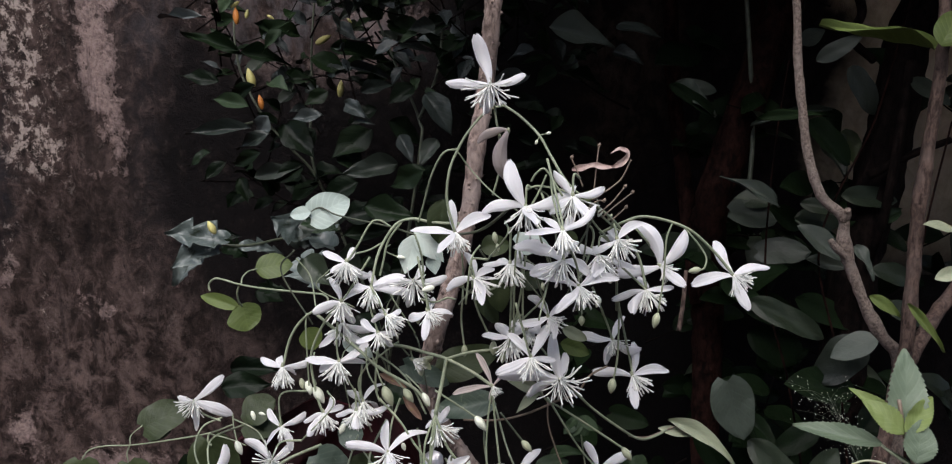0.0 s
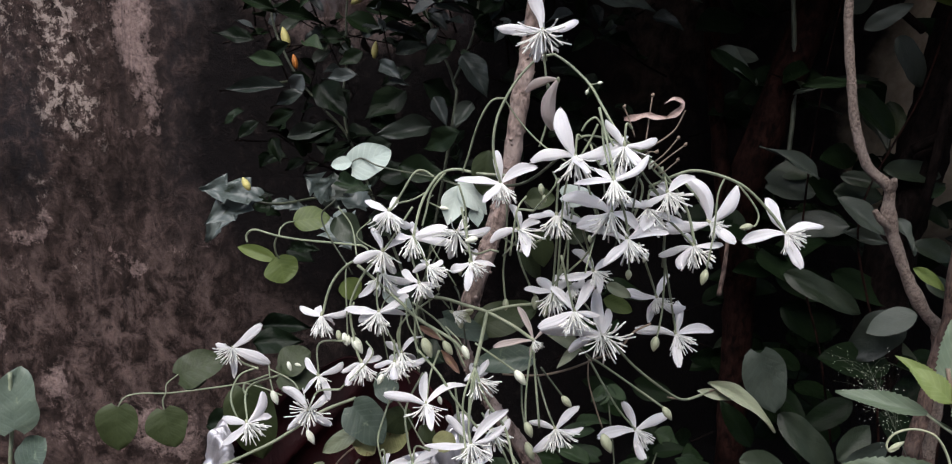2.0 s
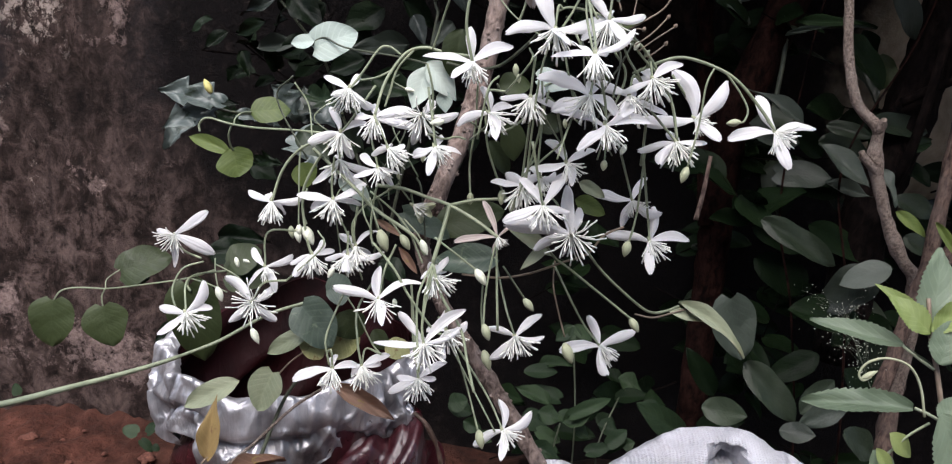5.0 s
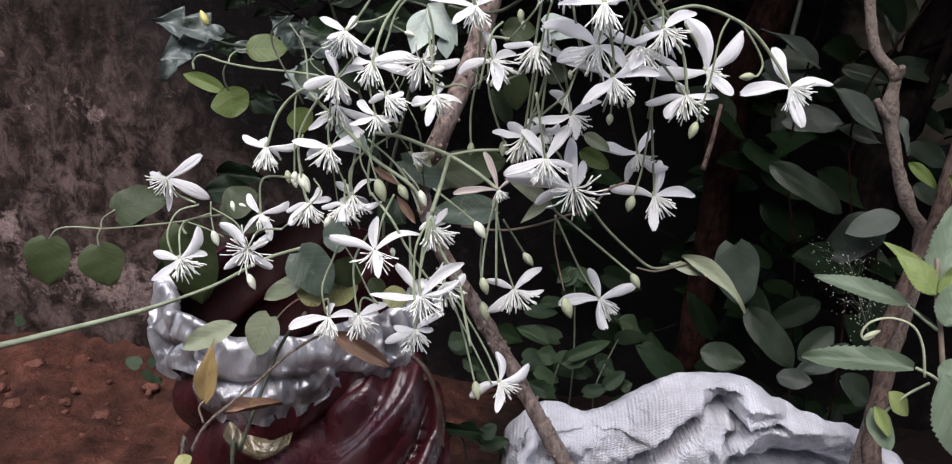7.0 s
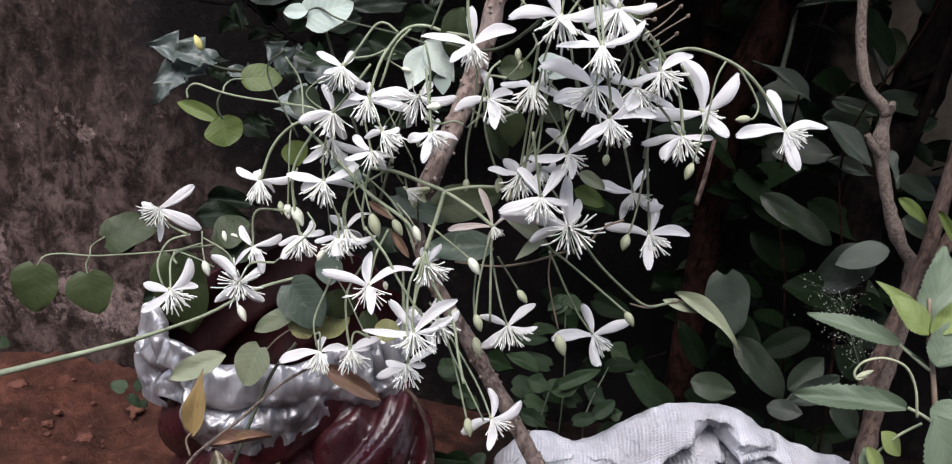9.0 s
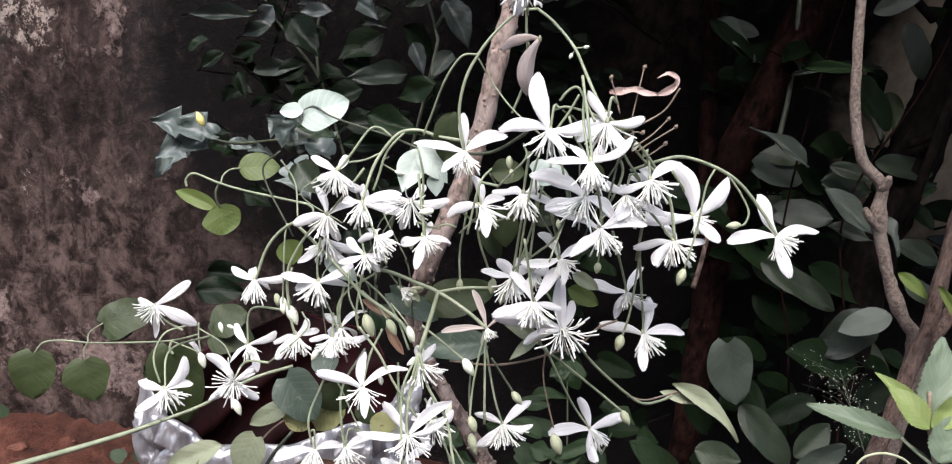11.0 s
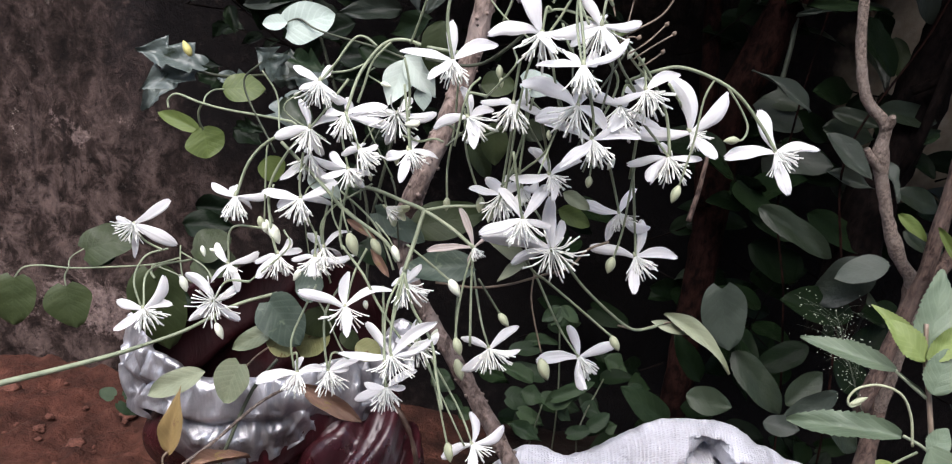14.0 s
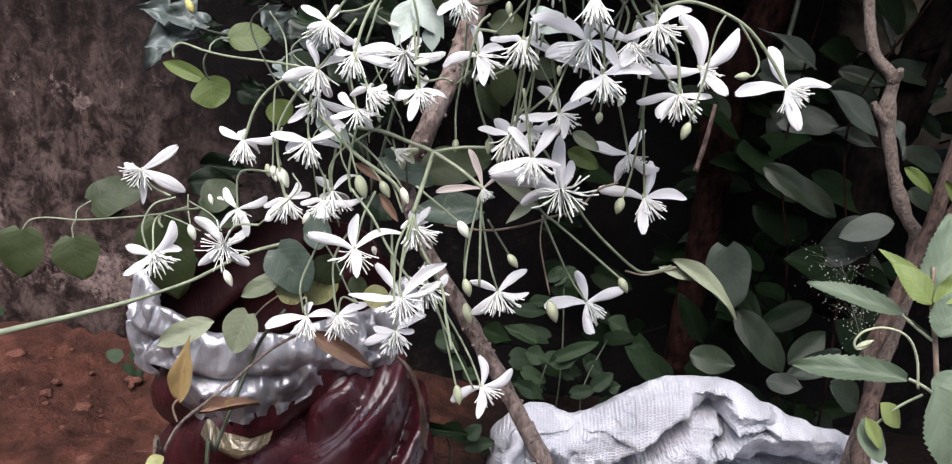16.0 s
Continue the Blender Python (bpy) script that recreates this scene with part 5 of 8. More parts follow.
stem(vine, [(0.0273, 0.414, 0.7188), (0.0241, 0.4174, 0.6915), (0.019, 0.4211, 0.6661), (0.0162, 0.4241, 0.6579)], 0.000576)
stem(vine, [(-0.0031, 0.4306, 0.7062), (-0.0005, 0.431, 0.6872), (0.0048, 0.4327, 0.6727), (0.0102, 0.4351, 0.6613)], 0.000576)
stem(vine, [(-0.0082, 0.4341, 0.7207), (-0.0074, 0.4381, 0.6957), (-0.0087, 0.4426, 0.673), (-0.0069, 0.4405, 0.6561)], 0.000576)
stem(vine, [(0.0287, 0.4041, 0.761), (0.0314, 0.4033, 0.7656), (0.0357, 0.4029, 0.7678), (0.0401, 0.3995, 0.7617), (0.0444, 0.3958, 0.7547)], 0.000576)
stem(vine, [(0.0258, 0.4029, 0.7565), (0.0318, 0.4036, 0.7587), (0.042, 0.4006, 0.7577), (0.0492, 0.3982, 0.7555)], 0.000576)
stem(vine, [(0.029, 0.4011, 0.7492), (0.0331, 0.4011, 0.7569), (0.0365, 0.4012, 0.765)], 0.000576)
stem(vine, [(0.0386, 0.4019, 0.7674), (0.0392, 0.397, 0.756), (0.0422, 0.3853, 0.7422), (0.0433, 0.3817, 0.7399)], 0.000576)
stem(vine, [(0.0547, 0.4026, 0.752), (0.063, 0.4097, 0.738), (0.0733, 0.4172, 0.7258), (0.0795, 0.4192, 0.7125)], 0.000576)
stem(vine, [(0.0577, 0.4025, 0.7512), (0.0692, 0.4103, 0.7396), (0.0793, 0.4137, 0.7314)], 0.000576)
stem(vine, [(-0.0116, 0.4358, 0.6873), (-0.0168, 0.4359, 0.6882), (-0.0235, 0.4303, 0.6874), (-0.0316, 0.4305, 0.6892)], 0.000576)
stem(vine, [(-0.0103, 0.4283, 0.698), (-0.0001, 0.4274, 0.6933), (0.0115, 0.4286, 0.6968), (0.0204, 0.4212, 0.7072)], 0.000576)
stem(vine, [(0.0403, 0.4118, 0.7082), (0.0365, 0.4134, 0.6945), (0.0292, 0.4159, 0.6852), (0.0188, 0.4228, 0.6726)], 0.000576)
bud(vine, (0.0101, 0.4264, 0.7292), (0.0011, -0.0016, -0.0063))
bud(vine, (0.0115, 0.4152, 0.7253), (0.0008, -0.0011, -0.0043))
bud(vine, (0.0353, 0.4011, 0.7074), (0.0007, -0.0011, -0.0045))
bud(vine, (0.0102, 0.4353, 0.662), (-0.0001, -0.002, -0.0081))
bud(vine, (-0.0069, 0.4408, 0.6575), (0.0002, -0.0017, -0.0068))
bud(vine, (0.0155, 0.4246, 0.6599), (-0.0005, -0.0018, -0.0069))
bud(vine, (-0.0236, 0.4276, 0.6971), (-0.0073, -0.0007, -0.0018), 'bud_white')
bud(vine, (0.0677, 0.4096, 0.6964), (-0.0021, -0.0014, -0.0053), 'bud_white')
bud(vine, (0.0558, 0.3978, 0.7533), (0.0053, 0.0008, 0.0024))
bud(vine, (0.0708, 0.4102, 0.739), (0.0021, 0.001, 0.0037))
bud(vine, (0.0665, 0.4067, 0.7463), (-0.002, -0.0012, -0.0045), 'bud_white')
bud(vine, (-0.0798, 0.4395, 0.6079), (-0.0027, -0.0017, -0.0064), 'bud_white')
bud(vine, (-0.0336, 0.433, 0.6786), (0.0001, -0.0013, -0.005))
bud(vine, (-0.0473, 0.4395, 0.6655), (0.0012, -0.001, -0.004))
stem(vine, [(0.0554, 0.4183, 0.7437), (0.0606, 0.4164, 0.737), (0.0566, 0.4035, 0.7137)], 0.000541627, mat='stem_dark')
stem(vine, [(0.0325, 0.406, 0.7235), (0.0405, 0.4094, 0.7155), (0.0329, 0.3908, 0.6895)], 0.000452587)
stem(vine, [(0.0022, 0.4205, 0.7231), (-0.0026, 0.4119, 0.7168), (-0.0057, 0.4112, 0.6921)], 0.000562827)
stem(vine, [(0.002, 0.4331, 0.718), (0.0066, 0.4359, 0.7056), (-0.0095, 0.4171, 0.6901)], 0.000585092, mat='stem_dark')
stem(vine, [(0.0361, 0.426, 0.7514), (0.04, 0.4176, 0.7426), (0.0503, 0.4283, 0.7306)], 0.000640518)
stem(vine, [(0.0538, 0.4206, 0.7172), (0.0501, 0.4218, 0.707), (0.0641, 0.4227, 0.6878)], 0.000370108)
stem(vine, [(0.0325, 0.4239, 0.7543), (0.0415, 0.4303, 0.7466), (0.0437, 0.4071, 0.7227)], 0.000495797, mat='stem_dark')
stem(vine, [(0.0473, 0.4221, 0.7525), (0.042, 0.4256, 0.7401), (0.0606, 0.4153, 0.7178)], 0.000377913)
stem(vine, [(0.0335, 0.4284, 0.7231), (0.0253, 0.42, 0.7179), (0.0463, 0.4213, 0.7022)], 0.00049706)
stem(vine, [(0.0617, 0.4211, 0.7513), (0.0651, 0.4142, 0.7454), (0.0484, 0.4055, 0.7132)], 0.000504435, mat='stem_dark')
stem(vine, [(0.0256, 0.4245, 0.7141), (0.0271, 0.4186, 0.7055), (0.0364, 0.4219, 0.6924)], 0.000444972)
stem(vine, [(0.0157, 0.4141, 0.7381), (0.0167, 0.4049, 0.7329), (0.0065, 0.4161, 0.7162)], 0.000506994)
stem(vine, [(0.0464, 0.4112, 0.7259), (0.0536, 0.4087, 0.7177), (0.0478, 0.4081, 0.6913)], 0.00041587, mat='stem_dark')
stem(vine, [(0.0577, 0.4177, 0.7396), (0.0649, 0.4207, 0.7272), (0.0547, 0.4133, 0.7001)], 0.000639406)
stem(vine, [(0.0539, 0.4185, 0.7153), (0.0583, 0.4162, 0.7042), (0.056, 0.4187, 0.6859)], 0.000469017)
stem(vine, [(0.0539, 0.4298, 0.732), (0.0515, 0.4307, 0.7246), (0.045, 0.4281, 0.7035)], 0.000374111, mat='stem_dark')
stem(vine, [(-0.0378, 0.4551, 0.6598), (-0.0341, 0.4461, 0.6548), (-0.0297, 0.4491, 0.6234)], 0.000537806, mat='stem_dark')
stem(vine, [(-0.0911, 0.4711, 0.6962), (-0.0993, 0.47, 0.6847), (-0.0759, 0.4696, 0.6718)], 0.000377023)
stem(vine, [(-0.0749, 0.4586, 0.6545), (-0.082, 0.4499, 0.6438), (-0.0777, 0.4535, 0.6059)], 0.000376563)
stem(vine, [(-0.1123, 0.4697, 0.7086), (-0.1214, 0.471, 0.6947), (-0.1011, 0.4614, 0.6635)], 0.000538198, mat='stem_dark')
stem(vine, [(-0.0659, 0.4429, 0.6551), (-0.0644, 0.4378, 0.642), (-0.0583, 0.4366, 0.6304)], 0.000476964)
stem(vine, [(-0.0496, 0.4591, 0.6844), (-0.0555, 0.4629, 0.6713), (-0.0524, 0.4507, 0.6468)], 0.000402254)
stem(vine, [(-0.0559, 0.4642, 0.6937), (-0.0469, 0.4648, 0.684), (-0.0596, 0.4489, 0.6585)], 0.000468146, mat='stem_dark')
stem(vine, [(-0.0485, 0.4594, 0.6948), (-0.0534, 0.4598, 0.686), (-0.0368, 0.4503, 0.6616)], 0.00042533)
stem(vine, [(-0.0902, 0.4436, 0.6272), (-0.0859, 0.4366, 0.6203), (-0.105, 0.4344, 0.5993)], 0.000472591)
stem(vine, [(-0.0616, 0.4579, 0.648), (-0.0562, 0.4597, 0.6344), (-0.0601, 0.4574, 0.6117)], 0.000553022, mat='stem_dark')
stem(vine, [(-0.0786, 0.4448, 0.6345), (-0.0741, 0.4446, 0.6269), (-0.064, 0.4442, 0.6)], 0.000507019)
stem(vine, [(-0.109, 0.4599, 0.7062), (-0.1006, 0.4588, 0.6945), (-0.0954, 0.4461, 0.6789)], 0.000456289)
stem(vine, [(-0.0196, 0.4535, 0.5776), (-0.0075, 0.4444, 0.5608), (0.0008, 0.4361, 0.5432), (0.0099, 0.4245, 0.5201)], 0.000576)
bud(vine, (0.0097, 0.4252, 0.5216), (0.003, -0.004, -0.0097))
stem(vine, [(0.005, 0.4619, 0.5999), (0.0054, 0.4555, 0.5839), (0.0075, 0.4505, 0.5714)], 0.000576)
stem(vine, [(0.0191, 0.4205, 0.524), (-0.0148, 0.4471, 0.5699)], 0.000504)
bud(vine, (0.0088, 0.4467, 0.5619), (0.0046, -0.0043, -0.0106), fat=0.95)
stem(vine, [(-0.0365, 0.4581, 0.5883), (-0.0334, 0.4474, 0.5672), (-0.0299, 0.4376, 0.5536)], 0.000648)
stem(vine, [(-0.0808, 0.442, 0.546), (-0.0844, 0.4477, 0.56), (-0.0807, 0.4588, 0.5744), (-0.0764, 0.4687, 0.586)], 0.000648)
stem(vine, [(-0.0621, 0.4426, 0.5483), (-0.0653, 0.447, 0.5591), (-0.068, 0.4592, 0.576), (-0.0589, 0.4765, 0.593)], 0.00072)
stem(vine, [(-0.0756, 0.4661, 0.5796), (-0.068, 0.4606, 0.5715), (-0.0577, 0.4526, 0.5574), (-0.0515, 0.4493, 0.5522)], 0.000504)
bud(vine, (-0.1155, 0.5005, 0.6096), (0.003, -0.0033, -0.0082), 'bud_white')
bud(vine, (-0.1207, 0.5058, 0.6093), (0.0025, -0.003, -0.0073))
bud(vine, (-0.1367, 0.4766, 0.5489), (0.0056, -0.0035, -0.0085), 'bud_white', fat=0.9)
stem(vine, [(-0.1358, 0.4759, 0.5473), (-0.1407, 0.4831, 0.5515)], 0.00036)
stem(vine, [(-0.1713, 0.5115, 0.5808), (-0.1694, 0.5062, 0.5728), (-0.1659, 0.5006, 0.5644)], 0.000504)
bud(vine, (-0.1667, 0.5008, 0.565), (0.0046, -0.0035, -0.0086), 'bud_white', fat=0.95)
bud(vine, (-0.1574, 0.5101, 0.5832), (0.0027, -0.0025, -0.006), 'bud_white', fat=0.9)
bud(vine, (-0.1523, 0.5095, 0.582), (0.0048, -0.0006, -0.0012), 'bud_white', fat=0.9)
bud(vine, (-0.0476, 0.4663, 0.5814), (0.0017, -0.0019, -0.0047), 'bud_white', fat=1.2)
bud(vine, (-0.0064, 0.45, 0.5696), (0.0025, 0.0026, 0.0067), 'bud_white', fat=1)
stem(vine, [(-0.1899, 0.4964, 0.5152), (-0.2042, 0.4849, 0.5126), (-0.2263, 0.4681, 0.5098), (-0.2466, 0.4517, 0.5084), (-0.2719, 0.4349, 0.5054), (-0.3082, 0.4181, 0.5022)], 0.001368, 0.0023, name='woody_stem')
stem(vine, [(-0.1899, 0.4964, 0.5152), (-0.1658, 0.5053, 0.5251), (-0.138, 0.5166, 0.5413), (-0.1126, 0.525, 0.5499)], 0.001152, 0.0012)
stem(vine, [(-0.1703, 0.5087, 0.5738), (-0.1906, 0.5158, 0.5635), (-0.224, 0.5326, 0.55), (-0.2641, 0.5541, 0.5346), (-0.2879, 0.5587, 0.5314), (-0.3004, 0.5577, 0.5283), (-0.3055, 0.5549, 0.5212)], 0.000576)
stem(vine, [(-0.2662, 0.5542, 0.5347), (-0.269, 0.5537, 0.5281), (-0.2678, 0.552, 0.5211)], 0.000576)
stem(vine, [(-0.2662, 0.554, 0.5343), (-0.2673, 0.5595, 0.5399), (-0.2598, 0.564, 0.5461)], 0.000432)
stem(vine, [(-0.1906, 0.5158, 0.5635), (-0.1911, 0.5139, 0.5587), (-0.1883, 0.5125, 0.5554)], 0.000864)
stem(vine, [(-0.1786, 0.5106, 0.5781), (-0.1901, 0.506, 0.5741), (-0.1941, 0.4995, 0.5658), (-0.1932, 0.4942, 0.5579), (-0.1868, 0.4879, 0.5479)], 0.000648)
stem(vine, [(-0.1708, 0.5101, 0.5773), (-0.1538, 0.5052, 0.5712), (-0.1461, 0.4991, 0.5644)], 0.000504)
stem(vine, [(-0.1887, 0.5111, 0.5655), (-0.1729, 0.5051, 0.5645), (-0.1602, 0.5015, 0.5615)], 0.000504)
leaf(vine, (-0.3056, 0.5553, 0.522), (0.0018, -0.0131, -0.0326), (-0.02, -0.79, 0.61), 0.0342, 'heart', 'heart', 1)
leaf(vine, (-0.2679, 0.5523, 0.5219), (0.0076, -0.0112, -0.0277), (-0.02, -0.79, 0.61), 0.0324, 'heart', 'heart', 2)
leaf(vine, (-0.2595, 0.5632, 0.5441), (0.0312, 0.0065, 0.0179), (-0.02, -0.79, 0.61), 0.0299, 'heart', 'heart', 3)
leaf(vine, (-0.2543, 0.5661, 0.5461), (0.0157, -0.0019, -0.0041), (-0.02, -0.79, 0.61), 0.0236, 'heart', 'heart', 4)
leaf(vine, (-0.1902, 0.5146, 0.5606), (0.0129, -0.011, -0.0539), (-0.02, -0.79, 0.61), 0.0361, 'heart', 'heart', 5)
leaf(vine, (-0.168, 0.5291, 0.5709), (0.0206, 0.0036, 0.01), (-0.02, -0.79, 0.61), 0.0238, 'heart', 'heart', 6)
leaf(vine, (-0.1709, 0.5314, 0.5633), (0.0278, 0.0008, 0.0034), (-0.02, -0.79, 0.61), 0.0280, 'heart', 'heart', 7)
leaf(vine, (-0.1076, 0.4825, 0.5652), (0.0239, -0.0088, -0.021), (-0.02, -0.79, 0.61), 0.0278, 'heart', 'heart_grey', 8)
leaf(vine, (-0.0934, 0.4907, 0.5729), (0.0162, 0.0012, 0.0037), (-0.02, -0.79, 0.61), 0.0221, 'round', 'heart_grey', 9)
leaf(vine, (-0.0813, 0.489, 0.5611), (0.0079, -0.0067, -0.0164), (-0.02, -0.79, 0.61), 0.0223, 'round', 'heart', 10)
leaf(vine, (-0.1019, 0.4808, 0.5477), (-0.0261, -0.0048, -0.0133), (-0.02, -0.79, 0.61), 0.0125, 'oval', 'pale', 11)
leaf(vine, (-0.1059, 0.4852, 0.545), (0.0132, -0.0059, -0.0141), (-0.02, -0.79, 0.61), 0.0157, 'round', 'yellow', 12)
leaf(vine, (-0.076, 0.4928, 0.5519), (-0.0121, -0.0088, -0.0227), (-0.02, -0.79, 0.61), 0.0234, 'oval', 'yellow', 13)
leaf(vine, (-0.1544, 0.5087, 0.4936), (-0.0391, -0.0065, -0.0181), (-0.02, -0.79, 0.61), 0.0162, 'oval', 'pale', 14)
leaf(vine, (-0.1319, 0.5116, 0.5021), (-0.0108, -0.0099, -0.0252), (-0.02, -0.79, 0.61), 0.0242, 'heart', 'pale', 15)
leaf(vine, (-0.0518, 0.4744, 0.5475), (0.0154, -0.0023, -0.0049), (-0.02, -0.79, 0.61), 0.0146, 'oval', 'yellow', 16)
leaf(vine, (-0.0605, 0.4793, 0.5541), (0.0089, -0.0045, -0.0109), (-0.02, -0.79, 0.61), 0.0110, 'oval', 'heart', 17)
stem(vine, [(-0.1294, 0.5102, 0.4986), (-0.1195, 0.5098, 0.5116), (-0.1075, 0.5087, 0.5228)], 0.000576, mat='tan_stem')
leaf(vine, (-0.1091, 0.5035, 0.722), (0.0245, 0.0043, 0.014), (0.03, -0.94, 0.33), 0.0233, 'heart', 'glaucous', 18)
leaf(vine, (-0.108, 0.5026, 0.7264), (-0.0139, -0.001, -0.0021), (0.03, -0.85, 0.52), 0.0097, 'oval', 'glaucous', 19)
leaf(vine, (-0.1662, 0.571, 0.6696), (0.0259, 0.0026, 0.007), (0.03, -0.85, 0.52), 0.0207, 'oval', 'lime', 20)
leaf(vine, (-0.1799, 0.5683, 0.64), (-0.0303, 0.002, 0.0118), (0.03, -0.85, 0.52), 0.0109, 'oval', 'lime', 21)
leaf(vine, (-0.1767, 0.5644, 0.6445), (0.0073, -0.0045, -0.0187), (0.03, -0.85, 0.52), 0.0261, 'round', 'lime', 22)
leaf(vine, (-0.0367, 0.4546, 0.724), (0.0193, -0.0034, -0.0159), (0.03, -0.85, 0.52), 0.0154, 'lance', 'glaucous', 23)
leaf(vine, (-0.036, 0.4561, 0.7217), (-0.0057, -0.006, -0.0233), (0.03, -0.85, 0.52), 0.0155, 'lance', 'glaucous', 24)
leaf(vine, (-0.0263, 0.4545, 0.7101), (0.0014, -0.0031, -0.0123), (0.03, -0.85, 0.52), 0.0092, 'lance', 'glaucous', 25)
leaf(vine, (-0.019, 0.4548, 0.7429), (-0.0028, -0.0064, -0.0252), (0.03, -0.85, 0.52), 0.0173, 'oval', 'heart', 26)
leaf(vine, (-0.1049, 0.4623, 0.6607), (0.0062, -0.0029, -0.0124), (0.03, -0.85, 0.52), 0.0148, 'oval', 'lime', 27)
leaf(vine, (-0.0819, 0.4566, 0.6554), (0.0185, -0.002, -0.0103), (0.03, -0.85, 0.52), 0.0110, 'oval', 'glaucous', 28)
leaf(vine, (-0.0453, 0.4586, 0.6385), (0.028, -0.0026, -0.0138), (0.03, -0.85, 0.52), 0.0148, 'heart', 'heart_grey', 29)
leaf(vine, (-0.0232, 0.4722, 0.6283), (0.0377, 0.0041, 0.0118), (0.03, -0.85, 0.52), 0.0228, 'heart', 'heart', 30)
leaf(vine, (0.0101, 0.4453, 0.62), (-0.0359, -0.003, -0.0076), (0.02, -0.75, 0.66), 0.0181, 'heart', 'heart_grey', 31)
leaf(vine, (0.0141, 0.4357, 0.6429), (0.0283, -0.0024, -0.0131), (0.03, -0.85, 0.52), 0.0091, 'oval', 'pale', 32)
leaf(vine, (0.0388, 0.4345, 0.6348), (-0.0153, -0.0044, -0.0155), (0.03, -0.85, 0.52), 0.0063, 'lance', 'pale', 33)
leaf(vine, (0.0504, 0.4334, 0.6702), (0.0149, -0.0011, -0.0064), (0.03, -0.85, 0.52), 0.0075, 'oval', 'pale', 34)
leaf(vine, (0.0504, 0.4409, 0.6588), (0.0176, -0.0008, -0.0055), (0.03, -0.85, 0.52), 0.0105, 'oval', 'lime', 35)
leaf(vine, (0.0216, 0.4253, 0.7231), (0.0196, 0.0007, 0.0003), (0.03, -0.85, 0.52), 0.0131, 'heart', 'glaucous', 36)
leaf(vine, (0.0547, 0.4024, 0.7512), (0.009, 0.0014, 0.0046), (0.03, -0.85, 0.52), 0.0061, 'oval', 'lime', 37)
leaf(vine, (0.003, 0.4435, 0.7158), (0.017, 0.0014, 0.0036), (0.03, -0.85, 0.52), 0.0137, 'oval', 'heart', 38)
leaf(vine, (0.0248, 0.4295, 0.6986), (0.0133, 0.0013, 0.0035), (0.03, -0.85, 0.52), 0.0120, 'oval', 'heart', 39)
leaf(vine, (0.0109, 0.4493, 0.6971), (0.0058, -0.0049, -0.0202), (0.03, -0.85, 0.52), 0.0140, 'oval', 'heart', 40)
leaf(vine, (0.0461, 0.4174, 0.73), (0.0097, -0.0008, -0.0045), (0.03, -0.85, 0.52), 0.0096, 'oval', 'heart', 41)
leaf(vine, (0.001, 0.4561, 0.6842), (0.013, -0.0039, -0.0171), (0.03, -0.85, 0.52), 0.0107, 'oval', 'heart', 42)
leaf(vine, (0.1208, 0.4805, 0.5846), (0.0249, -0.0019, -0.0037), (-0.02, -0.79, 0.61), 0.0065, 'lance', 'pale', 43)
leaf(vine, (0.1278, 0.4824, 0.5895), (0.0477, -0.0124, -0.0232), (-0.01, -0.62, 0.78), 0.0118, 'sickle', 'pale', 44)
stem(vine, [(0.1003, 0.4745, 0.5821), (0.1117, 0.4758, 0.5804), (0.1226, 0.4787, 0.5829), (0.1333, 0.4809, 0.5862)], 0.000576, mat='tan_stem')
leaf(vine, (-0.0599, 0.4567, 0.6328), (0.0168, -0.0017, -0.0087), (0.03, -0.85, 0.52), 0.0042, 'oval', 'dead', 45)
leaf(vine, (-0.0459, 0.4582, 0.6169), (0.0116, -0.0032, -0.0143), (0.03, -0.85, 0.52), 0.0050, 'crinkle', 'dead', 46)
stem(vine, [(0.0258, 0.3988, 0.7486), (0.0264, 0.402, 0.7587), (0.0288, 0.4032, 0.7576)], 0.00055, 0.0007)
stem(vine, [(0.0496, 0.395, 0.755), (0.0501, 0.3969, 0.7655), (0.0535, 0.4003, 0.7634)], 0.00055, 0.0007)
stem(vine, [(0.0457, 0.3994, 0.7197), (0.0472, 0.4052, 0.7297), (0.0464, 0.4112, 0.7259)], 0.00055, 0.0007)
stem(vine, [(0.0661, 0.4104, 0.7199), (0.0676, 0.4144, 0.7294), (0.0733, 0.4172, 0.7258)], 0.00055, 0.0007)
stem(vine, [(0.0757, 0.4078, 0.7292), (0.0739, 0.4122, 0.7377), (0.0737, 0.4167, 0.7338)], 0.00055, 0.0007)
stem(vine, [(-0.0007, 0.4198, 0.7043), (-0.0024, 0.4207, 0.7149), (0.0065, 0.4161, 0.7162)], 0.00055, 0.0007)
stem(vine, [(-0.0818, 0.4572, 0.6659), (-0.0837, 0.4574, 0.6761), (-0.0875, 0.4532, 0.6736)], 0.00055, 0.0007)
stem(vine, [(-0.0513, 0.4277, 0.6803), (-0.0592, 0.4331, 0.6933), (-0.0607, 0.4364, 0.6954)], 0.00055, 0.0007)
stem(vine, [(-0.0566, 0.4298, 0.669), (-0.0631, 0.4361, 0.6884), (-0.0607, 0.4364, 0.6954)], 0.00055, 0.0007)
stem(vine, [(-0.0728, 0.4415, 0.6151), (-0.0733, 0.4443, 0.627), (-0.0741, 0.4446, 0.6269)], 0.00055, 0.0007)
stem(vine, [(-0.1218, 0.4517, 0.6), (-0.1219, 0.4564, 0.6192), (-0.103, 0.452, 0.6235)], 0.00055, 0.0007)
stem(vine, [(-0.1264, 0.4417, 0.5815), (-0.1209, 0.4456, 0.5921), (-0.105, 0.4344, 0.5993)], 0.00055, 0.0007)
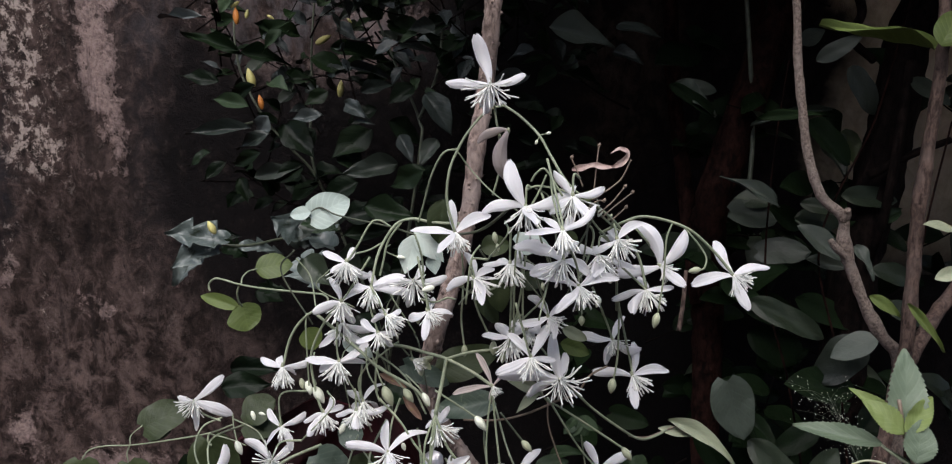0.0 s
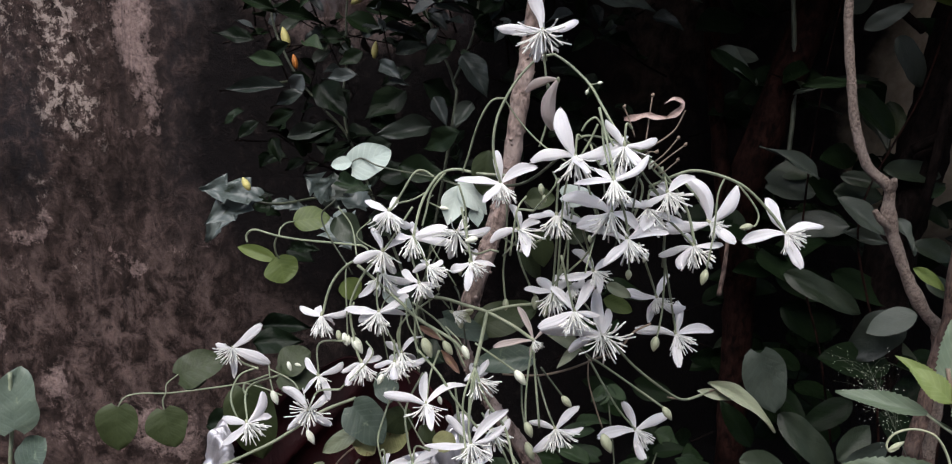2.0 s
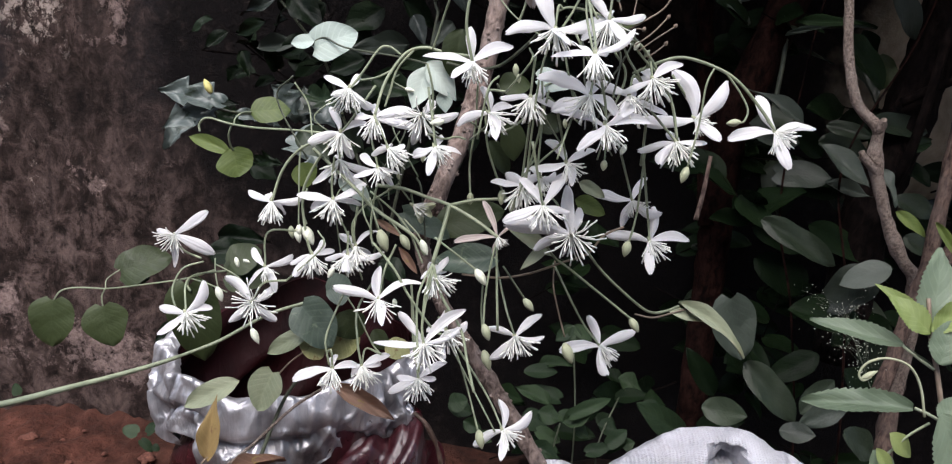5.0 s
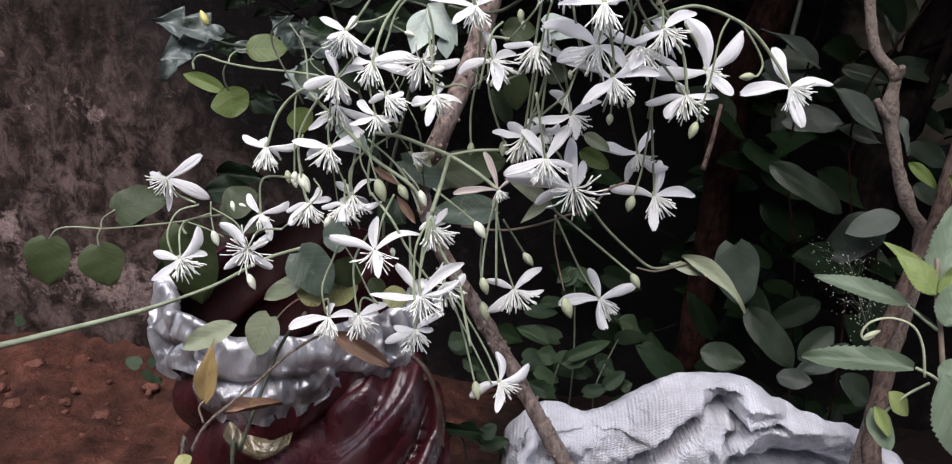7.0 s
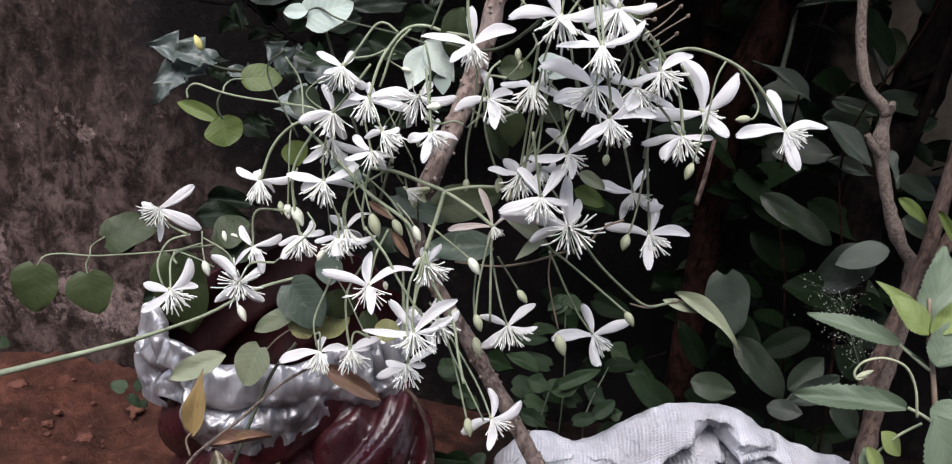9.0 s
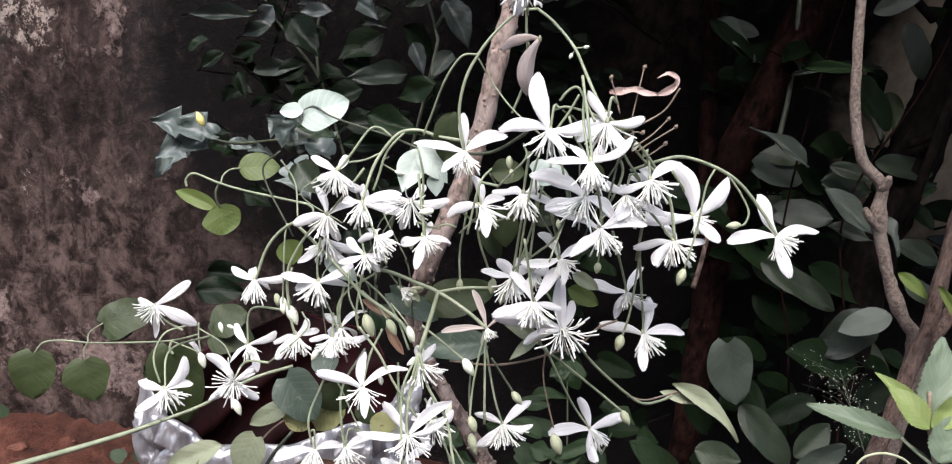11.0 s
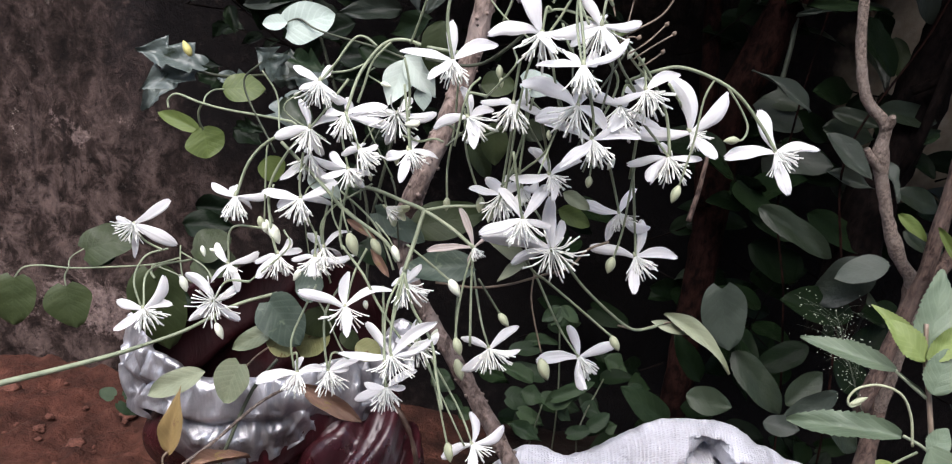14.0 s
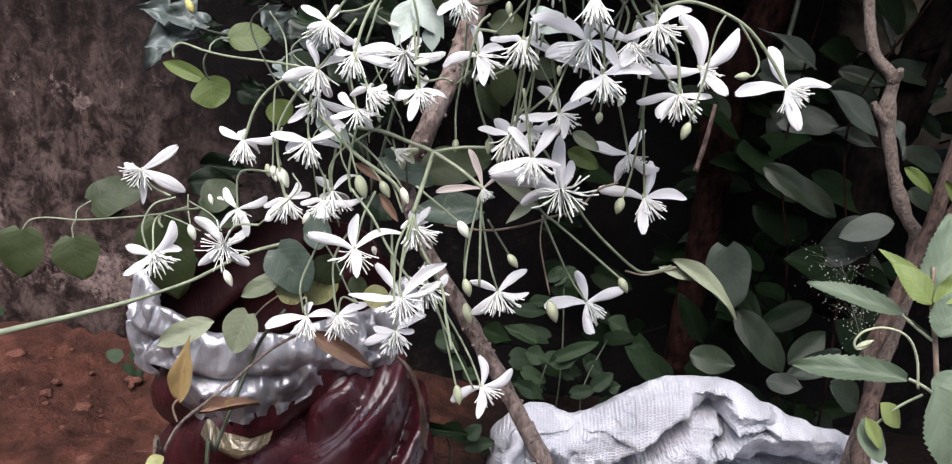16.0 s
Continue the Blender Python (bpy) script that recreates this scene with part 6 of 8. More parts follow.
stem(vine, [(-0.1653, 0.4429, 0.5706), (-0.1718, 0.4667, 0.5828), (-0.1623, 0.5077, 0.5742)], 0.00055, 0.0007)
stem(vine, [(-0.0134, 0.42, 0.584), (-0.0144, 0.4213, 0.595), (-0.0114, 0.4178, 0.5955)], 0.00055, 0.0007)
stem(vine, [(-0.0788, 0.4412, 0.544), (-0.0802, 0.4445, 0.5538), (-0.0826, 0.4449, 0.553)], 0.00055, 0.0007)
stem(vine, [(-0.0616, 0.442, 0.5468), (-0.0604, 0.447, 0.5561), (-0.0515, 0.4493, 0.5522)], 0.00055, 0.0007)
stem(vine, [(0.0473, 0.4168, 0.6455), (0.0377, 0.4272, 0.6607), (0.0249, 0.4309, 0.6631)], 0.00055, 0.0007)
stem(vine, [(0.0288, 0.4231, 0.6728), (0.0258, 0.4237, 0.6818), (0.0216, 0.4192, 0.6788)], 0.00055, 0.0007)
stem(vine, [(-0.038, 0.4453, 0.6464), (-0.039, 0.4455, 0.6535), (-0.0301, 0.4419, 0.6523)], 0.00055, 0.0007)


# ---- dry leaves and the dry stalk before the bags ----
dry_stalk = thing("dry_stalk", (-0.1686, 0.4565, 0.4164), "thin brown dying stalk with shrivelled leaves", "plant stalk")
stem(dry_stalk, [(-0.1761, 0.4612, -0.02), (-0.1726, 0.4512, 0.4028), (-0.1695, 0.4593, 0.4232), (-0.1604, 0.4668, 0.4425), (-0.1361, 0.4755, 0.4655), (-0.112, 0.485, 0.4903), (-0.0888, 0.482, 0.5108)], 0.0013, 0.0010, mat='bark_grey')
stem(dry_stalk, [(-0.1513, 0.4861, -0.02), (-0.1484, 0.4761, 0.3855), (-0.1453, 0.4854, 0.409), (-0.1357, 0.4996, 0.4449), (-0.124, 0.5138, 0.481), (-0.1102, 0.5219, 0.502)], 0.0016, 0.0012, mat='stem_dark')
leaf(dry_stalk, (-0.1634, 0.4712, 0.4537), (-0.0019, 0.0158, 0.0400), (-0.02, -0.79, 0.61), 0.0138, 'point', 'dead_yellow', 47, label='yellowed brown-edged withered leaf')
leaf(dry_stalk, (-0.1125, 0.4726, 0.4593), (-0.0377, -0.0036, -0.0109), (-0.01, -0.44, 0.9), 0.0078, 'crinkle', 'dead', 48)
leaf(dry_stalk, (-0.0832, 0.4645, 0.5214), (0.0415, -0.0069, -0.0154), (-0.02, -0.79, 0.61), 0.0118, 'crinkle', 'dead', 49)
leaf(dry_stalk, (-0.1644, 0.4395, 0.4278), (-0.0061, 0.0026, 0.0062), (-0.02, -0.79, 0.61), 0.0112, 'round', 'yellow', 50)
stem(dry_stalk, [(-0.1635, 0.4667, 0.4421), (-0.1674, 0.4702, 0.4507), (-0.1639, 0.4725, 0.4566)], 0.0008, mat='tan_stem')


# ---- the warty branch and the stems ----
branch = thing("warty_branch", (0.0806, 0.4886, 0.4277), "bare pinkish grey branch with warty bark, leaning under the vine", "branch")
warty_stem(branch, [(0.0157, 0.5968, 0.9343), (0.0124, 0.5719, 0.8653), (0.0068, 0.5739, 0.8027), (0.0001, 0.5582, 0.7619), (-0.0047, 0.5478, 0.7211), (-0.0156, 0.5307, 0.6752), (-0.03, 0.5139, 0.631), (-0.0398, 0.5517, 0.5932)], 0.0060, 0.0066, 190)
warty_stem(branch, [(-0.0398, 0.5517, 0.5932), (-0.0314, 0.5474, 0.5696), (-0.0157, 0.5417, 0.5425), (0.0042, 0.5322, 0.5197), (0.0207, 0.5277, 0.4959), (0.0358, 0.5205, 0.4785), (0.0616, 0.5062, 0.444), (0.0803, 0.4958, 0.4188), (0.112, 0.4841, 0.3642), (0.1176, 0.4841, -0.02)], 0.0052, 0.0062, 110)
grey_sapling = thing("grey_sapling", (0.4569, 0.6805, 0.3333), "slender grey sapling stem with a knobbly kink", "sapling")
brown_sapling = thing("brown_sapling", (0.3909, 0.6315, 0.3423), "straight brown sapling stem with a few bright green leaves", "sapling")
dark_tree = thing("tree_trunk", (0.3595, 0.984, 0.2795), "dark reddish-brown leaning tree trunk in deep shade", "tree trunk")
stem(grey_sapling, [(0.2932, 0.7673, 0.9669), (0.2975, 0.7539, 0.8798), (0.3018, 0.7449, 0.8136), (0.3097, 0.7296, 0.7415), (0.3222, 0.7214, 0.7026), (0.3426, 0.7169, 0.6815), (0.3461, 0.7168, 0.6571), (0.3628, 0.7121, 0.611), (0.3855, 0.7085, 0.57), (0.4056, 0.7084, 0.5455), (0.4095, 0.7022, 0.492), (0.4177, 0.7122, -0.02)], 0.0036, 0.0064, mat='bark_grey', name='trunk', lumps=0.25, sides=10, knobs=((0.55, 0.45), (0.7, 0.2), (0.82, 0.15)))
stem(grey_sapling, [(0.3426, 0.7164, 0.6793), (0.3442, 0.7127, 0.6858), (0.343, 0.7086, 0.6906)], 0.0052, 0.0028, mat='bark_grey', name='branch_stub', lumps=0.3)
stem(grey_sapling, [(0.3507, 0.7138, 0.6432), (0.3369, 0.7107, 0.6527), (0.3304, 0.7106, 0.6614)], 0.004, 0.0028, mat='bark_grey', name='branch_stub', lumps=0.3)
stem(brown_sapling, [(0.41, 0.7203, 0.9381), (0.4074, 0.7027, 0.8554), (0.408, 0.7008, 0.7982), (0.4003, 0.694, 0.7181), (0.3994, 0.6924, 0.6627), (0.3978, 0.6847, 0.5784), (0.3948, 0.686, 0.5362), (0.3772, 0.6739, 0.431)], 0.0048, 0.0072, mat='bark_brown', name='trunk', lumps=0.25, sides=10, knobs=((0.45, 0.25),))
stem(brown_sapling, [(0.3948, 0.686, 0.5362), (0.4465, 0.7264, 0.5823), (0.4946, 0.7556, 0.6234), (0.5446, 0.7892, 0.6853)], 0.0075, 0.006, mat='bark_brown', name='branch', lumps=0.25, sides=9)
stem(brown_sapling, [(0.4262, 0.7439, 0.5442), (0.4221, 0.727, 0.4884), (0.4108, 0.7054, 0.4202), (0.405, 0.6835, 0.3518), (0.4064, 0.6572, 0.2725), (0.4145, 0.6672, -0.02)], 0.0076, 0.0094, mat='bark_brown', name='trunk', lumps=0.3, sides=10)
leaf(brown_sapling, (0.3887, 0.678, 0.8353), (-0.1199, -0.0391, 0.0085), (0, -0.48, 0.88), 0.0149, 'lance', 'lime', 51)
leaf(brown_sapling, (0.3928, 0.6783, 0.8368), (0.0179, 0.0069, 0.0326), (0, -0.87, 0.5), 0.0256, 'oval', 'lime', 52)
leaf(brown_sapling, (0.3525, 0.6728, 0.6186), (0.0315, -0.0037, -0.0176), (0, -0.87, 0.5), 0.0131, 'lance', 'lime', 53)
leaf(brown_sapling, (0.3812, 0.6618, 0.6147), (0.0375, -0.0089, -0.042), (0, -0.87, 0.5), 0.0097, 'lance', 'lime', 54)
leaf(brown_sapling, (0.3946, 0.6763, 0.6828), (0.0375, -0.0006, -0.0026), (0, -0.57, 0.82), 0.0118, 'lance', 'pale', 55)
leaf(brown_sapling, (0.3995, 0.6566, 0.6383), (0.0264, 0.0022, 0.0103), (0, -0.87, 0.5), 0.0127, 'lance', 'pale', 56)
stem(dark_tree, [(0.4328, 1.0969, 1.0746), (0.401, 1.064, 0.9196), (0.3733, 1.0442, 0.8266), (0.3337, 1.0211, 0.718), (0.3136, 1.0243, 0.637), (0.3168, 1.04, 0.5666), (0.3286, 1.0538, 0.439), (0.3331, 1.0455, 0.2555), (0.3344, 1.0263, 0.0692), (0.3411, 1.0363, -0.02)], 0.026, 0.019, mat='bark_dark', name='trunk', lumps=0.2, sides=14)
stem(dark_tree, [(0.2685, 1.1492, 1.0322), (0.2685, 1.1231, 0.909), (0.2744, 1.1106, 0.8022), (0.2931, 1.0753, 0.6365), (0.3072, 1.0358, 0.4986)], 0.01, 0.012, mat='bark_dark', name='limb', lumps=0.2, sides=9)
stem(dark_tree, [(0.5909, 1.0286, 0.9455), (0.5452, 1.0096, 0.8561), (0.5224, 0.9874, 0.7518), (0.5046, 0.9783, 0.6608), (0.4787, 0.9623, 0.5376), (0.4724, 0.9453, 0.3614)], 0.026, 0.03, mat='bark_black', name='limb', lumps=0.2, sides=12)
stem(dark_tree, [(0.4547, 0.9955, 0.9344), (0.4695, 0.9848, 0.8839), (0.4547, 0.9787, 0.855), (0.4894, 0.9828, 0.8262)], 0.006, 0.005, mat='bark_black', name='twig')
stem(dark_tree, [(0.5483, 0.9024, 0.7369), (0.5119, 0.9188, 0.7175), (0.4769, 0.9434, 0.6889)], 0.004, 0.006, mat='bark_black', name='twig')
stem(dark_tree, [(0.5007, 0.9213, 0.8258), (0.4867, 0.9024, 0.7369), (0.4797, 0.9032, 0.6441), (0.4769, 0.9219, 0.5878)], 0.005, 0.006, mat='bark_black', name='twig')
stem(dark_tree, [(0.345, 1.0447, 0.9252), (0.3543, 1.0076, 0.7504), (0.3481, 0.9865, 0.6516)], 0.003, 0.003, mat='stem_dark', name='twig')
stem(branch, [(0.1613, 0.5808, 0.6665), (0.159, 0.5755, 0.6414), (0.1557, 0.5711, 0.6209)], 0.0014, 0.0019, mat='bark_brown', name='twig')
# crown pieces above the view, added for the shade they cast
tree_crown(dark_tree, 21, 5200, (-0.16, 1.75), (0.67, 1.21), (1.03, 1.65), 0.08)
tree_crown(dark_tree, 22, 1300, (0.40, 1.55), (0.43, 0.74), (1.05, 1.5), 0.08)


# ---- the serrated-leaved plant ----
serrated_plant = thing("serrated_plant", (0.2995, 0.3915, 0.438), "upright plant with fresh green serrated leaves", "plant")
stem(serrated_plant, [(0.2995, 0.4269, -0.02), (0.2936, 0.4169, 0.5012), (0.2894, 0.4214, 0.5122), (0.2794, 0.4357, 0.5475), (0.2739, 0.447, 0.5756), (0.2696, 0.4546, 0.5943), (0.268, 0.4622, 0.6133)], 0.0018, 0.0013, mat='tan_stem')
leaf(serrated_plant, (0.2691, 0.4539, 0.5926), (0.01, 0.0201, 0.0508), (-0.02, -0.85, 0.52), 0.0246, 'serrate', 'serrate', 57)
leaf(serrated_plant, (0.2678, 0.4518, 0.5954), (-0.0204, 0.008, 0.0191), (-0.02, -0.85, 0.52), 0.0156, 'serrate', 'fresh', 58)
leaf(serrated_plant, (0.2705, 0.4604, 0.5953), (-0.0265, 0.0098, 0.0232), (-0.02, -0.79, 0.61), 0.0104, 'serrate', 'fresh', 59)
leaf(serrated_plant, (0.2682, 0.4501, 0.5964), (0.0209, 0.0082, 0.0216), (-0.02, -0.79, 0.61), 0.0135, 'serrate', 'fresh', 60)
leaf(serrated_plant, (0.2701, 0.4388, 0.5817), (0.0075, 0.0096, 0.0244), (-0.02, -0.79, 0.61), 0.0200, 'serrate', 'serrate', 61)
leaf(serrated_plant, (0.2752, 0.4514, 0.5732), (-0.0179, 0.0049, 0.0114), (-0.02, -0.79, 0.61), 0.0010, 'lance', 'serrate', 62)
stem(serrated_plant, [(0.2726, 0.4467, 0.5748), (0.2658, 0.4537, 0.5785), (0.2591, 0.461, 0.5828)], 0.001)
leaf(serrated_plant, (0.2595, 0.4608, 0.5833), (-0.0479, 0.0234, 0.0016), (-0.01, -0.65, 0.76), 0.0140, 'serrate', 'serrate', 63)
stem(serrated_plant, [(0.2777, 0.4356, 0.5473), (0.2736, 0.441, 0.5485), (0.2671, 0.4464, 0.5494)], 0.0010)
leaf(serrated_plant, (0.2662, 0.4462, 0.5493), (-0.056, 0.0224, -0.0111), (-0.01, -0.59, 0.81), 0.0178, 'serrate', 'serrate', 64)
leaf(serrated_plant, (0.2714, 0.4269, 0.5522), (0.0099, 0.0053, 0.0137), (-0.02, -0.79, 0.61), 0.0134, 'serrate', 'serrate', 65)
leaf(serrated_plant, (0.2679, 0.4238, 0.5577), (0.0222, -0.0166, -0.0405), (-0.02, -0.81, 0.59), 0.0297, 'serrate', 'serrate', 66)
stem(serrated_plant, [(0.274, 0.4398, 0.544), (0.264, 0.4411, 0.5333), (0.2543, 0.441, 0.5193)], 0.0008)
leaf(serrated_plant, (0.2534, 0.4414, 0.5337), (0.0157, -0.005, -0.0118), (-0.02, -0.79, 0.61), 0.0119, 'oval', 'fresh', 67)
leaf(serrated_plant, (0.2468, 0.4421, 0.5217), (0.013, -0.0091, -0.0222), (-0.02, -0.79, 0.61), 0.0156, 'oval', 'serrate', 68)
leaf(serrated_plant, (0.2458, 0.4382, 0.5252), (0.011, -0.0065, -0.0157), (-0.02, -0.79, 0.61), 0.0084, 'oval', 'fresh', 69)
stem(serrated_plant, [(0.2678, 0.4366, 0.5492), (0.2638, 0.4411, 0.5658), (0.256, 0.4436, 0.577), (0.2436, 0.4451, 0.5802), (0.2326, 0.445, 0.5768), (0.2281, 0.4436, 0.5703), (0.23, 0.442, 0.5664), (0.2352, 0.4428, 0.5686)], 0.0008, 0.0006, mat='bud', name='tendril')
bud(serrated_plant, (0.2292, 0.4424, 0.5672), (0.0096, 0.0018, 0.005), fat=0.6)


# ---- the shrubs against the wall ----
shrub = thing("broadleaf_shrub", (0.4092, 0.8018, 0.2301), "dense shrub with broad dull green leaves in shade", "shrub")
leaf(shrub, (0.2937, 0.8266, 0.7648), (0.0946, 0.011, 0.0165), (0.2, -0.73, 0.65), 0.0128, 'lance', 'deep', 71)
leaf(shrub, (0.2312, 0.9463, 0.7991), (0.0638, 0.0067, -0.0376), (-0.02, -0.95, 0.32), 0.0189, 'oval', 'deep', 72)
leaf(shrub, (0.3946, 0.937, 0.7553), (0.0596, 0.016, -0.0527), (-0.17, -0.71, 0.68), 0.0410, 'oval', 'deep', 73)
leaf(shrub, (0.2985, 0.9852, 0.7894), (-0.0532, 0.0005, 0.0111), (0.04, -0.82, 0.58), 0.0226, 'oval', 'shade_grey', 74)
leaf(shrub, (0.3923, 0.9213, 0.8258), (0.038, -0.0243, 0.0263), (0.22, -0.87, 0.45), 0.0206, 'oval', 'shade_grey', 75)
leaf(shrub, (0.4547, 0.971, 0.8189), (0.0452, 0.0038, -0.0588), (-0.16, -0.74, 0.65), 0.0372, 'oval', 'shade_grey', 76)
leaf(shrub, (0.3837, 0.9566, 0.8472), (0.0357, 0.0103, 0.0145), (0.21, -0.93, 0.29), 0.0218, 'lance', 'shade_grey', 77)
leaf(shrub, (0.5007, 0.917, 0.8053), (0.0369, -0.0235, -0.0265), (0.16, -0.69, 0.7), 0.0346, 'oval', 'shade_grey', 78)
leaf(shrub, (0.363, 0.9221, 0.654), (-0.0603, 0.0068, 0.0444), (0.02, -0.71, 0.7), 0.0186, 'point', 'pale_shade', 79)
leaf(shrub, (0.3774, 0.9668, 0.6597), (-0.0532, 0.0052, -0.0059), (0.24, -0.84, 0.49), 0.0281, 'oval', 'shade', 80)
leaf(shrub, (0.3164, 0.9597, 0.641), (0.0596, 0.0035, -0.0135), (0.18, -0.7, 0.69), 0.0421, 'heart', 'shade_grey', 81)
leaf(shrub, (0.3554, 0.9627, 0.5899), (0.0653, -0.0073, 0.0026), (-0.17, -0.82, 0.54), 0.0370, 'heart', 'shade_grey', 82)
leaf(shrub, (0.3976, 0.944, 0.6552), (0.0477, -0.0174, -0.0072), (-0.11, -0.89, 0.45), 0.0203, 'oval', 'shade', 83)
leaf(shrub, (0.3978, 0.9571, 0.6328), (0.0668, 0.0047, -0.0001), (0.11, -0.9, 0.42), 0.0322, 'oval', 'shade', 84)
leaf(shrub, (0.3667, 0.8749, 0.6411), (0.0505, -0.0203, -0.0378), (0.17, -0.83, 0.53), 0.0267, 'oval', 'pale_shade', 85)
leaf(shrub, (0.3914, 0.9009, 0.5951), (0.0536, -0.0047, -0.0115), (-0.01, -0.84, 0.54), 0.0187, 'point', 'shade_grey', 86)
leaf(shrub, (0.4487, 0.9477, 0.6648), (0.0746, 0.0059, -0.0089), (0.27, -0.86, 0.43), 0.0289, 'oval', 'shade', 87)
leaf(shrub, (0.4213, 0.8477, 0.624), (0.0126, -0.0307, -0.0288), (0.17, -0.74, 0.65), 0.0160, 'point', 'pale_shade', 88)
leaf(shrub, (0.4496, 1.0262, 0.7348), (0.024, -0.0415, -0.0583), (-0.06, -0.75, 0.66), 0.0329, 'point', 'shade', 89)
leaf(shrub, (0.4677, 1.0587, 0.7655), (0.0212, -0.012, -0.0428), (-0.25, -0.88, 0.41), 0.0237, 'point', 'deep', 90)
leaf(shrub, (0.4811, 1.0277, 0.7383), (0.0132, -0.0286, -0.0417), (-0.13, -0.71, 0.69), 0.0287, 'oval', 'heart', 91)
leaf(shrub, (0.3196, 0.9154, 0.7535), (0.1073, 0.0203, 0.0246), (0.2, -0.71, 0.68), 0.0115, 'lance', 'shade_grey', 92)
leaf(shrub, (0.3181, 0.8745, 0.5527), (0.0849, -0.0207, -0.0401), (0.02, -0.84, 0.55), 0.0329, 'oval', 'shade', 93)
leaf(shrub, (0.4014, 0.9427, 0.5341), (0.0818, -0.0007, -0.0355), (0.14, -0.88, 0.46), 0.0360, 'oval', 'deep', 94)
leaf(shrub, (0.4506, 0.8322, 0.5219), (-0.0501, 0.0052, -0.0199), (-0.21, -0.72, 0.66), 0.0295, 'oval', 'pale_shade', 95)
leaf(shrub, (0.449, 0.8678, 0.5028), (-0.0484, 0.0007, -0.0497), (-0.09, -0.89, 0.46), 0.0473, 'heart', 'shade_grey', 96)
leaf(shrub, (0.4486, 0.8675, 0.4472), (-0.0827, 0.0025, -0.0019), (-0.07, -0.72, 0.69), 0.0446, 'oval', 'deep', 97)
leaf(shrub, (0.2817, 0.8253, 0.4752), (0.0164, -0.0073, -0.0696), (-0.09, -0.79, 0.6), 0.0498, 'heart', 'pale_shade', 98)
leaf(shrub, (0.3115, 0.9, 0.3192), (-0.0388, 0.005, 0.0572), (-0.22, -0.85, 0.48), 0.0266, 'oval', 'deep', 99)
leaf(shrub, (0.2691, 0.8134, 0.3468), (0.0476, -0.0134, 0.0017), (0.15, -0.93, 0.33), 0.0313, 'oval', 'shade', 100)
leaf(shrub, (0.317, 0.8374, 0.395), (0.0564, -0.0314, -0.0545), (0.2, -0.93, 0.3), 0.0370, 'oval', 'shade', 101)
leaf(shrub, (0.4121, 0.87, 0.3983), (-0.0569, -0.01, -0.0361), (-0.13, -0.82, 0.56), 0.0309, 'oval', 'deep', 102)
leaf(shrub, (0.3952, 0.847, 0.3325), (0.0427, 0.019, 0.0356), (-0.02, -0.9, 0.43), 0.0319, 'oval', 'shade', 103)
leaf(shrub, (0.4235, 0.8, 0.3806), (-0.0539, -0.01, -0.0367), (0.24, -0.87, 0.43), 0.0272, 'oval', 'pale_shade', 104)
leaf(shrub, (0.3525, 0.7962, 0.3358), (0.0321, -0.0181, 0.0045), (0.18, -0.79, 0.58), 0.0235, 'oval', 'shade_grey', 105)
leaf(shrub, (0.2796, 0.875, 0.2695), (-0.0697, -0.013, 0.0481), (0.1, -0.9, 0.4), 0.0337, 'oval', 'weed', 106)
leaf(shrub, (0.3571, 0.9752, 0.4776), (0.0666, -0.0092, -0.0418), (-0.18, -0.74, 0.65), 0.0484, 'oval', 'deep', 107)
leaf(shrub, (0.4642, 0.8873, 0.5859), (0.0542, -0.0059, -0.0094), (0.19, -0.86, 0.47), 0.0264, 'oval', 'shade', 108)
leaf(shrub, (0.484, 0.8831, 0.5447), (0.0436, -0.0157, -0.0199), (0.26, -0.79, 0.56), 0.0293, 'oval', 'shade', 109)
leaf(shrub, (0.3191, 0.9798, 0.5497), (0.0327, 0.0071, -0.0223), (-0.02, -0.71, 0.7), 0.0223, 'oval', 'deep', 110)
leaf(shrub, (0.4781, 0.8962, 0.3753), (0.0455, 0.0145, 0.0409), (-0.01, -0.76, 0.65), 0.0390, 'oval', 'deep', 111)
leaf(shrub, (0.5025, 0.8849, 0.3438), (-0.0465, 0.0009, 0.0277), (-0.18, -0.81, 0.55), 0.0388, 'oval', 'deep', 112)
leaf(shrub, (0.4969, 0.9745, 0.6206), (0.0456, -0.0154, -0.0288), (0.21, -0.69, 0.69), 0.0314, 'oval', 'deep', 113)
leaf(shrub, (0.4788, 0.9061, 0.6376), (0.0336, 0.0129, 0.0202), (-0.08, -0.8, 0.59), 0.0159, 'point', 'weed', 114)
leaf(shrub, (0.2847, 1.068, 0.7351), (0.0263, -0.0163, 0.0029), (0.16, -0.84, 0.52), 0.0224, 'oval', 'deep', 115)
leaf(shrub, (0.4581, 0.86, 0.3049), (0.054, 0.0051, -0.0299), (0.15, -0.82, 0.54), 0.0360, 'oval', 'shade', 116)
leaf(shrub, (0.4608, 0.9414, 0.4418), (0.0459, 0.0019, -0.0277), (0.08, -0.76, 0.64), 0.0371, 'oval', 'deep', 117)
leaf(shrub, (0.4244, 0.9829, 0.4686), (-0.0234, 0.0007, -0.0283), (0.11, -0.83, 0.55), 0.0383, 'oval', 'deep', 118)
stem(shrub, [(0.4241, 0.8866, -0.02), (0.4158, 0.8766, 0.2304), (0.3929, 0.9177, 0.4241), (0.364, 0.9431, 0.5432), (0.3625, 0.9517, 0.6802), (0.3809, 0.9725, 0.8261), (0.4104, 0.9971, 0.9416)], 0.0016, 0.0011, mat='bark_dark', name='stem')
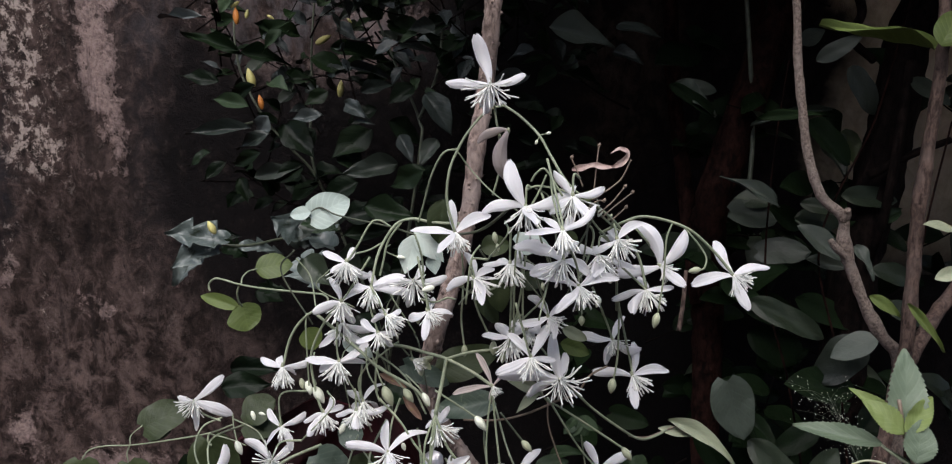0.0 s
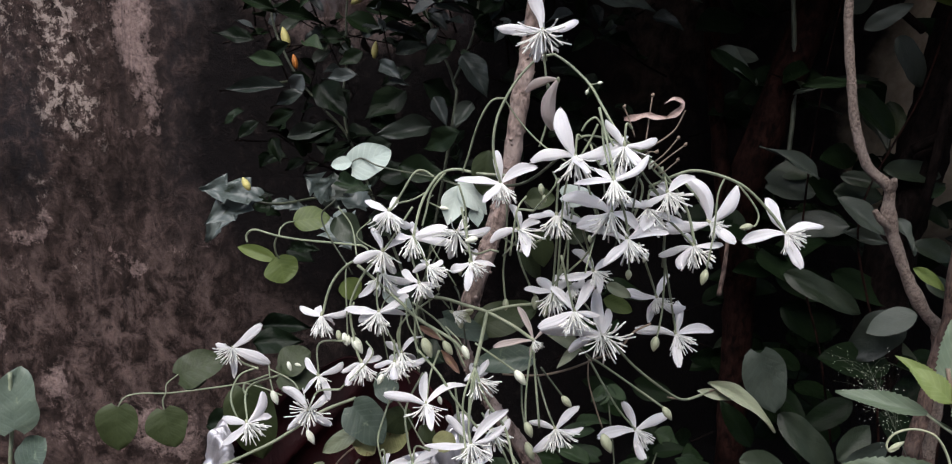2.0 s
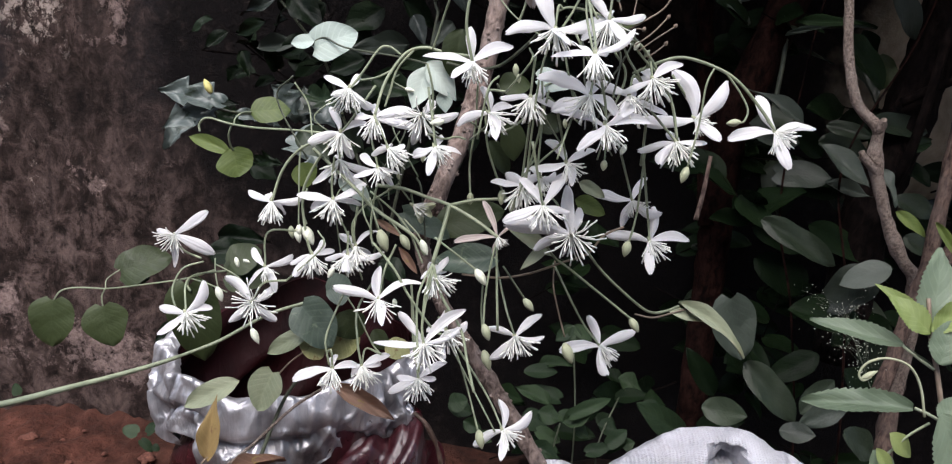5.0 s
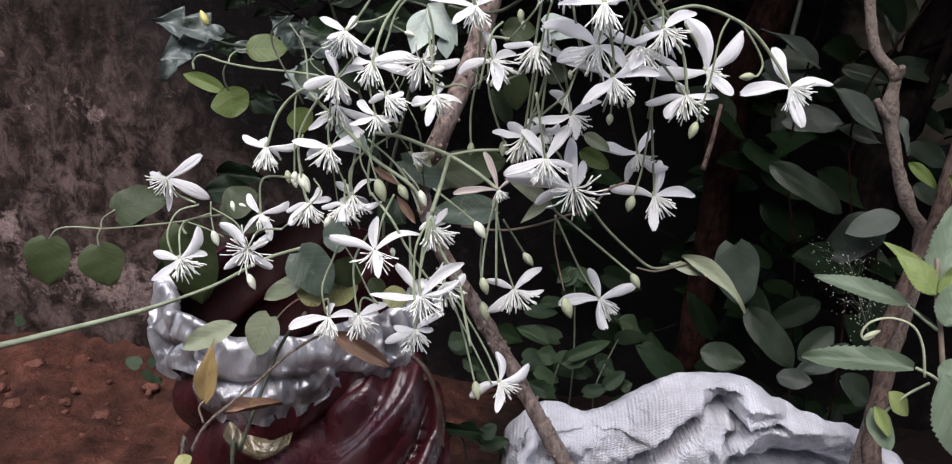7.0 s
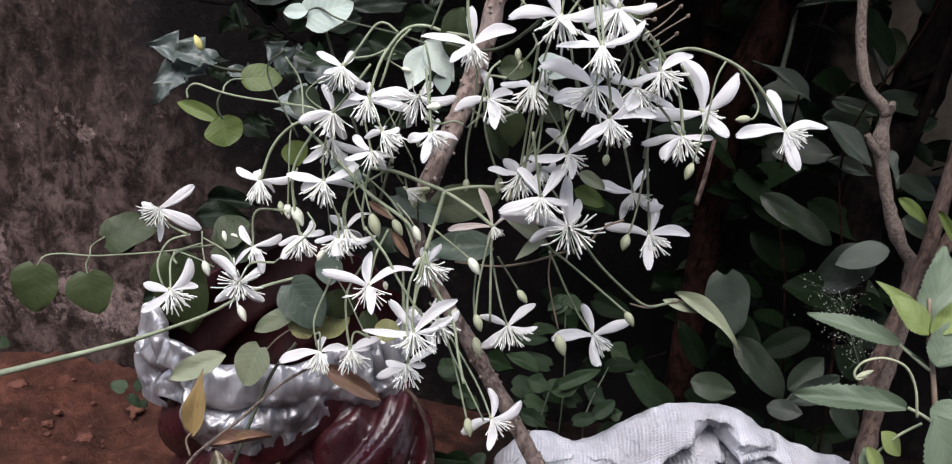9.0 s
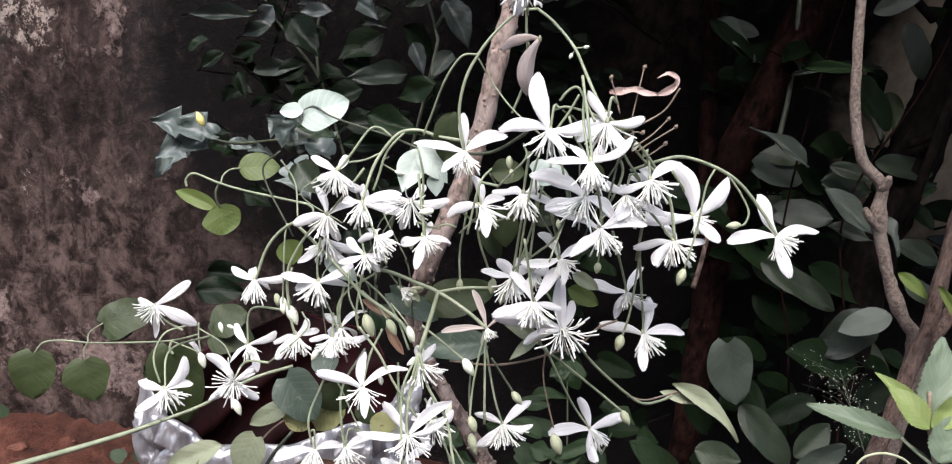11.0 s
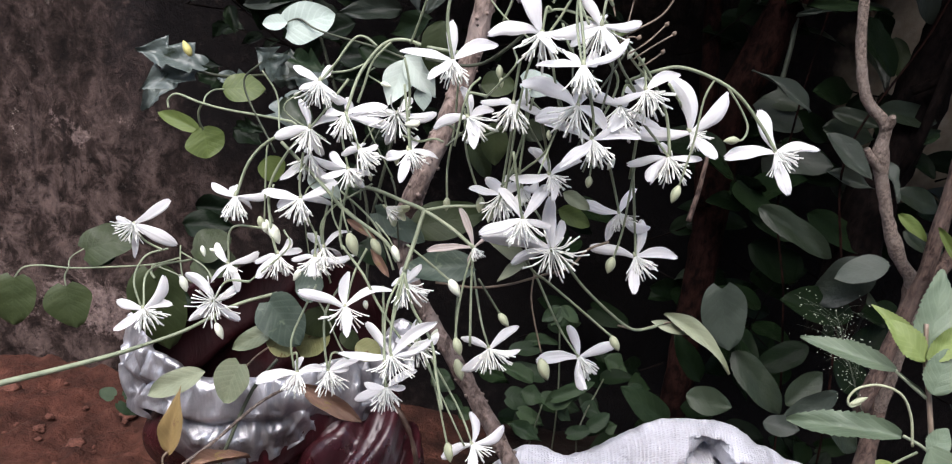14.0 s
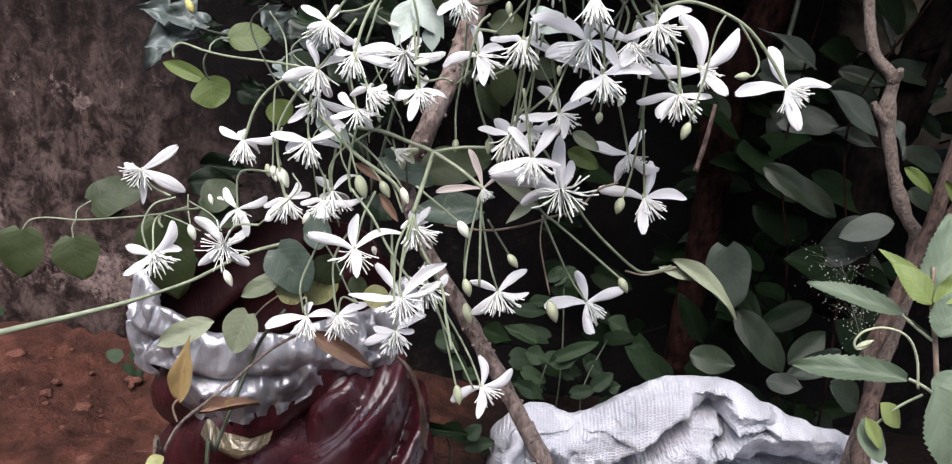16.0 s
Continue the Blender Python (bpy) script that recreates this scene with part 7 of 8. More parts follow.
stem(shrub, [(0.4638, 0.8597, -0.02), (0.4547, 0.8497, 0.2485), (0.4307, 0.8769, 0.4725), (0.4046, 0.8972, 0.6161), (0.469, 0.9269, 0.756), (0.5007, 0.9359, 0.8942)], 0.0016, 0.0011, mat='bark_dark', name='stem')
stem(shrub, [(0.5075, 0.8329, -0.02), (0.4976, 0.8229, 0.2665), (0.4896, 0.8298, 0.4912), (0.5033, 0.8582, 0.625), (0.5361, 0.8866, 0.7588)], 0.0016, 0.0011, mat='bark_dark', name='stem')
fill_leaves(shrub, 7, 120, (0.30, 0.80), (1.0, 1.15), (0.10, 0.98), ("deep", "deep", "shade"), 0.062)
# dark leaves put before the lower trunk and wall so that both stay black
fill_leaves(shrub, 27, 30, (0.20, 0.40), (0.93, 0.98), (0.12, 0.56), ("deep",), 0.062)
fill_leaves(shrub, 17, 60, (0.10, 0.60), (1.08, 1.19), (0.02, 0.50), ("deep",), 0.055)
left_shrub = thing("flowering_shrub", (-0.1492, 1.0124, 0.1913), "dark shrub with yellow buds, orange fruit and leaves with a grey sheen", "shrub")
leaf(left_shrub, (-0.2731, 0.9555, 0.746), (-0.077, -0.0143, -0.004), (0.19, -0.86, 0.48), 0.0194, 'point', 'grey_sheen', 119)
leaf(left_shrub, (-0.2525, 0.9584, 0.7597), (-0.0187, 0.0067, -0.0234), (0.31, -0.86, 0.4), 0.0222, 'point', 'grey_sheen', 120)
leaf(left_shrub, (-0.2495, 0.9541, 0.7395), (-0.0448, 0.0047, -0.0212), (-0.32, -0.81, 0.49), 0.0177, 'point', 'grey_sheen', 121)
leaf(left_shrub, (-0.2827, 0.9811, 0.7702), (-0.0507, 0.0058, 0.0139), (0.13, -0.91, 0.4), 0.0199, 'point', 'weed', 122)
leaf(left_shrub, (-0.3279, 1.0179, 0.7991), (-0.0551, -0.0003, 0.0091), (0.1, -0.8, 0.59), 0.0198, 'point', 'dim', 123)
leaf(left_shrub, (-0.3023, 1.0261, 0.8378), (-0.0837, 0.0233, 0.0235), (0.11, -0.89, 0.44), 0.0200, 'point', 'deep', 124)
leaf(left_shrub, (-0.3442, 1.035, 0.8796), (-0.0703, 0.0151, 0.0024), (-0.1, -0.8, 0.59), 0.0103, 'point', 'grey_sheen', 125)
leaf(left_shrub, (-0.3023, 1.0256, 0.8355), (0.0628, 0.0196, -0.0067), (0.12, -0.79, 0.6), 0.0227, 'point', 'deep', 126)
leaf(left_shrub, (-0.244, 1.0205, 0.8112), (0.0266, 0.025, -0.0198), (0.01, -0.78, 0.63), 0.0228, 'point', 'deep', 127)
leaf(left_shrub, (-0.2114, 1.0245, 0.8302), (0.051, -0.0019, -0.0175), (0.25, -0.9, 0.36), 0.0265, 'point', 'deep', 128)
leaf(left_shrub, (-0.1857, 1.0273, 0.8431), (0.0725, 0.0238, -0.0142), (0.14, -0.86, 0.48), 0.0268, 'point', 'deep', 129)
leaf(left_shrub, (-0.1657, 1.0429, 0.8204), (0.0565, 0.0103, -0.0149), (-0.22, -0.8, 0.55), 0.0155, 'point', 'grey_sheen', 130)
leaf(left_shrub, (-0.1476, 1.0153, 0.7869), (0.0418, 0.02, 0.0134), (0.11, -0.85, 0.52), 0.0207, 'point', 'grey_sheen', 131)
leaf(left_shrub, (-0.0587, 0.9133, 0.7882), (0.033, -0.0139, -0.0427), (0.19, -0.83, 0.53), 0.0313, 'point', 'grey_sheen', 132)
leaf(left_shrub, (-0.1853, 0.9587, 0.7611), (-0.0463, 0.0069, -0.0071), (-0.3, -0.79, 0.54), 0.0163, 'point', 'grey_sheen', 133)
leaf(left_shrub, (-0.2455, 1.0067, 0.7466), (0.0423, -0.03, -0.0432), (0.11, -0.87, 0.47), 0.0366, 'point', 'dim', 134)
leaf(left_shrub, (-0.1337, 1.0055, 0.7405), (-0.0489, -0.0251, -0.0368), (0.09, -0.83, 0.55), 0.0367, 'point', 'dim', 135)
leaf(left_shrub, (-0.1484, 0.9576, 0.7561), (0.0258, -0.0283, -0.001), (-0.19, -0.86, 0.48), 0.0096, 'point', 'grey_sheen', 136)
leaf(left_shrub, (-0.1595, 0.9618, 0.7756), (0.0332, -0.0304, -0.0142), (-0.14, -0.92, 0.35), 0.0196, 'point', 'grey_sheen', 137)
leaf(left_shrub, (-0.0952, 0.9464, 0.7034), (-0.0697, -0.0223, -0.0132), (-0.33, -0.87, 0.36), 0.0295, 'point', 'shade_grey', 138)
leaf(left_shrub, (-0.2844, 0.9927, 0.6805), (0.0642, 0.0005, 0.0124), (0.08, -0.89, 0.45), 0.0205, 'point', 'shade_grey', 139)
leaf(left_shrub, (-0.2222, 1.0402, 0.904), (0.0488, 0.0043, -0.0057), (0.29, -0.88, 0.38), 0.0171, 'point', 'grey_sheen', 140)
leaf(left_shrub, (-0.1791, 1.0537, 0.8715), (0.0299, -0.0345, -0.0181), (-0.16, -0.88, 0.46), 0.0206, 'point', 'grey_sheen', 141)
leaf(left_shrub, (-0.1026, 1.0289, 0.8507), (0.0431, -0.0078, -0.0107), (0.25, -0.91, 0.34), 0.0163, 'point', 'grey_sheen', 142)
leaf(left_shrub, (-0.095, 0.9739, 0.7363), (0.0187, -0.0147, -0.033), (0.09, -0.95, 0.31), 0.0191, 'point', 'grey_sheen', 143)
leaf(left_shrub, (-0.1119, 1.0334, 0.872), (0.0482, -0.027, -0.0102), (-0.11, -0.85, 0.51), 0.0261, 'point', 'deep', 144)
leaf(left_shrub, (-0.073, 1.0302, 0.8568), (0.0387, 0.0001, -0.0227), (0.2, -0.76, 0.61), 0.0265, 'point', 'deep', 145)
leaf(left_shrub, (-0.0653, 1.0326, 0.8682), (0.0405, -0.0026, 0.0111), (0.09, -0.8, 0.59), 0.0224, 'point', 'deep', 146)
leaf(left_shrub, (-0.1197, 1.035, 0.8796), (-0.0299, -0.0041, 0.0184), (0.07, -0.93, 0.36), 0.0224, 'point', 'deep', 147)
leaf(left_shrub, (-0.0487, 1.0016, 0.8189), (0.0304, 0.0007, -0.015), (0.29, -0.75, 0.6), 0.0259, 'point', 'deep', 148)
leaf(left_shrub, (-0.143, 1.0366, 0.8872), (0.0382, 0.0116, 0.0234), (0.28, -0.86, 0.43), 0.0199, 'point', 'deep', 149)
leaf(left_shrub, (-0.2806, 1.0508, 0.8576), (0.039, -0.026, 0.0215), (0.05, -0.94, 0.35), 0.0226, 'point', 'deep', 150)
leaf(left_shrub, (-0.3202, 1.0508, 0.8576), (-0.0341, 0.003, -0.0193), (0.1, -0.93, 0.36), 0.0175, 'point', 'deep', 151)
leaf(left_shrub, (-0.2647, 1.0541, 0.8731), (0.0344, 0.0209, -0.0146), (-0.05, -0.89, 0.45), 0.0205, 'point', 'deep', 152)
leaf(left_shrub, (-0.2211, 1.0541, 0.8731), (-0.0237, -0.0129, 0.0182), (0.33, -0.86, 0.4), 0.0153, 'point', 'grey_sheen', 153)
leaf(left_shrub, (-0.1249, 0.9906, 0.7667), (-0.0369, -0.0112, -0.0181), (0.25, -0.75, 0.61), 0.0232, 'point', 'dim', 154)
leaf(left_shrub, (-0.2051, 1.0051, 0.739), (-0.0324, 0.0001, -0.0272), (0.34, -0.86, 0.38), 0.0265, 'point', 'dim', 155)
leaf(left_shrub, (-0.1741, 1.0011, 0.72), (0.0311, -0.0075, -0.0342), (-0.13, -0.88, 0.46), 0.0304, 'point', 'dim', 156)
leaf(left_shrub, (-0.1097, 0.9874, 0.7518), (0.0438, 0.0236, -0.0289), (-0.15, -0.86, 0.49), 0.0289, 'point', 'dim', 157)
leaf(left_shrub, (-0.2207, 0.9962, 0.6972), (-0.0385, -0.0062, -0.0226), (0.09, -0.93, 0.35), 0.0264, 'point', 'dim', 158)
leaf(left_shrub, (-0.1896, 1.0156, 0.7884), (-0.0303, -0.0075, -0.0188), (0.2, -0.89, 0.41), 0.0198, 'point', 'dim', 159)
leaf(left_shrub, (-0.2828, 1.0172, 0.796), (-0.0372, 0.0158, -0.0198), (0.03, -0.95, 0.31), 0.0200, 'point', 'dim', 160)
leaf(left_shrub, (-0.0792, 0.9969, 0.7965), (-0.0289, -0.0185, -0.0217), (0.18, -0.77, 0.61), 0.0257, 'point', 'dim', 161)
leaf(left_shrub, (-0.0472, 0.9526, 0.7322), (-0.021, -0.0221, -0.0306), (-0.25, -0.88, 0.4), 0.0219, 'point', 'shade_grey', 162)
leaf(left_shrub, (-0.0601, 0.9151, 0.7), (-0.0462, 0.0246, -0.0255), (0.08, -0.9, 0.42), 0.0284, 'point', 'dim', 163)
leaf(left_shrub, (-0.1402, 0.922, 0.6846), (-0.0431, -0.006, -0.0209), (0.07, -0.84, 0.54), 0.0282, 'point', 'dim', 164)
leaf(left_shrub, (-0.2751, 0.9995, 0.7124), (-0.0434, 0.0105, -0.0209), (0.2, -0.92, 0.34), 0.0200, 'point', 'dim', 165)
leaf(left_shrub, (0.0912, 1.0016, 0.8668), (0.0808, -0.0162, -0.0188), (-0.11, -0.86, 0.5), 0.0379, 'point', 'pale_shade', 166)
leaf(left_shrub, (0.1741, 1.0016, 0.8668), (0.0536, -0.0134, -0.0042), (-0.03, -0.86, 0.51), 0.0165, 'point', 'pale_shade', 167)
leaf(left_shrub, (0.2407, 0.9667, 0.7987), (0.052, -0.0158, -0.0342), (0.06, -0.82, 0.57), 0.0275, 'point', 'pale_shade', 168)
leaf(left_shrub, (0.0668, 1.0197, 0.8074), (-0.0547, -0.0307, -0.0107), (-0.03, -0.91, 0.41), 0.0219, 'point', 'grey_sheen', 169)
leaf(left_shrub, (0.1212, 1.0205, 0.8112), (0.0508, 0.023, -0.0119), (0.03, -0.79, 0.61), 0.0160, 'point', 'deep', 170)
leaf(left_shrub, (0.1756, 1.0261, 0.8378), (0.0326, -0.0322, -0.0116), (-0.05, -0.81, 0.58), 0.0202, 'point', 'grey_sheen', 171)
leaf(left_shrub, (-0.0973, 0.8513, 0.6404), (-0.0549, 0.003, -0.0076), (0.09, -0.82, 0.56), 0.0231, 'point', 'dim', 172)
leaf(left_shrub, (-0.1413, 0.8344, 0.6575), (0.0464, 0.0017, 0.0131), (-0.07, -0.79, 0.61), 0.0281, 'point', 'dim', 173)
leaf(left_shrub, (-0.1187, 0.8175, 0.6739), (0.0585, -0.0097, -0.0145), (-0.19, -0.78, 0.59), 0.0273, 'point', 'dim', 174)
leaf(left_shrub, (-0.1876, 0.8255, 0.6155), (0.032, -0.018, -0.0257), (-0.27, -0.77, 0.57), 0.0314, 'point', 'shade', 175)
leaf(left_shrub, (-0.1566, 0.8554, 0.6116), (0.0279, 0.0167, -0.0185), (-0.05, -0.83, 0.56), 0.0380, 'point', 'shade', 176)
leaf(left_shrub, (-0.2772, 0.8381, 0.6334), (-0.0589, -0.0129, 0.0112), (0.28, -0.74, 0.61), 0.0371, 'lobed', 'ashen', 177)
leaf(left_shrub, (-0.2869, 0.8463, 0.6267), (-0.0435, -0.0288, -0.0201), (0.07, -0.84, 0.54), 0.0334, 'lobed', 'ashen', 178)
leaf(left_shrub, (-0.3033, 0.8526, 0.6132), (-0.0401, -0.0101, -0.0338), (-0.21, -0.86, 0.47), 0.0273, 'lobed', 'ashen', 179)
leaf(left_shrub, (-0.268, 0.8755, 0.6163), (0.0443, 0.0062, -0.0038), (-0.23, -0.74, 0.63), 0.0182, 'lobed', 'ashen', 180)
leaf(left_shrub, (-0.2075, 0.8807, 0.6274), (-0.024, -0.011, 0.0274), (0.21, -0.74, 0.64), 0.0374, 'lobed', 'ashen', 181)
leaf(left_shrub, (-0.2072, 0.8979, 0.6131), (-0.0052, 0.019, 0.0372), (0.21, -0.92, 0.33), 0.0388, 'lobed', 'shade_grey', 182)
leaf(left_shrub, (-0.1669, 0.8894, 0.6137), (-0.0446, 0.0313, 0.0147), (0.15, -0.71, 0.69), 0.0431, 'lobed', 'ashen', 183)
leaf(left_shrub, (-0.2013, 0.875, 0.603), (0.0245, -0.0318, -0.0201), (-0.14, -0.75, 0.65), 0.0455, 'lobed', 'ashen', 184)
leaf(left_shrub, (-0.2911, 0.8744, 0.6159), (0.0293, 0.0077, -0.0102), (0.16, -0.72, 0.68), 0.0239, 'lobed', 'dim', 185)
leaf(left_shrub, (-0.194, 0.8853, 0.6439), (0.0386, -0.0223, -0.0056), (0.32, -0.84, 0.44), 0.0249, 'lobed', 'weed', 186)
leaf(left_shrub, (-0.2458, 0.8648, 0.5691), (0.0306, -0.019, 0.0058), (-0.02, -0.81, 0.59), 0.0166, 'lobed', 'dim', 187)
leaf(left_shrub, (-0.3095, 0.8953, 0.6199), (0.0342, -0.0168, 0.0113), (-0.26, -0.78, 0.57), 0.0212, 'lobed', 'dim', 188)
leaf(left_shrub, (-0.279, 0.7324, 0.4275), (0.0351, 0, 0.0016), (-0.02, -0.82, 0.58), 0.0291, 'point', 'dim', 189)
leaf(left_shrub, (-0.3239, 0.7722, 0.3903), (0.0455, 0.0037, 0.0115), (-0.01, -0.73, 0.69), 0.0249, 'point', 'dim', 190)
leaf(left_shrub, (-0.254, 0.7308, 0.5055), (0.0499, 0.0015, 0.0062), (-0.02, -0.83, 0.56), 0.0280, 'point', 'dim', 191)
leaf(left_shrub, (-0.2553, 0.7658, 0.5123), (0.0531, -0.0017, -0.0016), (-0.02, -0.83, 0.55), 0.0233, 'point', 'dim', 192)
leaf(left_shrub, (-0.2756, 0.9407, 0.5445), (0.0364, -0.0041, -0.0086), (-0.01, -0.67, 0.74), 0.0280, 'point', 'dim', 193)
leaf(left_shrub, (-0.1188, 0.7362, 0.5794), (0.0257, -0.0114, -0.0274), (-0.01, -0.62, 0.78), 0.0272, 'point', 'dim', 194)
leaf(left_shrub, (-0.0832, 0.6731, 0.5311), (0.0274, -0.0049, -0.011), (-0.01, -0.59, 0.81), 0.0256, 'point', 'dim', 195)
stem(left_shrub, [(-0.1255, 0.9939, -0.02), (-0.1231, 0.9839, 0.1582), (-0.1208, 1.0184, 0.4165), (-0.1845, 1.0372, 0.6012), (-0.2154, 1.0427, 0.6751), (-0.2457, 1.0403, 0.7121), (-0.2777, 1.0383, 0.7507), (-0.3033, 1.0478, 0.7953), (-0.3153, 1.0554, 0.8313), (-0.3193, 1.0661, 0.8814), (-0.3153, 1.0844, 0.9675)], 0.0022, 0.0014, mat='stem_dark', name='stem')
stem(left_shrub, [(-0.2154, 1.0427, 0.6751), (-0.2236, 1.0528, 0.723), (-0.2195, 1.0647, 0.7789), (-0.2211, 1.0774, 0.8387), (-0.2154, 1.0986, 0.9385)], 0.0022, 0.0014, mat='stem_dark', name='stem')
stem(left_shrub, [(-0.1208, 1.0184, 0.4165), (-0.073, 0.9974, 0.7025), (-0.073, 1.008, 0.7527), (-0.0979, 1.0202, 0.8097), (-0.1197, 1.0315, 0.8629), (-0.1507, 1.0463, 0.9328)], 0.0022, 0.0014, mat='stem_dark', name='stem')
stem(left_shrub, [(-0.1845, 1.0372, 0.6012), (-0.2244, 0.928, 0.6167), (-0.2626, 0.8575, 0.6217), (-0.3069, 0.8492, 0.6305)], 0.0022, 0.0014, mat='stem_dark', name='stem')
stem(left_shrub, [(-0.073, 1.008, 0.7527), (-0.0497, 1.0205, 0.8112), (-0.042, 1.0334, 0.872)], 0.0022, 0.0014, mat='stem_dark', name='stem')
stem(left_shrub, [(-0.2777, 1.0383, 0.7507), (-0.2894, 0.9765, 0.7488), (-0.3351, 0.955, 0.7438)], 0.0022, 0.0014, mat='stem_dark', name='stem')
bud(left_shrub, (-0.3153, 1.0644, 0.8736), (-0.0022, 0.0047, 0.0220), 'orange', fat=0.75)
bud(left_shrub, (-0.3033, 1.0661, 0.8814), (0.0024, 0.0025, 0.0117), 'yellow_bud', fat=0.8)
bud(left_shrub, (-0.2817, 1.0411, 0.764), (-0.0042, 0.0040, 0.0190), 'orange', fat=0.75)
bud(left_shrub, (-0.2929, 1.0469, 0.7914), (-0.008, 0.0055, 0.0258), 'yellow_bud', fat=0.8)
bud(left_shrub, (-0.2113, 1.0591, 0.8485), (0.02, 0.0023, 0.011), 'yellow_bud', fat=0.8)
bud(left_shrub, (-0.181, 1.0546, 0.7793), (0.0016, 0.0047, 0.0221), 'yellow_bud', fat=0.8)
bud(left_shrub, (-0.2730, 0.8000, 0.6479), (-0.0077, 0.0020, 0.0133), 'yellow_bud', fat=0.95)
bud(left_shrub, (-0.1697, 1.0661, 0.8814), (0.0064, -0.0013, -0.0063), 'yellow_bud', fat=0.8)
bud(left_shrub, (-0.2753, 1.0669, 0.8853), (0.0096, -0.0012, -0.0055), 'yellow_bud', fat=0.8)
bud(left_shrub, (-0.2161, 0.8821, 0.6411), (-0.0035, 0.0017, 0.0082), 'yellow_bud', fat=0.8)
bud(left_shrub, (-0.3233, 1.0691, 0.8955), (0.0112, 0.0017, 0.0078), 'yellow_bud', fat=0.8)
fill_leaves(left_shrub, 9, 190, (-0.37, 0.16), (1.0, 1.17), (0.78, 1.02), ("deep", "deep", "weed", "shade", "grey_sheen"), 0.036, ("point",))
# small pale leaves added high up for glitter
fill_leaves(left_shrub, 29, 55, (-0.33, 0.05), (0.96, 1.02), (0.80, 1.0), ("grey_sheen", "grey_sheen", "ashen", "weed"), 0.027, ("point",))
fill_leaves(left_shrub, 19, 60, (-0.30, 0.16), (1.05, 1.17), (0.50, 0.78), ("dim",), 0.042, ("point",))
ground_plant = thing("ground_plant", (0.1185, 0.7323, 0.2579), "low leafy weeds behind the bags", "weeds")
leaf(ground_plant, (0.1201, 0.8284, 0.3031), (0.036, 0.006, 0.0169), (0.04, -0.78, 0.62), 0.0219, 'point', 'weed', 196)
leaf(ground_plant, (0.1254, 0.8239, 0.3146), (0.0472, 0.0085, 0.0237), (-0.25, -0.82, 0.52), 0.0162, 'heart', 'weed', 197)
leaf(ground_plant, (0.0471, 0.9176, 0.2866), (0.0384, -0.0045, -0.0095), (-0.05, -0.71, 0.71), 0.0221, 'point', 'deep', 198)
leaf(ground_plant, (0.0413, 0.9029, 0.2955), (0.0397, -0.0033, -0.0063), (0.21, -0.72, 0.66), 0.0255, 'point', 'deep', 199)
leaf(ground_plant, (0.1124, 0.9073, 0.2842), (-0.0459, 0.0065, 0.0141), (0.12, -0.57, 0.81), 0.0242, 'point', 'weed', 200)
leaf(ground_plant, (0.1296, 0.9402, 0.2729), (-0.0486, 0.0059, 0.0125), (0.04, -0.68, 0.73), 0.0245, 'heart', 'weed', 201)
leaf(ground_plant, (0.0931, 0.8516, 0.2765), (0.0307, -0.0046, -0.0099), (-0.07, -0.76, 0.64), 0.0182, 'heart', 'weed', 202)
leaf(ground_plant, (0.0851, 0.8336, 0.2694), (0.0381, -0.0065, -0.0143), (0.28, -0.72, 0.63), 0.0190, 'point', 'weed', 203)
leaf(ground_plant, (0.1372, 0.8405, 0.2898), (0.0169, -0.0036, -0.0083), (-0.14, -0.62, 0.77), 0.0155, 'point', 'weed', 204)
leaf(ground_plant, (0.1154, 0.8377, 0.3072), (0.0273, -0.0022, -0.0041), (-0.24, -0.62, 0.75), 0.0184, 'heart', 'weed', 205)
leaf(ground_plant, (0.1517, 0.8328, 0.2635), (0.0295, 0.0037, 0.0107), (-0.35, -0.71, 0.61), 0.0167, 'heart', 'weed', 206)
leaf(ground_plant, (0.1751, 0.8464, 0.2591), (0.0283, 0.0054, 0.0148), (-0.4, -0.81, 0.42), 0.0125, 'oval', 'deep', 207)
leaf(ground_plant, (0.197, 0.8532, 0.265), (0.0156, 0.0023, 0.0066), (0.24, -0.78, 0.58), 0.0175, 'point', 'weed', 208)
leaf(ground_plant, (0.1759, 0.8375, 0.2735), (0.0233, 0.0067, 0.0179), (0.25, -0.64, 0.73), 0.0186, 'heart', 'weed', 209)
leaf(ground_plant, (0.0982, 0.9548, 0.3133), (0.0468, 0.0021, 0.0076), (-0.21, -0.55, 0.81), 0.0188, 'point', 'weed', 210)
leaf(ground_plant, (0.0788, 0.9425, 0.3072), (0.0438, 0.0005, 0.0033), (0.26, -0.61, 0.74), 0.0199, 'oval', 'weed', 211)
leaf(ground_plant, (-0.0222, 0.6998, 0.2902), (0.0558, -0.0011, -0.0001), (-0.31, -0.74, 0.6), 0.0122, 'heart', 'deep', 212)
leaf(ground_plant, (-0.038, 0.7007, 0.2961), (0.0398, -0.0049, -0.0104), (0.19, -0.63, 0.75), 0.0119, 'oval', 'weed', 213)
leaf(ground_plant, (0.0336, 0.7096, 0.2779), (0.0125, 0.0047, 0.0124), (0.04, -0.63, 0.78), 0.0161, 'heart', 'weed', 214)
leaf(ground_plant, (0.0333, 0.7194, 0.259), (0.0293, 0.0027, 0.0081), (-0.17, -0.76, 0.62), 0.0160, 'heart', 'weed', 215)
leaf(ground_plant, (0.006, 0.8702, 0.2696), (0.025, -0.0037, -0.0081), (-0.14, -0.84, 0.53), 0.0190, 'point', 'weed', 216)
leaf(ground_plant, (0.024, 0.8805, 0.2472), (0.0204, -0.0029, -0.0064), (-0.25, -0.65, 0.72), 0.0171, 'point', 'weed', 217)
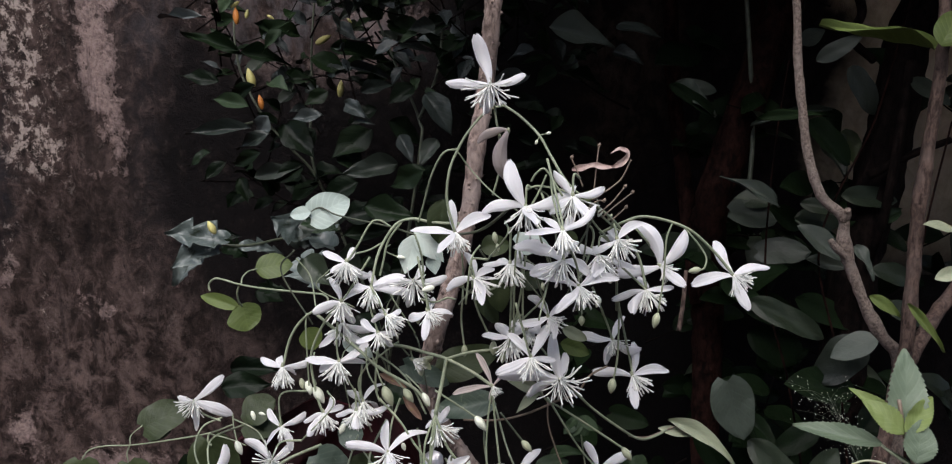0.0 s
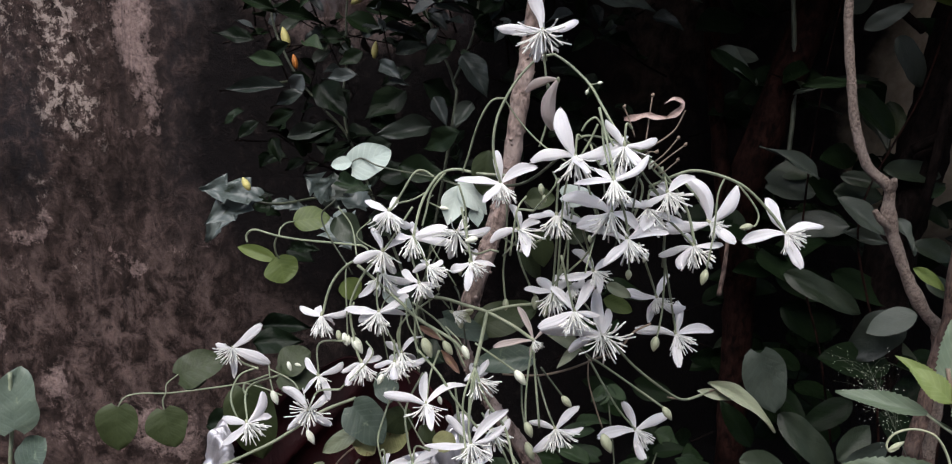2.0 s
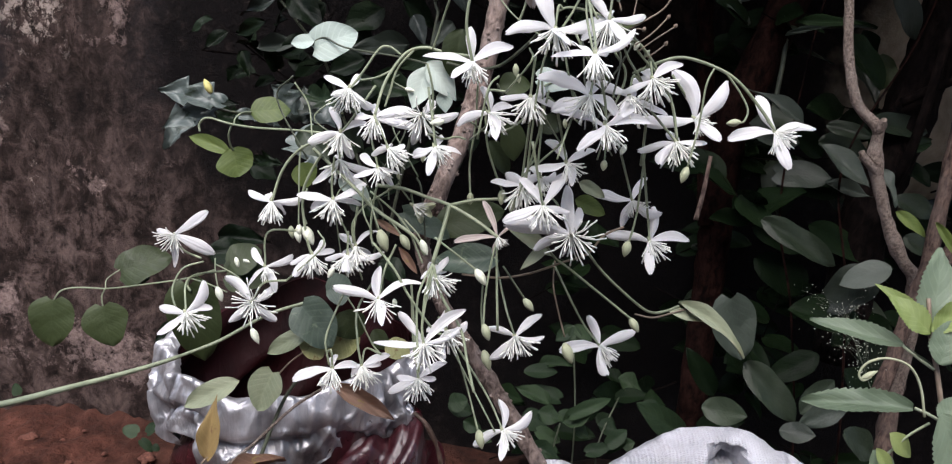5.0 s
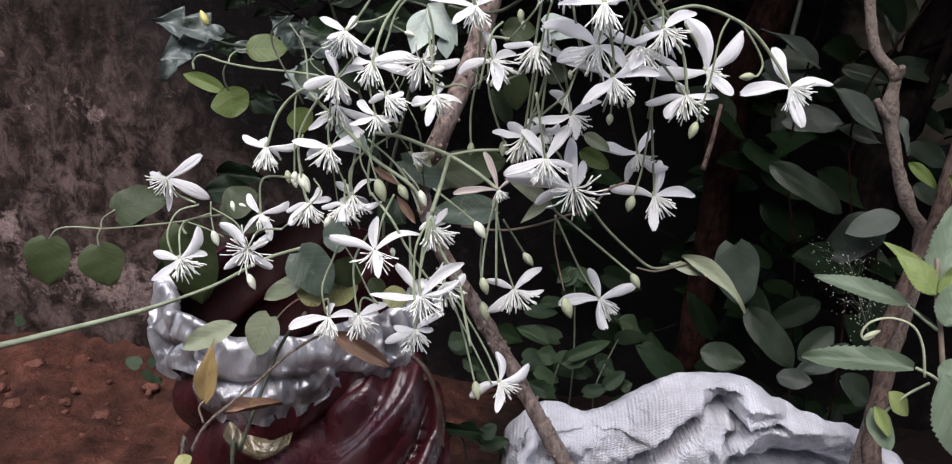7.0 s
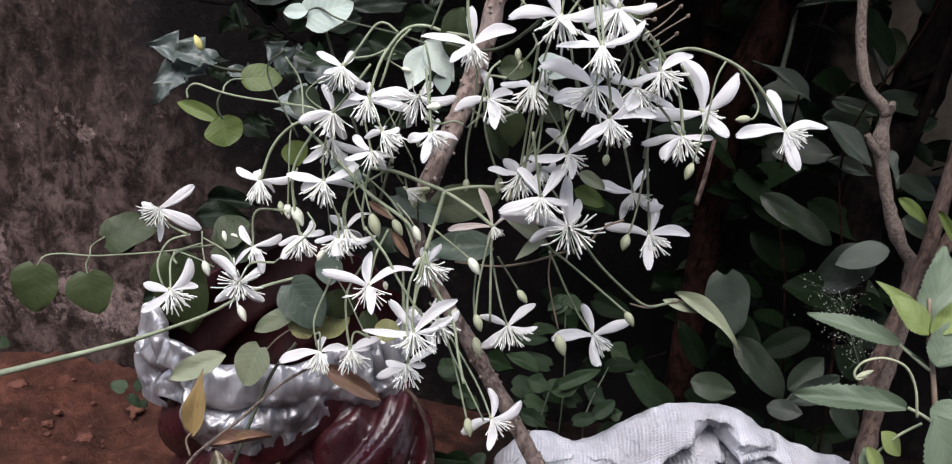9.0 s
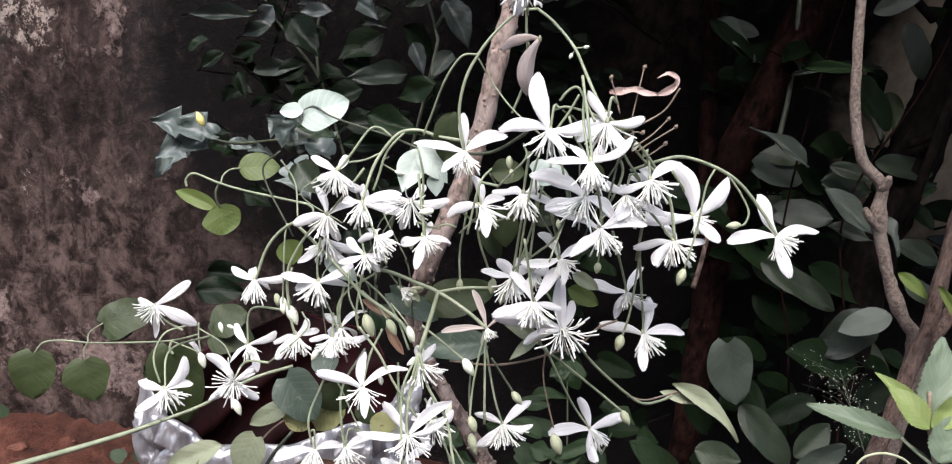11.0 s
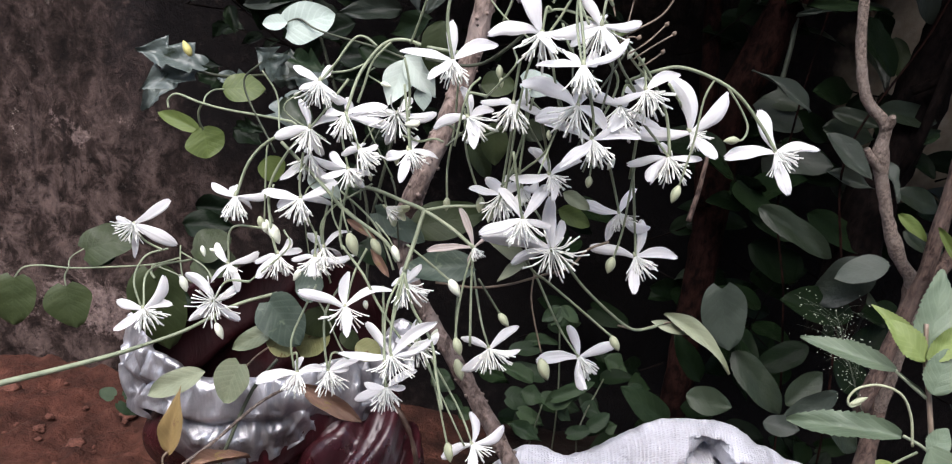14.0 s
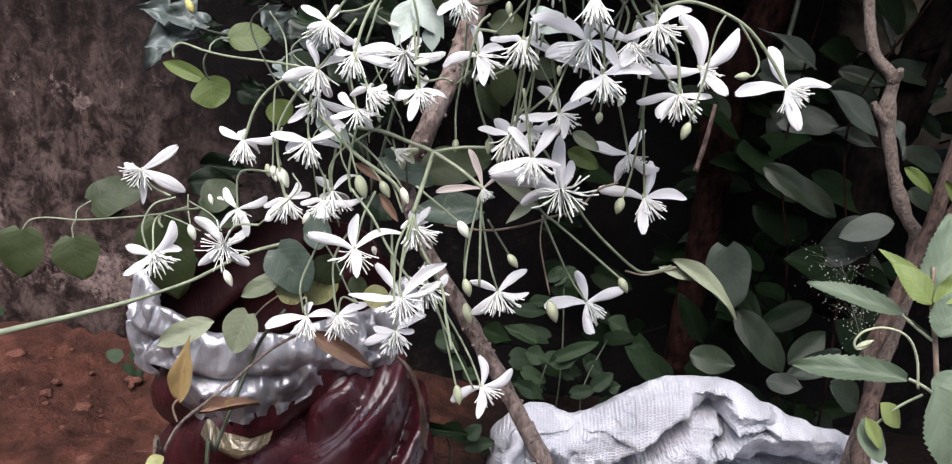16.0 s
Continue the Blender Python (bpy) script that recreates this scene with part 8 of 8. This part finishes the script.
leaf(ground_plant, (-0.0117, 0.8993, 0.2757), (0.0214, 0.0017, 0.0054), (0.31, -0.74, 0.6), 0.0245, 'heart', 'weed', 218)
leaf(ground_plant, (-0.0142, 0.9282, 0.2615), (0.0313, -0.0053, -0.0117), (0.29, -0.81, 0.51), 0.0235, 'oval', 'weed', 219)
leaf(ground_plant, (0.1165, 0.8313, 0.2595), (-0.0246, 0.0035, 0.0075), (-0.26, -0.76, 0.59), 0.0182, 'heart', 'weed', 220)
leaf(ground_plant, (0.1233, 0.8654, 0.2436), (-0.0427, 0.0021, 0.0032), (-0.29, -0.71, 0.64), 0.0162, 'point', 'weed', 221)
leaf(ground_plant, (0.2271, 0.9019, 0.2993), (0.0294, 0.0003, 0.0021), (-0.03, -0.63, 0.78), 0.0289, 'point', 'deep', 222)
leaf(ground_plant, (0.2218, 0.8858, 0.3065), (0.0226, -0.0051, -0.0117), (-0.16, -0.74, 0.65), 0.0230, 'oval', 'weed', 223)
leaf(ground_plant, (0.1721, 0.9076, 0.2706), (0.0264, -0.0032, -0.0067), (0.11, -0.64, 0.76), 0.0221, 'oval', 'deep', 224)
leaf(ground_plant, (0.1677, 0.8672, 0.2823), (0.0277, -0.0028, -0.0056), (0.06, -0.62, 0.78), 0.0220, 'point', 'weed', 225)
leaf(ground_plant, (0.0078, 0.7252, 0.2777), (0.0315, -0.0059, -0.0133), (0.3, -0.62, 0.72), 0.0171, 'point', 'deep', 226)
leaf(ground_plant, (0.0237, 0.7377, 0.264), (0.0454, -0.0102, -0.0234), (0.02, -0.57, 0.82), 0.0138, 'point', 'weed', 227)
leaf(ground_plant, (-0.0383, 0.7601, 0.2536), (0.019, -0.0043, -0.0099), (0.26, -0.75, 0.61), 0.0134, 'oval', 'weed', 228)
leaf(ground_plant, (-0.0222, 0.7527, 0.2541), (0.0155, -0.0001, 0.0006), (-0.26, -0.55, 0.79), 0.0109, 'oval', 'weed', 229)
leaf(ground_plant, (0.0803, 0.8907, 0.2677), (0.0336, -0.0001, 0.0013), (0.01, -0.74, 0.68), 0.0282, 'heart', 'weed', 230)
leaf(ground_plant, (0.0943, 0.8669, 0.2921), (0.0317, -0.0031, -0.0062), (0.03, -0.69, 0.72), 0.0233, 'point', 'weed', 231)
leaf(ground_plant, (0.193, 0.9887, 0.2907), (0.0291, -0.002, -0.0037), (-0.12, -0.57, 0.81), 0.0210, 'point', 'deep', 232)
leaf(ground_plant, (0.205, 0.9616, 0.3006), (0.0326, -0.0053, -0.0117), (-0.27, -0.63, 0.73), 0.0264, 'point', 'weed', 233)
leaf(ground_plant, (0.1272, 0.8952, 0.3963), (-0.019, -0.0074, -0.0195), (-0.02, -0.81, 0.59), 0.0157, 'oval', 'weed', 234)
leaf(ground_plant, (0.1272, 0.8952, 0.3963), (0.0058, -0.0089, -0.022), (-0.02, -0.81, 0.59), 0.0157, 'oval', 'weed', 235)
leaf(ground_plant, (0.1272, 0.8952, 0.3963), (0.0236, -0.0062, -0.0142), (-0.02, -0.81, 0.59), 0.0157, 'oval', 'weed', 236)
leaf(ground_plant, (0.1272, 0.8952, 0.3963), (0.011, -0.0085, -0.0207), (-0.02, -0.81, 0.59), 0.0157, 'oval', 'weed', 237)
leaf(ground_plant, (0.1272, 0.8952, 0.3963), (-0.0077, -0.0089, -0.0225), (-0.02, -0.81, 0.59), 0.0157, 'oval', 'weed', 238)
leaf(ground_plant, (-0.3894, 0.8655, 0.2162), (-0.0192, 0.0022, 0.0045), (-0.01, -0.56, 0.83), 0.0177, 'heart', 'weed', 239)
leaf(ground_plant, (-0.3784, 0.8658, 0.2175), (0.0133, 0.0045, 0.012), (-0.01, -0.56, 0.83), 0.0154, 'heart', 'weed', 240)
leaf(ground_plant, (-0.3848, 0.8628, 0.2098), (0.0165, -0.005, -0.0118), (-0.01, -0.56, 0.83), 0.0118, 'heart', 'weed', 241)
leaf(ground_plant, (-0.3693, 0.8605, 0.2049), (0.0082, -0.0025, -0.0059), (-0.01, -0.56, 0.83), 0.0094, 'heart', 'weed', 242)
leaf(ground_plant, (-0.5424, 0.8802, 0.2456), (-0.0055, 0.0054, 0.0131), (-0.01, -0.56, 0.83), 0.0118, 'heart', 'weed', 243)
stem(ground_plant, [(0.1136, 0.8602, -0.02), (0.1114, 0.8502, 0.2023), (0.1114, 0.8359, 0.2472), (0.1176, 0.8348, 0.2987)], 0.001, mat='stem_dark')
stem(ground_plant, [(0.1752, 0.8565, -0.02), (0.1718, 0.8465, 0.1959), (0.1663, 0.8429, 0.2674), (0.1976, 0.909, 0.2996)], 0.001, mat='stem_dark')
stem(ground_plant, [(0.1453, 0.8777, -0.02), (0.1424, 0.8677, 0.2476), (0.1272, 0.8952, 0.3963)], 0.001, mat='stem_dark')
stem(ground_plant, [(0.0232, 0.7412, -0.02), (0.0227, 0.7312, 0.1967), (0.0127, 0.7339, 0.2567), (-0.0168, 0.7206, 0.2759)], 0.001, mat='stem_dark')
seed_haze((0.3125, 0.5640, 0.4932), (0.2880, 0.6000, 0.5582))
corner_plant = thing("corner_plant", (-0.3223, 0.4348, 0.4763), "plant with rounded green leaves beside the wall foot", "plant")
leaf(corner_plant, (-0.2908, 0.4096, 0.5780), (-0.0030, 0.0087, 0.0359), (0.03, -0.85, 0.52), 0.0300, 'heart', 'heart_grey', 244)
leaf(corner_plant, (-0.2870, 0.4064, 0.5560), (0.013, 0.0051, 0.0160), (0.02, -0.68, 0.73), 0.0245, 'heart', 'heart_grey', 245)
stem(corner_plant, [(-0.3063, 0.4195, -0.02), (-0.3003, 0.4095, 0.4957), (-0.2991, 0.4131, 0.5506), (-0.2961, 0.4156, 0.5807), (-0.2951, 0.4181, 0.6109)], 0.0012)


# ---- the bags on the ground ----
def facets(p):
    """Creases of crushed sheeting: sharp ridges between flat facets."""
    d = noise.voronoi(p)[0]
    return d[1] - d[0]


def crumple(p, seed):
    """Ridges of crushed sheeting, about 0 to 1."""
    q = p + Vector((seed * 3.1, seed * 1.7, seed))
    q += Vector((noise.noise(q * 0.7), noise.noise(q * 0.7 + Vector((5, 0, 0))), noise.noise(q * 0.7 + Vector((0, 7, 0))))) * 0.45
    ridge = lambda f: 1 - min(1.0, abs(noise.noise(q * f)) * 2.6)
    return 0.62 * ridge(0.75) + 0.3 * ridge(1.7) + 0.12 * ridge(3.7) + 0.15 * facets(q * 1.5)


def planes(p, sharp=9.0):
    """Flat tilted facets that meet in creases, as in crushed stiff sheeting; about -0.5 to 0.5."""
    far, near = noise.voronoi(p)
    total = weight = 0.0
    for d, c in zip(far, near):
        w = math.exp(-(d - far[0]) * sharp)
        total += w * (p - c).dot(noise.noise_vector(c * 7.3)) * 1.6
        weight += w
    return total / weight


def skin(rows, around, shape, metres=(1.0, 0.5)):
    """A closed-round skin: shape(i share, angle) gives its points; its UV map is in metres."""
    bm = bmesh.new()
    uv = bm.loops.layers.uv.new("UVMap")
    grid = [[bm.verts.new(shape(i / rows, 2 * math.pi * j / around)) for j in range(around)] for i in range(rows + 1)]
    for i in range(rows):
        for j in range(around):
            k = (j + 1) % around
            f = bm.faces.new((grid[i][j], grid[i + 1][j], grid[i + 1][k], grid[i][k]))
            for lp, (u, v) in zip(f.loops, ((j, i), (j, i + 1), (j + 1, i + 1), (j + 1, i))):
                lp[uv].uv = (u / around * metres[0], v / rows * metres[1])
    bmesh.ops.remove_doubles(bm, verts=bm.verts, dist=1e-5)
    bmesh.ops.recalc_face_normals(bm, faces=bm.faces)
    return bm


SACK_TOP = ((0.055, 0.284), (0.066, 0.295), (0.080, 0.306), (0.094, 0.313), (0.110, 0.313), (0.124, 0.309), (0.142, 0.308), (0.155, 0.315), (0.173, 0.325), (0.185, 0.335), (0.198, 0.346), (0.214, 0.356), (0.227, 0.362), (0.243, 0.366), (0.276, 0.367), (0.297, 0.363), (0.310, 0.358), (0.329, 0.346), (0.340, 0.339), (0.361, 0.331), (0.401, 0.322), (0.440, 0.315), (0.468, 0.300), (0.500, 0.269))
# folds of the cloth: an edge from x, z to x, z, under whose right-hand side the cloth slants inwards; depth, width
FOLDS = ((0.240, 0.322, 0.2450, 0.362, 0.026, 0.034), (0.247, 0.3590, 0.285, 0.3580, 0.024, 0.020), (0.176, 0.286, 0.232, 0.341, 0.060, 0.017), (0.268, 0.347, 0.291, 0.338, 0.036, 0.011), (0.284, 0.338, 0.333, 0.334, 0.045, 0.011), (0.256, 0.309, 0.291, 0.335, 0.050, 0.012), (0.283, 0.349, 0.344, 0.341, 0.016, 0.008), (0.288, 0.3265, 0.440, 0.3235, 0.110, 0.060), (0.085, 0.296, 0.188, 0.314, 0.040, 0.070))


def sack_height(x):
    for (xa, za), (xb, zb) in zip(SACK_TOP, SACK_TOP[1:]):
        if x <= xb:
            u = (x - xa) / (xb - xa)
            u = u * u * (3 - 2 * u) * 0.5 + u * 0.5
            return za + (zb - za) * max(0.0, u)
    return SACK_TOP[-1][1]


def folded(x, z):
    """How far the cloth is sunk at x, z by the folds."""
    deep = 0.0
    for ax, az, bx, bz, depth, wide in FOLDS:
        a, d = Vector((ax, az)), Vector((bx - ax, bz - az))
        u = (Vector((x, z)) - a).dot(d) / d.length_squared
        ends = max(0.0, min(1.0, (u + 0.15) / 0.25)) * max(0.0, min(1.0, (1.15 - u) / 0.25))
        off = ((x - ax) * d.y - (z - az) * d.x) / d.length + 0.003 * noise.noise(Vector((x * 70, z * 70, 3.0)))
        if off > 0:
            u = off / wide
            deep += depth * ends * (u if u < 1 else max(0.0, 1 - (u - 1) / 0.35))
        else:
            deep -= 0.003 * ends * math.exp(-(off / 0.008) ** 2)
    return deep


def sack_skin(s, b):
    """The slack sack: s along it, b round its section, from its back over the top to the front."""
    x = 0.058 + 0.442 * s
    h = sack_height(x)
    end = max(0.02, 1 - abs(2 * s - 1) ** 10) ** 0.5
    cb, sb = math.cos(b), math.sin(b)
    y = 0.745 + math.copysign(abs(cb) ** 0.75, cb) * 0.092 * end
    z = h * (0.44 + 0.56 * math.copysign(abs(sb) ** 0.72, sb) * (0.9 + 0.1 * end))
    p = Vector((x, y, z))
    rumple = 0.024 * planes(p * 13 + Vector((4.0, 0, 0)), 24.0) + 0.024 * planes(p * 30, 24.0) + 0.010 * planes(p * 70, 18.0)
    top = max(0.0, sb) ** 3
    p.y += rumple * (1 - top)
    p.z += rumple * 0.2 * top
    if z > 0.1:
        p.z -= 0.75 * max(0.0, y - 0.735)
    if y < 0.75 and z > 0.12:
        deep = folded(x, z) * min(1.0, (0.75 - y) / 0.02)
        p.y += deep
        p.z -= 0.1 * deep * (1 - top)
    p.z = max(p.z, 0.003)
    return p


sack = thing("woven_sack", (0.28, 0.75, 0.0), "crumpled white woven plastic sack lying on the ground", "sack")
part("body", skin(240, 250, sack_skin, (0.85, 0.44)), M["sack"], sack)
hem = bmesh.new()
add_tube(hem, ((0.066, 0.675, 0.0), (0.068, 0.665, 0.16), (0.072, 0.675, 0.26), (0.084, 0.70, 0.30)), 0.010, 0.006, 9, 14, lumps=0.8)
part("rolled_hem", hem, M["sack"], sack, "frayed rolled hem")

def draped(centre, size, seed, lean):
    """A slack bag whose film hangs in broad slanting folds."""
    def shape(s, b):
        a = math.pi * s
        d = Vector((math.sin(a) * math.cos(b), math.cos(a), math.sin(a) * math.sin(b)))
        q = Vector([math.copysign(abs(c) ** 0.8, c) for c in d])
        p = Vector((q.x * size[0], q.y * size[1], q.z * size[2]))
        c = p.x * math.sin(lean) - p.z * math.cos(lean) + 0.014 * noise.noise(p * 6 + Vector((seed, 0, 0))) + 0.15 * p.y
        fold = 0.75 * abs(math.sin(math.pi * c / 0.046)) ** 0.7 + 0.25 * abs(math.sin(math.pi * c / 0.019 + seed + 3 * noise.noise(p * 9))) ** 0.7
        p *= 1 + 0.30 * (fold - 0.5) + 0.05 * planes(Vector((p.x, p.y, p.z)) * 20, 14.0) + 0.08 * noise.noise(p * 6)
        p += Vector(centre)
        p.z = max(p.z, 0.003)
        return p
    return shape


full_bag = thing("maroon_bag", (-0.07, 0.665, 0.0), "slack dark maroon plastic bag draped in slanting folds on the soil", "plastic bag")
part("body", skin(120, 170, draped((-0.066, 0.662, 0.185), (0.066, 0.07, 0.188), 8, radians(42))), M["maroon"], full_bag)
TORN = [(-0.0379, 0.6, 0.429), (-0.0272, 0.592, 0.4241), (-0.0175, 0.588, 0.4086), (-0.0111, 0.588, 0.3838), (-0.0059, 0.59, 0.3491)]
edge = bmesh.new()
add_tube(edge, TORN, 0.0016, 0.0028, 7, 9, lumps=0.7)
part("torn_edge", edge, M["torn"], full_bag, "brown torn edge of the film")


BAG_X, BAG_Y = -0.166, 0.715


def bag_rim(ca, sa):
    return 0.425 + 0.012 * ca + 0.016 * sa + 0.022 * max(0.0, sa) ** 3 + 0.014 * noise.noise(Vector((ca * 2, sa * 2, 4.0)))


def open_bag_shape(inside):
    def shape(s, b):
        ca, sa = math.cos(b), math.sin(b)
        rim = bag_rim(ca, sa)
        if inside:
            z, r = rim - s * 0.24, 0.97 - 0.30 * s
        else:
            z, r = rim * (1 - s), 1.0 - 0.16 * max(0.0, -ca) * min(1, s * 3) + 0.06 * math.sin(s * math.pi)
        p = Vector((ca * 0.112 * r, sa * 0.085 * r, z))
        f = crumple(Vector((p.x * 11, p.y * 11, p.z * 6)), 13 + inside)
        c = p.x * 0.67 - p.z * 0.74 + 0.012 * noise.noise(p * 6)
        k = 1 + (0.08 * (f - 0.5) + 0.20 * (abs(math.sin(math.pi * c / 0.052)) ** 0.7 - 0.5)) * min(1, 0.4 + s * 3)
        return Vector((p.x * k + BAG_X, p.y * k + BAG_Y, max(0.003, p.z)))
    return shape


def collar_shape(s, t):
    """The lining turned out over the left and front of the rim: a rolled lip that hangs down in soft broad folds."""
    b = math.pi * (1.41 + 0.58 * t)
    ca, sa = math.cos(b), math.sin(b)
    ends = min(1.0, (1 - abs(t)) * 5 + 0.25)
    rim = bag_rim(ca, sa) + 0.004
    front = max(0.0, -sa)
    flap = max(0.0, min(1.0, (ca + 0.52) / 0.10))
    drop = 0.050 + 0.034 * flap - 0.034 * max(0.0, ca) + 0.012 * math.exp(-((ca - 0.15) / 0.3) ** 2) + 0.030 * max(0.0, -ca - 0.72) / 0.28 + 0.012 * noise.noise(Vector((ca * 1.6, sa * 1.6, 9.0)))
    r = 0.95 + 0.20 * math.sin(min(1.0, s * 1.9) * math.pi * 0.5) - 0.10 * max(0.0, s - 0.4) / 0.6 - 0.12 * front * max(0.0, 1 - 2 * max(0.0, ca)) * math.exp(-((s - 0.56 + 0.05 * noise.noise(Vector((ca * 4, 2.0, 1.0)))) / 0.09) ** 2)
    z = rim + 0.012 * math.sin(min(1, s * 2.6) * math.pi) - drop * ends * s ** 1.35
    p = Vector((ca * (0.114 - 0.005 * max(0.0, -ca)) * r, sa * 0.087 * r, z))
    ridge = lambda f, q: 1 - min(1.0, abs(noise.noise(Vector((ca * f + 3.0, sa * f, s * q + 2.0)))) * 2.8)
    swag = 0.8 * ridge(2.6, 0.8) + 0.5 * ridge(5.5, 1.6) + 0.25 * ridge(11.0, 4.0) - 0.6
    k = 1.02 + (0.11 * swag + 0.14 * planes(Vector((p.x * 17, p.y * 17, p.z * 12)), 20.0) + 0.10 * planes(Vector((p.x * 42, p.y * 42, p.z * 30)), 16.0)) * (0.3 + s)
    return Vector((p.x * k + BAG_X, p.y * k + BAG_Y, p.z + 0.010 * swag * (0.3 + s)))


def foil_shape(s, t):
    """A crumpled scrap of foil, hanging on the bag."""
    tall = 0.0095 * math.sin(math.pi * (0.06 + 0.9 * s)) ** 0.7
    p = Vector((-0.193 + 0.056 * s, 0.605 - 0.007 * (1 - t * t), 0.3385 - 0.017 * math.sin(math.pi * s) - 0.004 * s + tall * t))
    n = 0.006 * planes(Vector((p.x * 60, t * 1.5, p.z * 60)), 10.0)
    return p.x, p.y - 0.008 * math.cos(t * 1.4) + n, p.z + 0.5 * n


open_bag = thing("open_bag", (BAG_X, BAG_Y, 0.0), "open maroon bag with its silvery clear lining turned out", "plastic bag")
part("body", skin(70, 130, open_bag_shape(0)), M["maroon"], open_bag)
part("inner_wall", skin(30, 110, open_bag_shape(1)), M["black"], open_bag, "inside of the bag, maroon darkened for its shade")
part("lining", sheet(60, 220, collar_shape, 0.0012), M["silver"], open_bag, "silvery crumpled lining")
part("foil_scrap", sheet(26, 14, foil_shape, 0.0012), M["foil"], open_bag, "yellowed scrap of foil")


# ---- clods and pebbles ----
def clods():
    rnd = random.Random(12)
    group = []
    for n in range(5):
        bm = bmesh.new()
        bmesh.ops.create_icosphere(bm, subdivisions=3, radius=1)
        for v in bm.verts:
            v.co *= 1 + 0.5 * noise.noise(v.co * 1.3 + Vector((n * 9, 0, 0))) + 0.15 * noise.noise(v.co * 4 + Vector((n, 0, 0)))
            v.co.z *= 0.62
        group.append(finish("soil_clod", bm, M["clod"]))
    for n in range(150):
        x, y = rnd.uniform(-0.95, -0.30), rnd.uniform(0.78, 1.22)
        r = rnd.choice((0.003, 0.003, 0.004, 0.004, 0.005, 0.006, 0.008, 0.013))
        m = Matrix.Translation((x, y, r * 0.2)) @ Matrix.Rotation(rnd.uniform(0, 6), 4, "Z") @ Matrix.Scale(r, 4)
        tagged(place("soil_clod", group[n % 5], None, m), "small crumbly lump of red soil on the ground", "soil clod", "clods on the soil")


clods()
